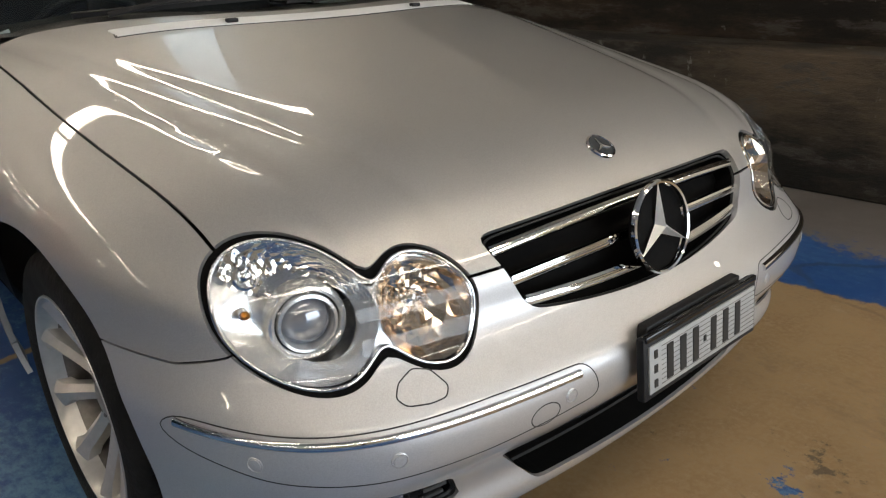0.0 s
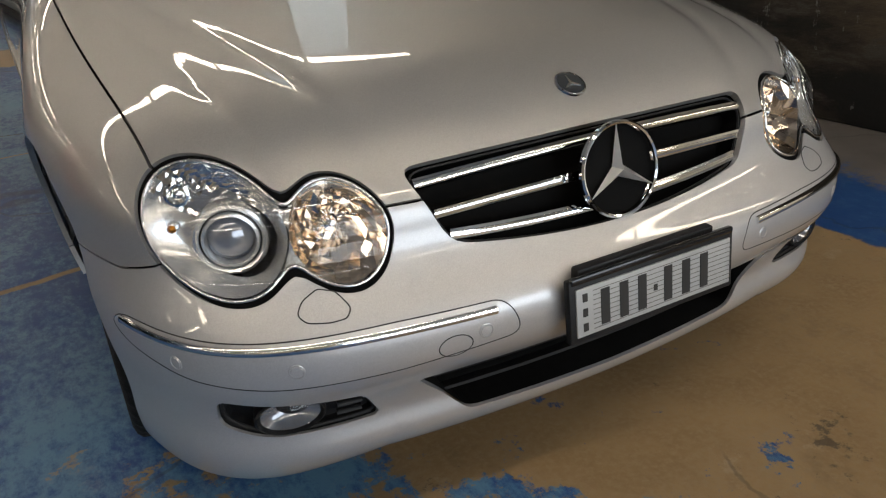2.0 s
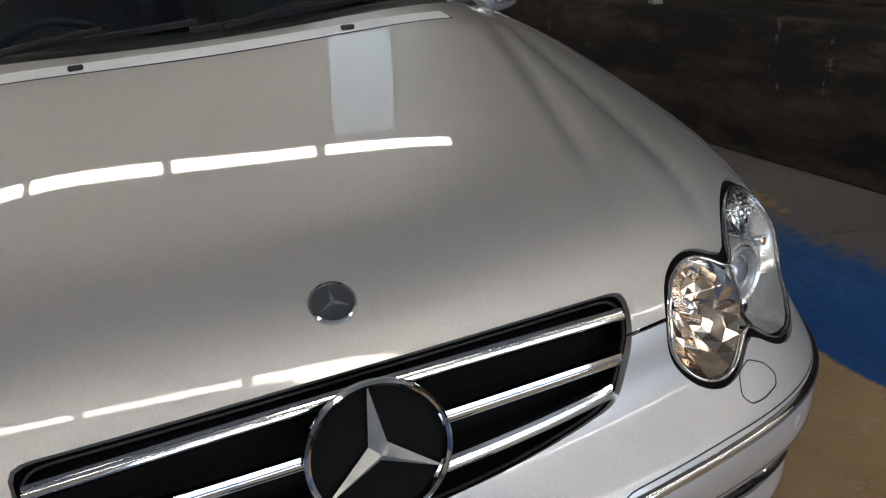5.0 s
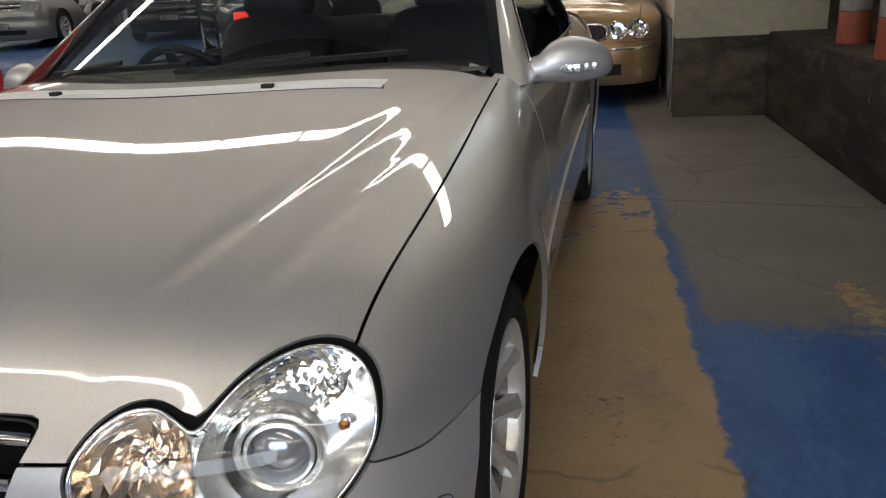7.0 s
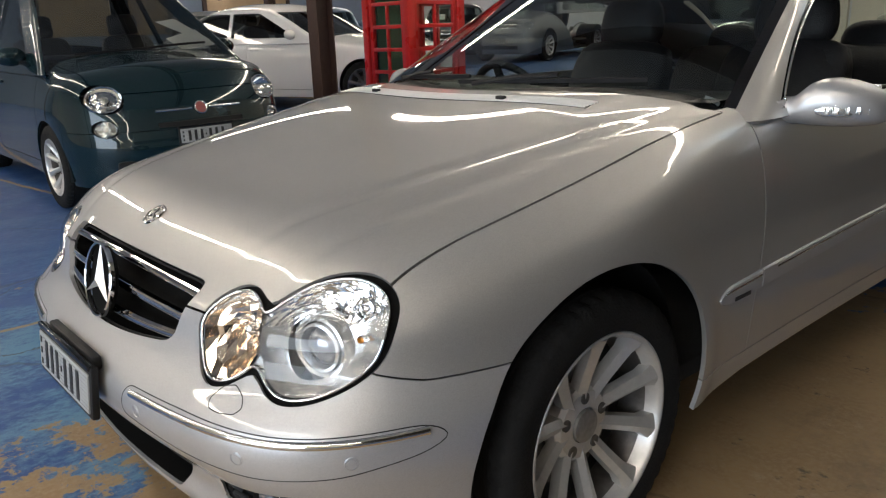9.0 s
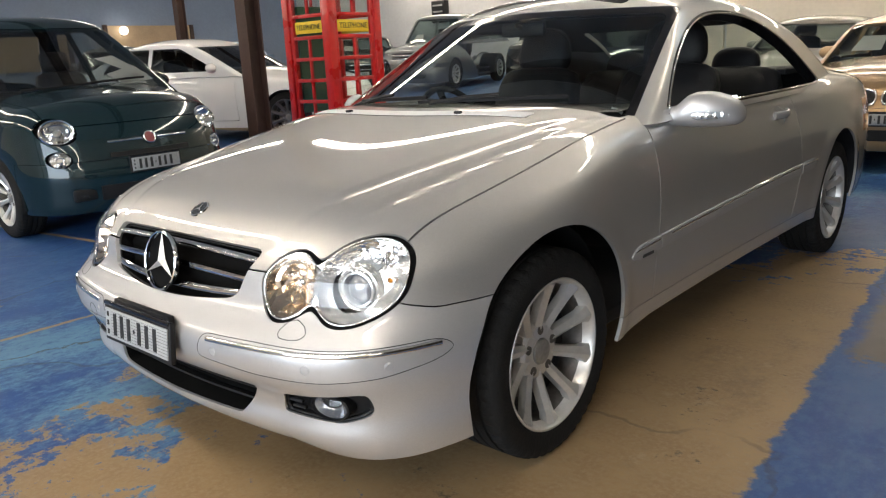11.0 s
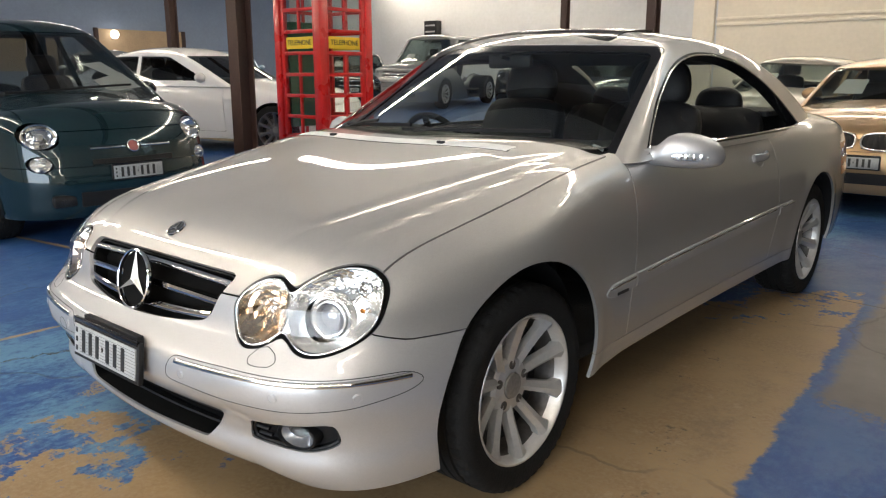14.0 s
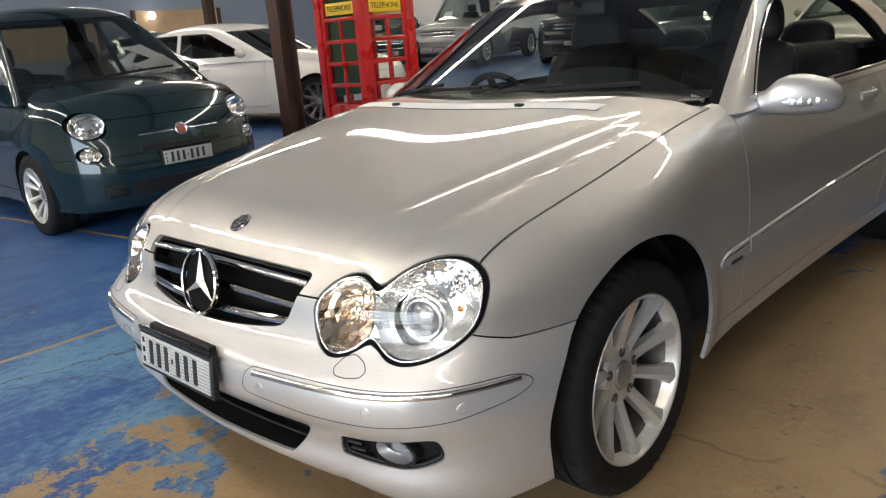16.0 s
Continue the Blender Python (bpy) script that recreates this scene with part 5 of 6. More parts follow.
# glass trims, wipers
ring_trim("window_chrome", clip(window_trim, left), upper_solid, CHROME, coupe, oval(0.004, 0.004), "bright window surround", n=220)
ring_trim("window_chrome", clip(window_trim, right), upper_solid, CHROME, coupe, oval(0.004, 0.004), "bright window surround", n=220)
for x0, x1, base in ((-0.52, -0.02, -0.30), (-0.04, 0.50, 0.06)):
    pts = []
    for f in np.linspace(0, 1, 24):
        x = x0 + (x1 - x0) * f
        z = 0.984 - 0.03 * x * x + 0.014 * f
        pts.append(root(upper_solid, np.array([[x, 2.2, z]]), np.array([[0, -1.0, 0]]), 1.5)[0])
    wiper = line_trim("wiper", pts, upper_solid, BLACK_PLASTIC, coupe, [(-0.006, 0.002), (-0.003, 0.013), (0.003, 0.013), (0.006, 0.002)], "black wiper blade")
    a, b = Vector(pts[3]) + Vector((0, -0.02, 0.0)), Vector(pts[14]) + Vector((0, -0.012, 0.022))
    part("wiper_arm", sweep([a, (a + b) / 2 + Vector((0, 0, 0.006)), b], [(0, -0.7, 0.7)] * 3, oval(0.008, 0.005)), BLACK_PLASTIC, wiper, "black wiper arm")

# door handles, rub strips, mirrors
for sign, door_ob in ((1, door_left), (-1, door_right)):
    p, o = on_side(2.655, 0.826, sign)
    m = Matrix.Translation(p) @ Vector(o).to_track_quat("Z", "Y").to_matrix().to_4x4()
    bm = revolve([(-0.018, 0.0005), (-0.015, 0.022), (-0.004, 0.042), (0.0014, 0.048)], 32, "z")
    bmesh.ops.transform(bm, matrix=m @ Matrix.Diagonal((1.15, 0.9, 1, 1)), verts=bm.verts)
    pts = [on_side(2.575 + 0.165 * f, 0.828 + 0.008 * f, sign)[0] + np.array([sign * (0.006 + 0.026 * math.sin(math.pi * f)), 0, 0]) for f in np.linspace(0, 1, 14)]
    grip = part("door_handle", sweep(pts, [(sign, 0, 0)] * 14, oval(0.017, 0.010, 10)), SILVER_PLAIN, door_ob, "silver door handle with a chrome inlay")
    part("handle_cup", bm, SILVER_PLAIN, grip, "dished handle cup")
    part("handle_inlay", sweep([q + np.array([sign * 0.006, 0, 0.002]) for q in pts[2:-2]], [(sign, 0, 0)] * 10, oval(0.006, 0.0025, 8)), CHROME, grip, "chrome inlay")
    for y0, y1, owner, front, rear in ((1.205, 1.412, coupe, True, False), (1.420, 2.884, door_ob, False, False), (2.900, 3.12, coupe, False, True)):
        ys = np.linspace(y0, y1, 40)
        row = np.array([on_side(y, 0.512 + (y - 1.215) * 0.026, sign)[0] for y in ys])
        size = [math.sqrt(max(0.01, min(1, (y - y0) / 0.05 if front else 1) * (min(1, (y1 - y) / 0.05) if rear else 1))) for y in ys]
        o = slope(lower_solid, row)
        part("rub_strip", sweep(row, o, [(-0.026, -0.003), (-0.022, 0.006), (0.0, 0.008), (0.022, 0.006), (0.026, -0.003)], scale=size), SILVER_PLAIN, owner, "silver side rub strip", 50)
        part("strip_line", sweep(row[2:-1] + o[2:-1] * 0.006 + np.array([0, 0, 0.012]), o[2:-1], oval(0.0035, 0.0025, 8), scale=size[2:-1]), CHROME, owner, "chrome line on the strip", 50)
    part("strip_badge", box((0.003, 0.075, 0.010), on_side(1.31, 0.500, sign)[0] + np.array([sign * 0.009, 0, 0]), 0.001), INK, coupe, "dark badge bar")
    # mirror: arm and housing in one shell, swelling outwards
    bm, rows = bmesh.new(), []
    for x, zc, hz, ahead, behind in ((0.760, 0.905, 0.040, 0.060, 0.050), (0.780, 0.908, 0.036, 0.050, 0.042), (0.798, 0.912, 0.036, 0.048, 0.036), (0.814, 0.920, 0.046, 0.054, 0.034), (0.832, 0.928, 0.056, 0.062, 0.034),
                                     (0.856, 0.932, 0.062, 0.070, 0.034), (0.884, 0.932, 0.063, 0.074, 0.034), (0.916, 0.929, 0.060, 0.074, 0.034), (0.946, 0.924, 0.053, 0.070, 0.032), (0.968, 0.919, 0.044, 0.062, 0.030), (0.982, 0.915, 0.033, 0.048, 0.026), (0.990, 0.912, 0.021, 0.032, 0.018), (0.993, 0.911, 0.008, 0.014, 0.010)):
        yc = 1.695 + 0.50 * (x - 0.892) * (1 if x > 0.84 else 0.4) - (0.022 if x <= 0.84 else 0)
        row = []
        for i in range(28):
            c, q = math.cos(2 * math.pi * i / 28), math.sin(2 * math.pi * i / 28)
            c, q = math.copysign(abs(c) ** 0.85, c), math.copysign(abs(q) ** 0.85, q)
            row.append(bm.verts.new((sign * x, yc + (ahead * c if c < 0 else behind * c), zc + hz * q)))
        rows.append(row)
    for p, q in zip(rows, rows[1:]):
        for i in range(28):
            bm.faces.new((p[i], p[(i + 1) % 28], q[(i + 1) % 28], q[i]))
    bm.faces.new(rows[0]), bm.faces.new(rows[-1])
    for _ in range(2):
        bmesh.ops.smooth_vert(bm, verts=[v for r in rows[1:-1] for v in r], factor=0.4, use_axis_x=False, use_axis_y=True, use_axis_z=True)
    mirror = part("door_mirror", bm, SILVER_PLAIN, door_ob, "silver door mirror with a clear indicator", 60)
    part("mirror_foot", box((0.012, 0.15, 0.030), (sign * 0.778, 1.640, 0.925), 0.005), SILVER_PLAIN, mirror, "silver mirror foot")
    lamp_pts = [(sign * x, 1.695 + 0.50 * (x - 0.892) - 0.0715 * (1 - max(0, (x - 0.90) / 0.105) ** 2.4), 0.915 - 0.05 * max(0, x - 0.95)) for x in np.linspace(0.860, 0.984, 16)]
    grow = [math.sqrt(min(1, 0.15 + i / 3, 0.3 + (15 - i) / 3)) for i in range(16)]
    part("indicator_back", sweep([(q[0], q[1] + 0.003, q[2]) for q in lamp_pts], [(sign * 0.35, -1, 0)] * 16, oval(0.0145, 0.004, 12), scale=grow), SATIN, mirror, "grey indicator backing")
    part("indicator", sweep(lamp_pts, [(sign * 0.35, -1, 0)] * 16, oval(0.016, 0.006, 12), scale=grow), LENS_GLASS, mirror, "clear indicator lens")
    for k, w in ((3, 0.012), (5, 0.018), (8, 0.010), (10, 0.018), (12, 0.012)):
        part("indicator_cell", box((w, 0.006, 0.018), Vector(lamp_pts[k]) + Vector((0, -0.003, 0)), 0.001), REFLECTOR, mirror, "bright indicator cell")
    part("mirror_glass", box((0.13, 0.004, 0.09), (sign * 0.895, 1.735, 0.928), 0.0, Matrix.Rotation(radians(sign * 24), 3, "Z")), CHROME, mirror, "mirror glass")


# wheels
WHEELS = {}


def wheel(parent, m, radius=0.307, rim=0.222, wide=0.215, spokes=10, metal=ALLOY):
    """A wheel whose outer side looks along its own x; alike wheels share their meshes."""
    key = (radius, rim, wide, spokes, metal.name)
    if key in WHEELS:
        copy = copy_thing(WHEELS[key], m)
        copy.parent = parent
        return copy
    h = wide / 2
    s = radius - rim
    bm = revolve([(h * 0.60, rim * 0.915), (h * 0.80, rim * 0.945), (h * 0.90, rim * 0.965), (h * 0.945, rim * 0.985), (h * 0.945, rim * 1.004), (h * 0.90, rim * 1.012), (h * 0.60, rim * 1.012)], 72)
    hub = part("wheel", bm, metal, parent, "alloy wheel with radial spokes")
    hub.matrix_basis = m
    # shade inside the rim is put into the barrel's dark steel colour
    bm = revolve([(h * 0.60, rim * 0.918), (h * 0.45, rim * 0.90), (0.0, rim * 0.87), (-h * 0.9, rim * 0.97)], 48)
    part("barrel", bm, STEEL_DARK, hub, "inner barrel of the wheel, darkened for shade")
    prof = [(h * 0.80, rim * 1.00), (h * 0.93, rim * 1.012), (h * 0.965, rim + s * 0.22), (h * 0.985, rim + s * 0.45), (h * 0.985, rim + s * 0.62), (h * 0.94, rim + s * 0.82), (h * 0.85, rim + s * 0.95), (h * 0.72, radius * 0.998)]
    for g in (0.52, 0.17, -0.17, -0.52):
        prof += [(h * (g + 0.05), radius), (h * (g + 0.045), radius - 0.007), (h * (g - 0.045), radius - 0.007), (h * (g - 0.05), radius)]
    prof += [(-h * 0.72, radius * 0.998), (-h * 0.98, rim + s * 0.82), (-h * 1.05, rim + s * 0.5), (-h * 0.9, rim)]
    bm = revolve(prof, 144)
    for v in bm.verts:
        r, a = math.hypot(v.co.y, v.co.z), math.atan2(v.co.z, v.co.y)
        if abs(v.co.x) > h * 0.55 and r > rim + s * 0.80 and int(round(a / (2 * math.pi) * 144)) % 3 == 0:
            v.co.y *= 1 - 0.006 / r
            v.co.z *= 1 - 0.006 / r
    part("tyre", bm, RUBBER, hub, "black road tyre", 40)
    made = None
    for i in range(spokes):
        a = 2 * math.pi * (i + 0.5) / spokes
        if made is None:
            bm = bmesh.new()
            rows = []
            for f in (0, 0.2, 0.45, 0.7, 0.84, 0.93, 1.0):
                r = 0.045 + (rim * 0.95 - 0.045) * f
                w = rim * (0.066 + 0.022 * f + 0.42 * max(0, f - 0.86))
                top = h * (0.38 + 0.48 * f ** 1.3)
                rows.append([bm.verts.new(q) for q in ((top - 0.030, r, -w * 1.05), (top - 0.006, r, -w), (top + 0.005, r, -w * 0.15), (top - 0.006, r, w), (top - 0.030, r, w * 1.05))])
            for p, q in zip(rows, rows[1:]):
                for j in range(5):
                    bm.faces.new((p[j], p[(j + 1) % 5], q[(j + 1) % 5], q[j]))
            bm.faces.new(rows[0]), bm.faces.new(rows[-1])
            made = part("spoke", bm, metal, hub, "", 25)
            made.matrix_basis = Matrix.Rotation(a, 4, "X")
        else:
            ob = new("spoke", made.data)
            ob.parent, ob.matrix_basis = hub, Matrix.Rotation(a, 4, "X")
    bm = revolve([(h * 0.1, rim * 0.40), (h * 0.34, rim * 0.385), (h * 0.43, rim * 0.34), (h * 0.45, rim * 0.18), (h * 0.30, rim * 0.175)], 48)
    part("hub_plate", bm, metal, hub)
    bm = revolve([(h * 0.30, rim * 0.172), (h * 0.51, rim * 0.168), (h * 0.54, rim * 0.14), (h * 0.54, 0.0005)], 32)
    part("centre_cap", bm, material("cap_grey", (0.32, 0.31, 0.29), 0.35, 0.7, vary=0.2), hub, "grey centre cap with a round emblem")
    for i in range(5):
        a = 2 * math.pi * i / 5 + 0.3
        bm = revolve([(h * 0.40, rim * 0.062), (h * 0.462, rim * 0.060), (h * 0.462, rim * 0.052), (h * 0.456, rim * 0.050), (h * 0.455, 0.0005)], 16, at=(0, rim * 0.285 * math.cos(a), rim * 0.285 * math.sin(a)))
        part("bolt_hole", bm, STEEL_DARK, hub, "dark wheel bolt")
    bm = revolve([(h * 0.06, 0.03), (h * 0.06, rim * 0.66), (-h * 0.1, rim * 0.66), (-h * 0.1, 0.03)], 48)
    part("brake_disc", bm, STEEL_DARK, hub, "steel brake disc")
    # black disc added to stand for the shade between the spokes
    bm = revolve([(0.0, 0.01), (0.0, rim * 0.87)], 32)
    part("spoke_gap_shade", bm, BLACK_PLASTIC, hub)
    WHEELS[key] = hub
    return hub


for y in (0.823, 3.535):
    for sign in (1, -1):
        wheel(coupe, pose(sign * (0.720 if y < 2 else 0.736), y, 0.307, 0, 0, 0 if sign > 0 else 180))
        bm = bmesh.new()
        rows = []
        for a in np.linspace(-0.15, math.pi + 0.15, 28):
            py, pz = y - (0.021 if y < 2 else 0) + (0.368 if y < 2 else 0.356) * math.cos(a), 0.325 + (0.368 if y < 2 else 0.356) * math.sin(a)
            reach = 0.770 if y < 2 else on_side(py, max(pz, 0.24), 1)[0][0] - 0.008
            rows.append([bm.verts.new((sign * x, py, pz)) for x in (0.42, reach)])
        for p, q in zip(rows, rows[1:]):
            bm.faces.new((p[0], p[1], q[1], q[0]))
        cap = [r[0] for r in rows]
        bm.faces.new(cap)
        part("arch_liner", bm, BLACK_PLASTIC, coupe, "black wheel arch liner")
part("underbody", box((1.36, 3.9, 0.06), (0, 2.3, 0.26), 0.02), BLACK_PLASTIC, coupe, "black underbody")

# cabin interior
cabin_floor = part("cabin_floor", box((1.5, 2.4, 0.05), (0, 2.35, 0.28), 0.01), CARPET, coupe, "dark carpet")
dash = bmesh.new()
rows = []
for x in np.linspace(-0.70, 0.70, 25):
    hump = 0.028 * math.exp(-((x + 0.36) / 0.17) ** 2)
    f0 = 1.30 + 0.20 * x * x
    rows.append([dash.verts.new(q) for q in ((x, f0, 0.945), (x, f0 + 0.16, 0.955 + hump * 0.4), (x, f0 + 0.30, 0.950 + hump), (x, f0 + 0.38, 0.915 + hump), (x, f0 + 0.40, 0.84), (x, f0 + 0.34, 0.68), (x, f0 + 0.20, 0.50), (x, f0, 0.48))])
for p, q in zip(rows, rows[1:]):
    for j in range(7):
        dash.faces.new((p[j], p[j + 1], q[j + 1], q[j]))
part("dashboard", dash, LEATHER, coupe, "black padded dashboard", 50)
steer = Matrix.Translation((-0.36, 1.80, 0.845)) @ Matrix.Rotation(radians(-66), 4, "X")
bm = revolve([(0.012 * math.cos(a), 0.182 + 0.015 * math.sin(a)) for a in np.linspace(0, 2 * math.pi, 10, endpoint=False)], 48, "z", closed=True)
bmesh.ops.transform(bm, matrix=steer, verts=bm.verts)
sw = part("steering_wheel", bm, LEATHER, coupe, "black leather steering wheel", 60)
part("steering_hub", box((0.17, 0.13, 0.05), (0, 0, -0.03), 0.02), LEATHER, sw).matrix_basis = steer
for a in (0, 180, 270):
    part("steering_spoke", box((0.13, 0.035, 0.014), (0.115, 0, -0.015), 0.005), BLACK_PLASTIC, sw).matrix_basis = steer @ Matrix.Rotation(radians(a), 4, "Z")


def cushion(size, at, turn, puff=0.03, name="seat", parent=None, label=""):
    bm = bmesh.new()
    bmesh.ops.create_cube(bm, size=1)
    bmesh.ops.subdivide_edges(bm, edges=bm.edges[:], cuts=7, use_grid_fill=True)
    for v in bm.verts:
        x, y, z = v.co * 2
        r = 1 - 0.10 * (abs(x) ** 4 * abs(z) ** 4 + abs(x) ** 4 * abs(y) ** 4 + abs(y) ** 4 * abs(z) ** 4)
        bulge = (1 - x * x) * (1 - z * z)
        v.co = (x * size[0] / 2 * r, y * size[1] / 2 * r + math.copysign(puff, y) * bulge * (abs(y) > 0.9), z * size[2] / 2 * r)
    bmesh.ops.transform(bm, matrix=Matrix.Translation(at) @ turn, verts=bm.verts)
    return part(name, bm, LEATHER, parent, label, 70)


def rest(size, at, tilt, parent, label=""):
    """A padded head rest with a rounded outline."""
    bm = bmesh.new()
    bmesh.ops.create_uvsphere(bm, u_segments=28, v_segments=18, radius=1)
    for v in bm.verts:
        x, y, z = (math.copysign(abs(q) ** e, q) for q, e in zip(v.co, (0.72, 0.85, 0.72)))
        v.co = (x * size[0] / 2 * (1 - 0.10 * z), y * size[1] / 2, z * size[2] / 2)
    bmesh.ops.transform(bm, matrix=Matrix.Translation(at) @ Matrix.Rotation(radians(tilt), 4, "X"), verts=bm.verts)
    return part("head_rest", bm, LEATHER, parent, label, 70)


for x in (-0.36, 0.36):
    seat = cushion((0.50, 0.16, 0.50), (x, 2.10, 0.50), Matrix.Rotation(radians(82), 4, "X"), name="front_seat", parent=coupe, label="black leather front seat")
    cushion((0.48, 0.13, 0.60), (x, 2.43, 0.78), Matrix.Rotation(radians(-20), 4, "X"), name="seat_back", parent=seat)
    rest((0.30, 0.14, 0.24), (x, 2.565, 1.150), -10, seat, "black leather head rest")
    for dx in (-0.05, 0.05):
        part("head_rest_post", sweep([(x + dx, 2.53, 1.03), (x + dx, 2.565, 1.12)], [(1, 0, 0)] * 2, oval(0.006)), CHROME, seat)
for x in (-0.33, 0.33):
    bench = cushion((0.56, 0.16, 0.46), (x, 2.95, 0.48), Matrix.Rotation(radians(82), 4, "X"), name="rear_seat", parent=coupe, label="black leather rear seat")
    cushion((0.54, 0.13, 0.55), (x, 3.27, 0.76), Matrix.Rotation(radians(-24), 4, "X"), name="seat_back", parent=bench)
    rest((0.26, 0.10, 0.15), (x, 3.40, 1.05), -10, bench)
part("parcel_shelf", box((1.2, 0.55, 0.03), (0, 3.66, 0.985), 0.01), CARPET, coupe, "dark parcel shelf")
part("bulkhead", box((1.3, 0.03, 0.62), (0, 3.92, 0.66)), CARPET, coupe)
part("firewall", box((1.24, 0.03, 0.58), (0, 1.27, 0.60)), CARPET, coupe)
panel("headlining", shifted(clip(cabin, lambda x, y, z: 1.16 - z), upper_solid, -0.034), upper_solid, HEADLINING, coupe, "grey headlining", thick=0)
for half in (left, right):
    inner = shifted(clip(clip(doors, half), lambda x, y, z: 0.30 - z), lower_solid, -0.055)
    panel("door_trim", inner, lower_solid, LEATHER, coupe, "black door trim", thick=0)
    inner = shifted(clip(clip(clip(hull, half), lambda x, y, z: 2.87 - y), lambda x, y, z: y - 3.75), lower_solid, -0.055)
    panel("quarter_trim", inner, lower_solid, LEATHER, coupe, "black rear side trim", thick=0)
rv = part("rear_view_mirror", box((0.22, 0.03, 0.06), (0.0, 1.86, 1.245), 0.012), BLACK_PLASTIC, coupe, "black rear-view mirror")
part("mirror_stem", sweep([(0, 1.79, 1.265), (0, 1.84, 1.255)], [(1, 0, 0)] * 2, oval(0.010)), BLACK_PLASTIC, rv)

# ---- the other cars: one builder, many shapes ----
def make_shape(long, wide, high, nose_z, cowl_y, cowl_z, top_y, end_y, back_y, deck_z, blunt=1.0, belt=0.90, soft=0.10, bow=0.17):
    half = wide / 2
    s = half / 0.87
    top_line = curve([0.08, cowl_y * 0.28, cowl_y * 0.62, cowl_y, back_y, long - 0.05], [nose_z, nose_z + (cowl_z - nose_z) * 0.50, nose_z + (cowl_z - nose_z) * 0.80, cowl_z, deck_z, deck_z - 0.07])
    lean = curve([0.10, 0.22, 0.35, 0.55, 0.72, 0.90, 1.10], [0.08, 0.035, 0.010, 0.0, 0.010, 0.07, 0.17])
    rake = curve([0.15, 0.22, 0.32, 0.48, 0.56, 0.66, 0.78, 0.95], [0.10, 0.035, 0.01, 0.0, 0.02, 0.06 * blunt, 0.13 * blunt, 0.30 * blunt])
    swell = curve([0, 0.5, long * 0.3, long * 0.55, long - 0.9, long], [half - 0.025, half - 0.008, half - 0.015, half - 0.012, half - 0.006, half - 0.10])
    a1, a2 = 0.20 * long, 0.80 * long

    def lower(x, y, z):
        x = np.abs(x)
        top = top_line(y) - 0.07 * (x / (half * 0.82)) ** 2.4
        side = x - (swell(y) - lean(z) * s)
        q = x / s
        nose = (0.01 + bow * q ** 2 + 1.1 * q ** 8 + rake(z)) - y
        nose = nose / np.sqrt(1 + (2 * bow * q + 8.8 * q ** 7) ** 2)
        tail = y - (long - 0.10 * q ** 2 - 0.7 * q ** 8 - 0.10 * np.maximum(z - 0.6, 0) - 0.25 * np.maximum(0.35 - z, 0))
        f = smax(smax(side, nose, 0.09), tail, 0.12)
        return smax(f, z - top, soft)

    k1 = (top_y - cowl_y) / (high - 0.05 - cowl_z)
    k2 = (back_y - end_y) / (high - 0.05 - deck_z)
    crown = curve([cowl_y, top_y + 0.05, (top_y + end_y) / 2, end_y, back_y + 0.3], [high - 0.22, high - 0.035, high, high - 0.05, high - 0.40])

    def upper(x, y, z):
        x = np.abs(x)
        roof = z - (crown(y) - 0.07 * (x / (half * 0.7)) ** 2.6)
        side = (x - (half * 0.92 - (0.40 if wide < 1.86 else 0.28) * np.maximum(z - belt, -0.2))) * 0.92
        screen = ((cowl_y + 0.26 * x ** 2.2 + (z - cowl_z) * k1) - y) / math.sqrt(1 + k1 * k1)
        rear = (y - (back_y - (z - deck_z) * k2 - 0.2 * x ** 2.4)) / math.sqrt(1 + k2 * k2)
        return smax(smax(smax(screen, side, 0.05), rear, 0.08), roof, 0.08)
    return lower, upper, dict(long=long, wide=wide, high=high, cowl_y=cowl_y, cowl_z=cowl_z, top_y=top_y, end_y=end_y, back_y=back_y, belt=belt, half=half, k1=k1, deck_z=deck_z)


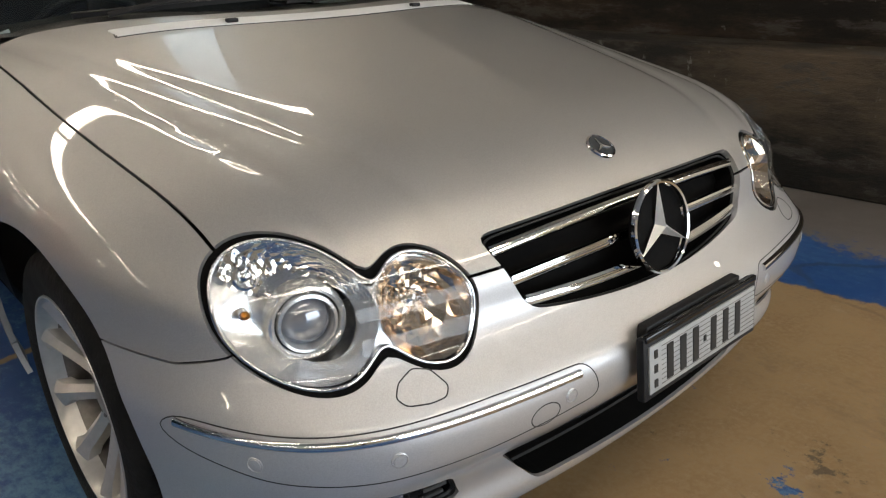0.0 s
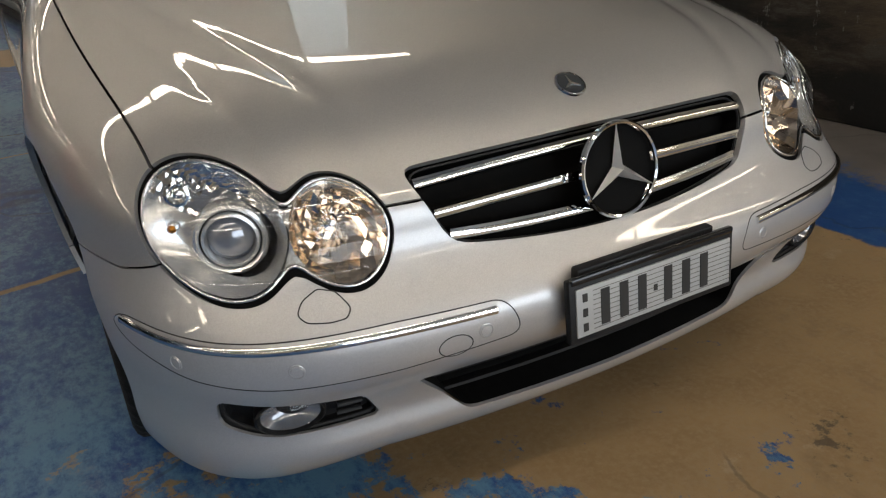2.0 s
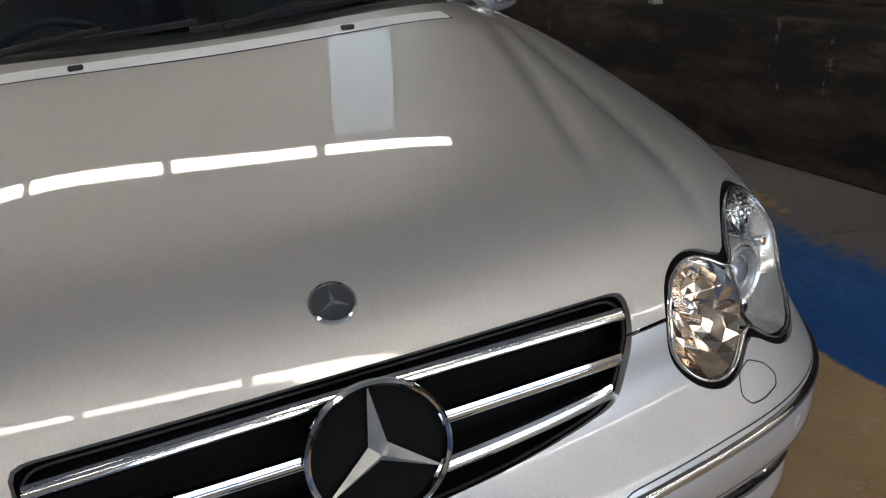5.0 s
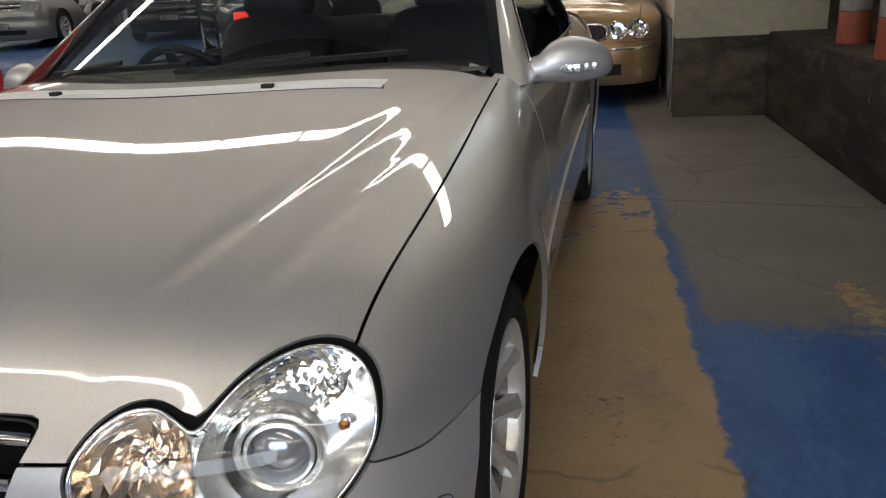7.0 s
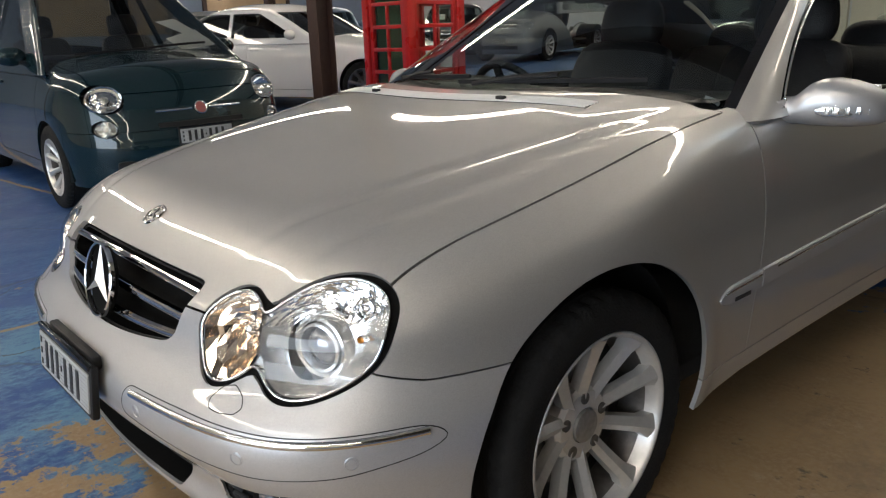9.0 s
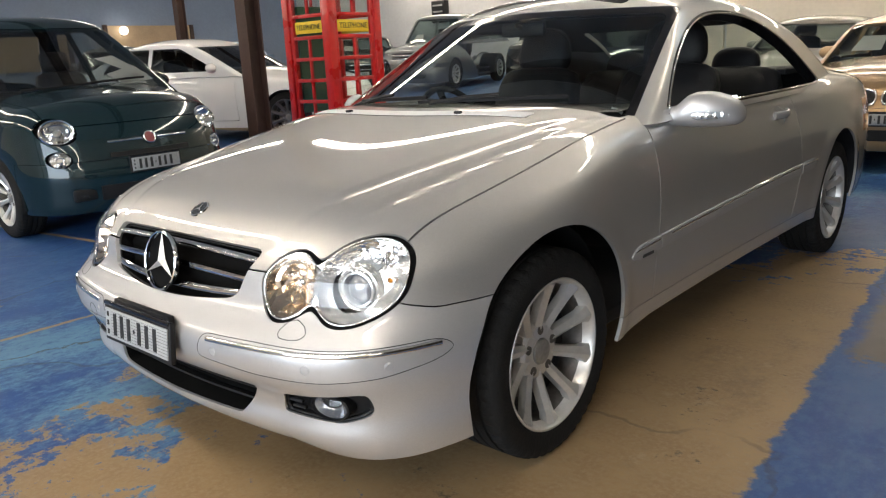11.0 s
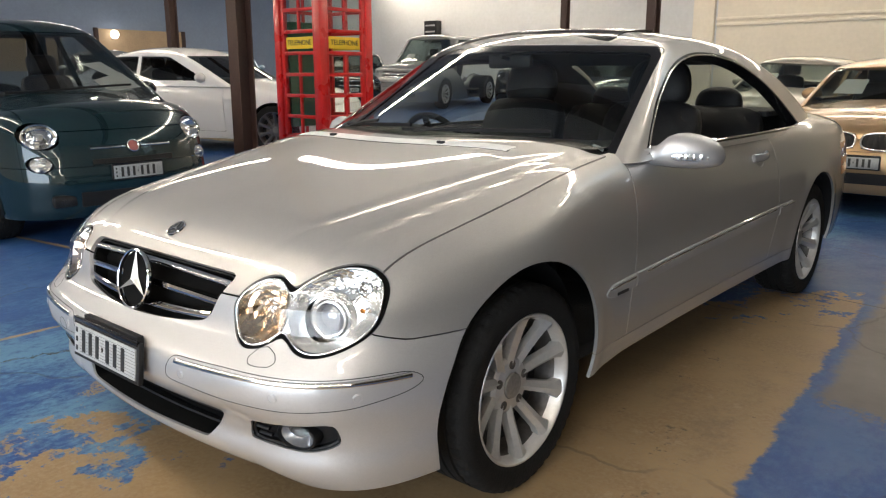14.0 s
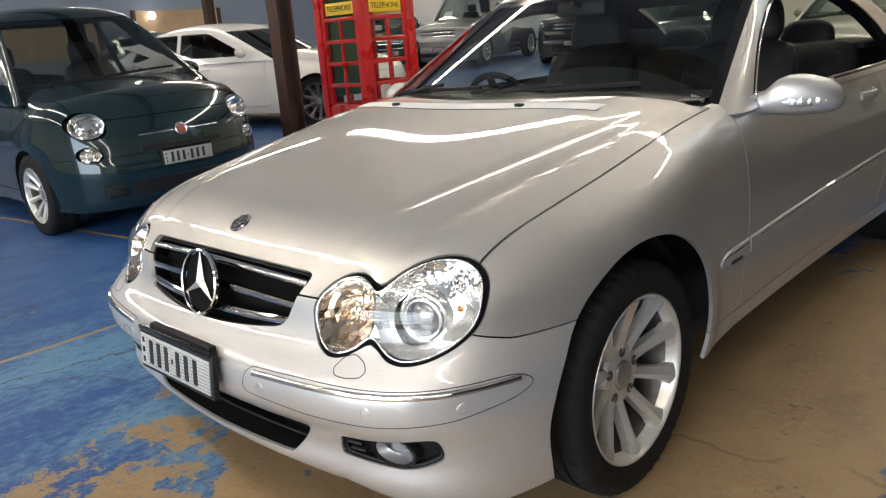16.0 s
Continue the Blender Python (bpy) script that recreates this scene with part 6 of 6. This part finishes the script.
def build_car(ob, shape, paint, axles, wheel_r, rim_r, detail=1.0, door_lines=(), glass_mat=None, bonnet_back=None, spokes=10, track=None, metal=ALLOY, holes=(), lip=0.66):
    """Body panels, glass, wheels and a dark cabin for a car whose nose looks along -y."""
    lower, upper, d = shape
    glass_mat = glass_mat or SCREEN_GLASS
    half, belt = d["half"], d["belt"]
    n = lambda v: int(v * detail)
    hull = skin(lower, d["cowl_y"] * 0.95, d["long"] - 0.9, 0.48, n(220), n(70), n(110))
    wr = wheel_r + 0.035

    def arches(x, y, z):
        return np.where(np.abs(x) > half * 0.55, np.minimum(np.hypot(y - axles[0], z - wheel_r), np.hypot(y - axles[1], z - wheel_r)) - wr, 1.0)

    hull = clip(clip(hull, lambda x, y, z: 0.20 - z), outside(arches))
    hull = clip(hull, lambda x, y, z: -np.maximum(upper(x, y, z) + 0.010, belt - 0.03 - z))
    for hx, hz, hr, hs in holes:
        hull = clip(hull, lambda x, y, z: np.where(y < 0.9, hr - np.hypot((np.abs(x) - hx), (z - hz) / hs), -1.0))
    bb = bonnet_back or d["cowl_y"]

    def bonnet_edge(x, y, z):
        x = np.abs(x)
        return np.maximum(np.maximum(x - (half * 0.74 + 0.05 * y), (y - (bb - 0.03 + 0.26 * x ** 2)) * 0.9), lip - z)

    def bumper(x, y, z):
        return np.maximum(z - 0.56, y - axles[0] + 0.3)
    bon = clip(hull, inside(bonnet_edge, 0.003))
    hull = clip(hull, outside(bonnet_edge, 0.003))
    bum = clip(hull, inside(bumper, 0.002))
    hull = clip(hull, outside(bumper, 0.002))
    for y0, y1 in door_lines:
        def edge(x, y, z, y0=y0, y1=y1):
            f = smax(smax(y0 + 0.05 * (z - 0.7) - y, y - y1 - 0.10 * (0.7 - z), 0.05), 0.30 - z, 0.05)
            return np.where(np.abs(x) > half * 0.5, f, 1.0)
        for h in (left, right):
            dp = panel("door", clip(clip(hull, inside(edge, 0.003)), h), lower, paint, ob)
            if dp is None:
                continue
            sg = 1 if h is left else -1
            pts = [on_side(y1 - 0.20 + 0.15 * f, belt - 0.13, sg, lower)[0] + np.array([sg * (0.004 + 0.02 * math.sin(math.pi * f)), 0, 0]) for f in np.linspace(0, 1, 8)]
            part("door_handle", sweep(pts, [(sg, 0, 0)] * 8, oval(0.011, 0.006, 8)), paint, dp)
        hull = clip(hull, outside(edge, 0.003))
    panel("body", hull, lower, paint, ob)
    panel("bonnet", bon, lower, paint, ob)
    panel("front_bumper", bum, lower, paint, ob)
    cab = skin(upper, d["top_y"] + 0.1, d["end_y"] - 0.1, (belt + d["high"]) / 2 - 0.05, n(180), n(50), n(44))
    cab = clip(clip(cab, lambda x, y, z: -lower(x, y, z) - 0.006), lambda x, y, z: belt - 0.05 - z)
    hi = d["high"] - 0.125

    def screen_cut(x, y, z):
        x = np.abs(x)
        f = smax(x - (half * 0.84 - 0.38 * (z - d["cowl_z"])), z - hi, 0.04)
        return np.where(y < d["top_y"] + 0.15, f, 1.0)

    def back_cut(x, y, z):
        x = np.abs(x)
        f = smax(smax(x - (half * 0.76 - 0.35 * (z - d["deck_z"])), z - hi, 0.04), d["deck_z"] + 0.04 - z, 0.04)
        return np.where(y > d["end_y"] - 0.05, f, 1.0)

    mid = (d["top_y"] + d["end_y"]) / 2

    def side_cut(x, y, z, a, b):
        front = (d["cowl_y"] + 0.32 + (z - belt) * d["k1"] * 0.98) - y
        rear = y - (d["back_y"] - 0.35 - (z - belt) * 0.9)
        f = smax(smax(smax(front * 0.6, rear * 0.6, 0.03), z - (hi - 0.01), 0.04), belt + 0.03 - z, 0.02)
        f = np.maximum(f, np.maximum(a - y, y - b))
        return np.where(np.abs(x) > half * 0.45, f, 1.0)
    for nm, cut in (("windscreen", screen_cut), ("rear_window", back_cut)):
        pane = panel(nm, clip(cab, cut), upper, glass_mat, ob, thick=0, lift=-0.002)
        if pane:
            pane.visible_shadow = False
        cab = clip(cab, outside(cut, 0.004))
    for a, b in ((0, mid + 0.10), (mid + 0.16, 9)):
        cut = lambda x, y, z, a=a, b=b: side_cut(x, y, z, a, b)
        for h in (left, right):
            pane = panel("side_window", clip(clip(cab, cut), h), upper, glass_mat, ob, thick=0, lift=-0.002)
            if pane:
                pane.visible_shadow = False
        cab = clip(cab, outside(cut, 0.004))
    panel("roof", cab, upper, paint, ob, thick=0.03)
    part("cabin_floor", box((d["wide"] * 0.82, d["back_y"] - d["cowl_y"] - 0.2, 0.05), (0, (d["back_y"] + d["cowl_y"]) / 2, 0.42), 0.01), CARPET, ob)
    part("dashboard", box((d["wide"] * 0.80, 0.42, 0.30), (0, d["cowl_y"] + 0.40, d["cowl_z"] - 0.17), 0.06), LEATHER, ob)
    sy = d["cowl_y"] + 1.05
    for x in (-0.36, 0.36):
        cushion((0.46, 0.14, 0.62), (x, sy + 0.25, belt - 0.12), Matrix.Rotation(radians(-18), 4, "X"), name="seat_back", parent=ob)
        cushion((0.25, 0.09, 0.18), (x, sy + 0.40, belt + 0.27), Matrix.Rotation(radians(-8), 4, "X"), 0.02, "head_rest", ob)
    track = track or half - 0.115
    for y in axles:
        for sg in (1, -1):
            wheel(ob, pose(sg * track, y, wheel_r, 0, 0, 0 if sg > 0 else 180), wheel_r, rim_r, 0.20, spokes, metal)
            bm = bmesh.new()
            rows = [[bm.verts.new((sg * x, y + (wr + 0.004) * math.cos(a), wheel_r + (wr + 0.004) * math.sin(a))) for x in (half * 0.5, half - 0.03)] for a in np.linspace(-0.2, math.pi + 0.2, 20)]
            for p, q in zip(rows, rows[1:]):
                bm.faces.new((p[0], p[1], q[1], q[0]))
            bm.faces.new([r[0] for r in rows])
            part("arch_liner", bm, BLACK_PLASTIC, ob)
    part("underbody", box((d["wide"] * 0.80, d["long"] - 0.5, 0.06), (0, d["long"] / 2, 0.225), 0.02), BLACK_PLASTIC, ob)
    for sg in (1, -1):
        y0 = d["cowl_y"] + 0.42
        p = on_side(y0, belt + 0.0, sg, lower)[0]
        bm = bmesh.new()
        bmesh.ops.create_uvsphere(bm, u_segments=20, v_segments=12, radius=1)
        bmesh.ops.transform(bm, matrix=Matrix.Translation((p[0] + sg * 0.12, y0 + 0.02, belt + 0.07)) @ Matrix.Diagonal((0.105, 0.055, 0.068, 1)), verts=bm.verts)
        mir = part("door_mirror", bm, paint, ob, "", 60)
        part("mirror_arm", sweep([p, (p[0] + sg * 0.09, y0 + 0.01, belt + 0.04)], [(0, 0, 1)] * 2, oval(0.03, 0.018, 10)), BLACK_PLASTIC, mir)
    return lower, upper


def disc_lamp(parent, solid, x, z, r, name="head_lamp", label="clear round head lamp with a chrome rim", sx=1.0, sz=1.0, tiltz=0.12, sink=0.012, inner=None):
    """A round lamp set in the nose: chrome rim, bowl, bulb cover and clear lens."""
    p, o = on_front(x, z, solid, 0.9)
    way = (Vector(o) + Vector((0, -0.6, 0.0))).normalized()
    m = Matrix.Translation(Vector(p) - way * sink) @ way.to_track_quat("X", "Z").to_matrix().to_4x4() @ Matrix.Diagonal((1, sx, sz, 1))

    def lathe(prof, n=32):
        bm = revolve(prof, n)
        bmesh.ops.transform(bm, matrix=m, verts=bm.verts)
        return bm
    lamp = part(name, lathe([(-0.03, r * 1.05), (0.012, r * 1.05), (0.018, r * 1.0), (0.014, r * 0.94), (-0.01, r * 0.93)]), CHROME, parent, label)
    part("reflector", lathe([(-0.05, r * 0.1), (-0.045, r * 0.45), (-0.025, r * 0.8), (0.0, r * 0.95)]), FACETS, lamp, "bright reflector")
    part("bulb_cover", lathe([(-0.05, r * 0.36), (-0.012, r * 0.34), (-0.006, r * 0.26), (-0.005, 0.0005)]), inner or REFLECTOR, lamp)
    cover = part("lens", lathe([(0.012, r * 0.96), (0.020, r * 0.7), (0.026, r * 0.35), (0.028, 0.0005)]), LENS_GLASS, lamp, "clear lens")
    cover.visible_shadow = False
    return lamp


def sheet(name, parent, pts, label):
    """A sheet of paper through four corners."""
    bm = bmesh.new()
    f = bm.faces.new([bm.verts.new(p) for p in pts])
    bmesh.ops.solidify(bm, geom=[f], thickness=0.001)
    return part(name, bm, PAPER, parent, label)


def on_screen(solid, x, z, lift=0.006):
    p = root(solid, np.array([[x, 2.4, z]]), np.array([[0, -1.0, 0]]), 2.4)[0]
    return p + slope(solid, p[None])[0] * lift


# the dark teal hatchback
TEAL = car_paint("teal_paint", (0.007, 0.021, 0.027), 0.25, 0.24, 0.35)
HATCH_GLASS = pane_glass("hatchback_glass", (0.50, 0.54, 0.54), 0.09)
hatch = thing("hatchback", "small dark teal hatchback with round lamps, parked", "car", at=stand(-3.27, 1.86, 90))
shape = make_shape(3.55, 1.63, 1.63, 0.81, 0.88, 1.05, 1.66, 2.75, 3.42, 0.98, blunt=0.75, belt=0.97, soft=0.16, bow=0.25)
lo, up = build_car(hatch, shape, TEAL, (0.80, 3.10), 0.292, 0.20, 1.3, ((1.02, 2.18),), HATCH_GLASS, spokes=10, holes=((0.575, 0.772, 0.112, 0.82), (0.605, 0.585, 0.070, 0.80)), lip=0.80)
for sg in (1, -1):
    disc_lamp(hatch, lo, sg * 0.575, 0.772, 0.110, sz=0.79, sink=0.026)
    disc_lamp(hatch, lo, sg * 0.605, 0.585, 0.068, "side_lamp", "small round side lamp", sz=0.78, sink=0.026)
    p, o = on_front(sg * 0.50, 0.335, lo)
    part("fog_pod", box((0.17, 0.05, 0.085), p, 0.02), BLACK_PLASTIC, hatch, "black fog lamp pod")
    disc_lamp(hatch, lo, sg * 0.51, 0.335, 0.026, "fog_lamp", "small fog lamp", sink=-0.02)
    pts = [on_front(sg * x, 0.680 - 0.008 * (x - 0.1), lo)[0] for x in np.linspace(0.06, 0.30, 10)]
    line_trim("whisker_bar", pts, lo, CHROME, hatch, oval(0.009, 0.008, 8), "chrome bar beside the badge")
p, o = on_front(0, 0.680, lo)
m = Matrix.Translation(p) @ Vector(o).to_track_quat("X", "Z").to_matrix().to_4x4()
bm = revolve([(-0.01, 0.047), (0.012, 0.046), (0.016, 0.040), (0.012, 0.037)], 32)
bmesh.ops.transform(bm, matrix=m, verts=bm.verts)
bdg = part("badge", bm, CHROME, hatch, "round badge with a chrome rim")
bm = revolve([(0.012, 0.037), (0.014, 0.0005)], 32)
bmesh.ops.transform(bm, matrix=m, verts=bm.verts)
part("badge_disc", bm, material("badge_red", (0.22, 0.05, 0.05), 0.3, vary=0.1), bdg)
pts = [on_front(x, 0.588, lo)[0] for x in np.linspace(-0.30, 0.30, 16)]
line_trim("upper_slot", pts, lo, BLACK_PLASTIC, hatch, [(-0.020, -0.004), (-0.016, 0.004), (0.016, 0.006), (0.020, -0.004)], "black upper air slot")
pts = [on_front(x, 0.335, lo)[0] for x in np.linspace(-0.40, 0.40, 20)]
line_trim("lower_intake", pts, lo, BLACK_PLASTIC, hatch, [(-0.055, -0.004), (-0.05, 0.005), (0.05, 0.006), (0.055, -0.004)], "black lower air intake")
number_plate(hatch, Matrix.Translation(on_front(0, 0.508, lo)[0] + np.array([0, -0.012, 0])))
sheet("price_sheet", hatch, [on_screen(up, -a, z, -0.02) for a, z in ((-0.62, 1.08), (-0.30, 1.05), (-0.22, 1.14), (-0.53, 1.20))], "white price sheet inside the windscreen")
sheet("price_sheet", hatch, [on_screen(up, -a, z, -0.012) for a, z in ((-0.60, 1.11), (-0.47, 1.12), (-0.22, 1.26), (-0.40, 1.28))], "white price sheet inside the windscreen")
for x0, x1 in ((-0.50, 0.02), (-0.02, 0.50)):
    pts = [on_screen(up, x, 1.055 + 0.02 * math.sin(3 * x), 0.006) for x in np.linspace(x0, x1, 12)]
    part("wiper", sweep(pts, slope(up, np.array(pts)), [(-0.006, 0), (-0.003, 0.015), (0.003, 0.015), (0.006, 0)]), BLACK_PLASTIC, hatch, "black wiper")

# the bronze saloon with a twin-lamp nose
BRONZE = car_paint("bronze_paint", (0.42, 0.28, 0.15), 0.7, 0.33)
bronze = thing("bronze_saloon", "golden bronze saloon with round twin lamps, parked", "car", at=stand(0.44, 6.25, 1.5))
shape = make_shape(4.67, 1.79, 1.39, 0.72, 1.36, 0.96, 2.02, 3.25, 3.92, 0.98, blunt=0.9, belt=0.93)
lo, up = build_car(bronze, shape, BRONZE, (0.88, 3.59), 0.315, 0.215, 1.2, ((1.45, 2.50), (2.52, 3.40)), holes=((0.485, 0.655, 0.075, 1.0), (0.655, 0.660, 0.086, 1.0)))
for sg in (1, -1):
    disc_lamp(bronze, lo, sg * 0.485, 0.655, 0.075, sx=1.05)
    disc_lamp(bronze, lo, sg * 0.655, 0.660, 0.085, sx=1.1, sz=0.95)
    pts = [on_front(sg * x, 0.505, lo)[0] for x in np.linspace(0.40, 0.84, 16)]
    line_trim("bumper_strip", pts, lo, CHROME, bronze, oval(0.012, 0.006, 8), "chrome bumper strip")
    disc_lamp(bronze, lo, sg * 0.66, 0.315, 0.045, "fog_lamp", "round fog lamp")
    loop = [on_front(sg * (0.212 + 0.190 * math.copysign(abs(math.cos(a)) ** 0.6, math.cos(a))), 0.645 + 0.070 * math.copysign(abs(math.sin(a)) ** 0.7, math.sin(a)), lo)[0] for a in np.linspace(0, 2 * math.pi, 40, endpoint=False)]
    line_trim("grille_frame", loop, lo, CHROME, bronze, oval(0.010, 0.010, 8), "chrome grille surround", loop=True)
    for i in range(9):
        x = 0.050 + 0.0405 * i
        pts = [on_front(sg * x, z, lo)[0] for z in np.linspace(0.585, 0.705, 6)]
        line_trim("grille_bar", pts, lo, BLACK_PLASTIC, bronze, oval(0.0205, 0.005, 6), "black grille bar")
pts = [on_front(x, 0.335, lo)[0] for x in np.linspace(-0.52, 0.52, 24)]
line_trim("lower_intake", pts, lo, BLACK_PLASTIC, bronze, [(-0.05, -0.004), (-0.045, 0.005), (0.045, 0.006), (0.05, -0.004)], "black lower air intake")
number_plate(bronze, Matrix.Translation(on_front(0, 0.470, lo)[0] + np.array([0, -0.014, 0])))
sheet("price_sheet", bronze, [on_screen(up, a, z, -0.012) for a, z in ((-0.56, 1.02), (-0.28, 1.02), (-0.27, 1.16), (-0.50, 1.16))], "white price sheet inside the windscreen")

# the white saloon
WHITE = car_paint("white_paint", (0.74, 0.74, 0.74), 0.0, 0.35, 0.03)
BLACK_RIM = material("dark_alloy", (0.20, 0.20, 0.21), 0.3, 0.8, vary=0.1)
white = thing("white_saloon", "white saloon with dark tinted windows, parked", "car", at=stand(-6.15, 6.65, 115))
shape = make_shape(4.64, 1.82, 1.43, 0.74, 1.45, 0.99, 2.25, 3.35, 4.1, 1.02, belt=0.95)
build_car(white, shape, WHITE, (0.80, 3.62), 0.335, 0.245, 1.0, ((1.55, 2.62), (2.64, 3.55)), DARK_GLASS, metal=BLACK_RIM)

# farther cars
def plain_nose(ob, lo, lamps, grille_z, plate=True, slat=4, wide=0.42, lamp_r=0.09, wide_lamp=1.3):
    for sg in (1, -1):
        disc_lamp(ob, lo, sg * lamps[0], lamps[1], lamp_r, sx=wide_lamp, sz=0.85)
    for i in range(slat):
        z = grille_z - 0.06 + 0.12 * i / max(1, slat - 1)
        pts = [on_front(x, z, lo)[0] for x in np.linspace(-wide, wide, 14)]
        line_trim("grille_bar", pts, lo, CHROME if i % 2 == 0 else BLACK_PLASTIC, ob, oval(0.015, 0.010, 8), "grille bar")
    pts = [on_front(x, 0.36, lo)[0] for x in np.linspace(-0.5, 0.5, 14)]
    line_trim("lower_intake", pts, lo, BLACK_PLASTIC, ob, [(-0.05, -0.004), (-0.045, 0.005), (0.045, 0.006), (0.05, -0.004)])
    if plate:
        number_plate(ob, Matrix.Translation(on_front(0, 0.48, lo)[0] + np.array([0, -0.014, 0])))


SEDAN = make_shape(4.6, 1.80, 1.43, 0.74, 1.38, 0.98, 2.1, 3.3, 3.95, 1.0, belt=0.94)
WAGON = make_shape(4.75, 1.93, 1.86, 0.98, 1.30, 1.18, 1.78, 4.3, 4.72, 1.15, blunt=0.35, belt=1.14, soft=0.07)
SMALL = make_shape(3.95, 1.66, 1.62, 0.92, 1.22, 1.08, 1.62, 3.5, 3.9, 1.05, blunt=0.35, belt=1.04, soft=0.07)
NAVY = car_paint("navy_paint", (0.015, 0.028, 0.055), 0.4, 0.3)
DARK = car_paint("black_paint", (0.010, 0.010, 0.011), 0.2, 0.25)
PALE_BLUE = car_paint("pale_blue_paint", (0.22, 0.30, 0.40), 0.5, 0.3)
CHAMPAGNE = car_paint("champagne_paint", (0.36, 0.34, 0.30), 0.7, 0.33)
GREY = car_paint("grey_paint", (0.20, 0.21, 0.22), 0.7, 0.33)
for kind, shape, paint, where, turn, label in (
        ("saloon", SEDAN, CHAMPAGNE, (-1.50, 9.5), 2, "silver beige saloon parked behind the coupe"),
        ("off_roader", SMALL, DARK, (0.08, 12.3), 0, "black off-roader with a roof rack"),
        ("off_roader", WAGON, GREY, (-11.5, 13.1), 14, "dark grey off-roader with a silver grille"),
        ("off_roader", WAGON, DARK, (-8.3, 14.2), 20, "dark off-roader with bright grille bars"),
        ("saloon", SEDAN, DARK, (-12.4, 12.4), 44, "black saloon with a price sheet"),
        ("saloon", SEDAN, NAVY, (-5.7, 12.6), 215, "dark blue saloon seen from its tail"),
        ("saloon", SEDAN, PALE_BLUE, (-13.2, 9.4), 58, "pale blue saloon parked in a row"),
        ("saloon", SEDAN, GREY, (-14.8, 7.2), 62, "grey saloon parked in a row")):
    ob = thing(kind, label, "car", "cars in the hall", stand(where[0], where[1], turn))
    tall = shape is not SEDAN
    back = 3.05 if shape is SMALL else 3.70
    lo, up = build_car(ob, shape, paint, (0.86, back) if tall else (0.85, 3.58), 0.37 if tall else 0.318, 0.235 if tall else 0.215, 0.55, ((1.5, 2.5), (2.52, 3.4)))
    plain_nose(ob, lo, (0.70 if shape is WAGON else 0.60, 0.86) if tall else (0.62, 0.66), 0.86 if tall else 0.64, slat=4 if tall else 3, lamp_r=0.10 if tall else 0.085, wide=0.46 if tall else 0.30)
    w = shape[2]["cowl_z"] + 0.06
    sheet("price_sheet", ob, [on_screen(up, a, z, -0.012) for a, z in ((-0.56, w), (-0.26, w), (-0.26, w + 0.13), (-0.50, w + 0.13))], "white price sheet inside the windscreen")
    if turn == 215:
        for sg in (1, -1):
            p = root(lo, np.array([[sg * 0.66, 3.6, 0.76]]), np.array([[0, 1.0, 0]]), 2.0)[0]
            part("tail_lamp", box((0.24, 0.05, 0.13), p, 0.02), glowing("tail_glow", (0.9, 0.03, 0.02), 1.5), ob, "lit red tail lamp")
    if kind == "off_roader" and paint is DARK and where[1] < 12:
        for dx in (-0.45, 0.0, 0.45):
            part("rack_bar", box((0.03, 1.7, 0.03), (dx, 2.5, 1.70), 0.008), BLACK_PLASTIC, ob)
        for dy in (1.75, 2.5, 3.25):
            part("rack_bar", box((1.1, 0.03, 0.03), (0, dy, 1.67), 0.008), BLACK_PLASTIC, ob)
            for dx in (-0.52, 0.52):
                part("rack_foot", box((0.03, 0.04, 0.12), (dx, dy, 1.63), 0.006), BLACK_PLASTIC, ob)
        part("roof_box", box((1.05, 0.9, 0.16), (0, 2.3, 1.79), 0.03), BLACK_PLASTIC, ob, "dark crate on the roof rack")
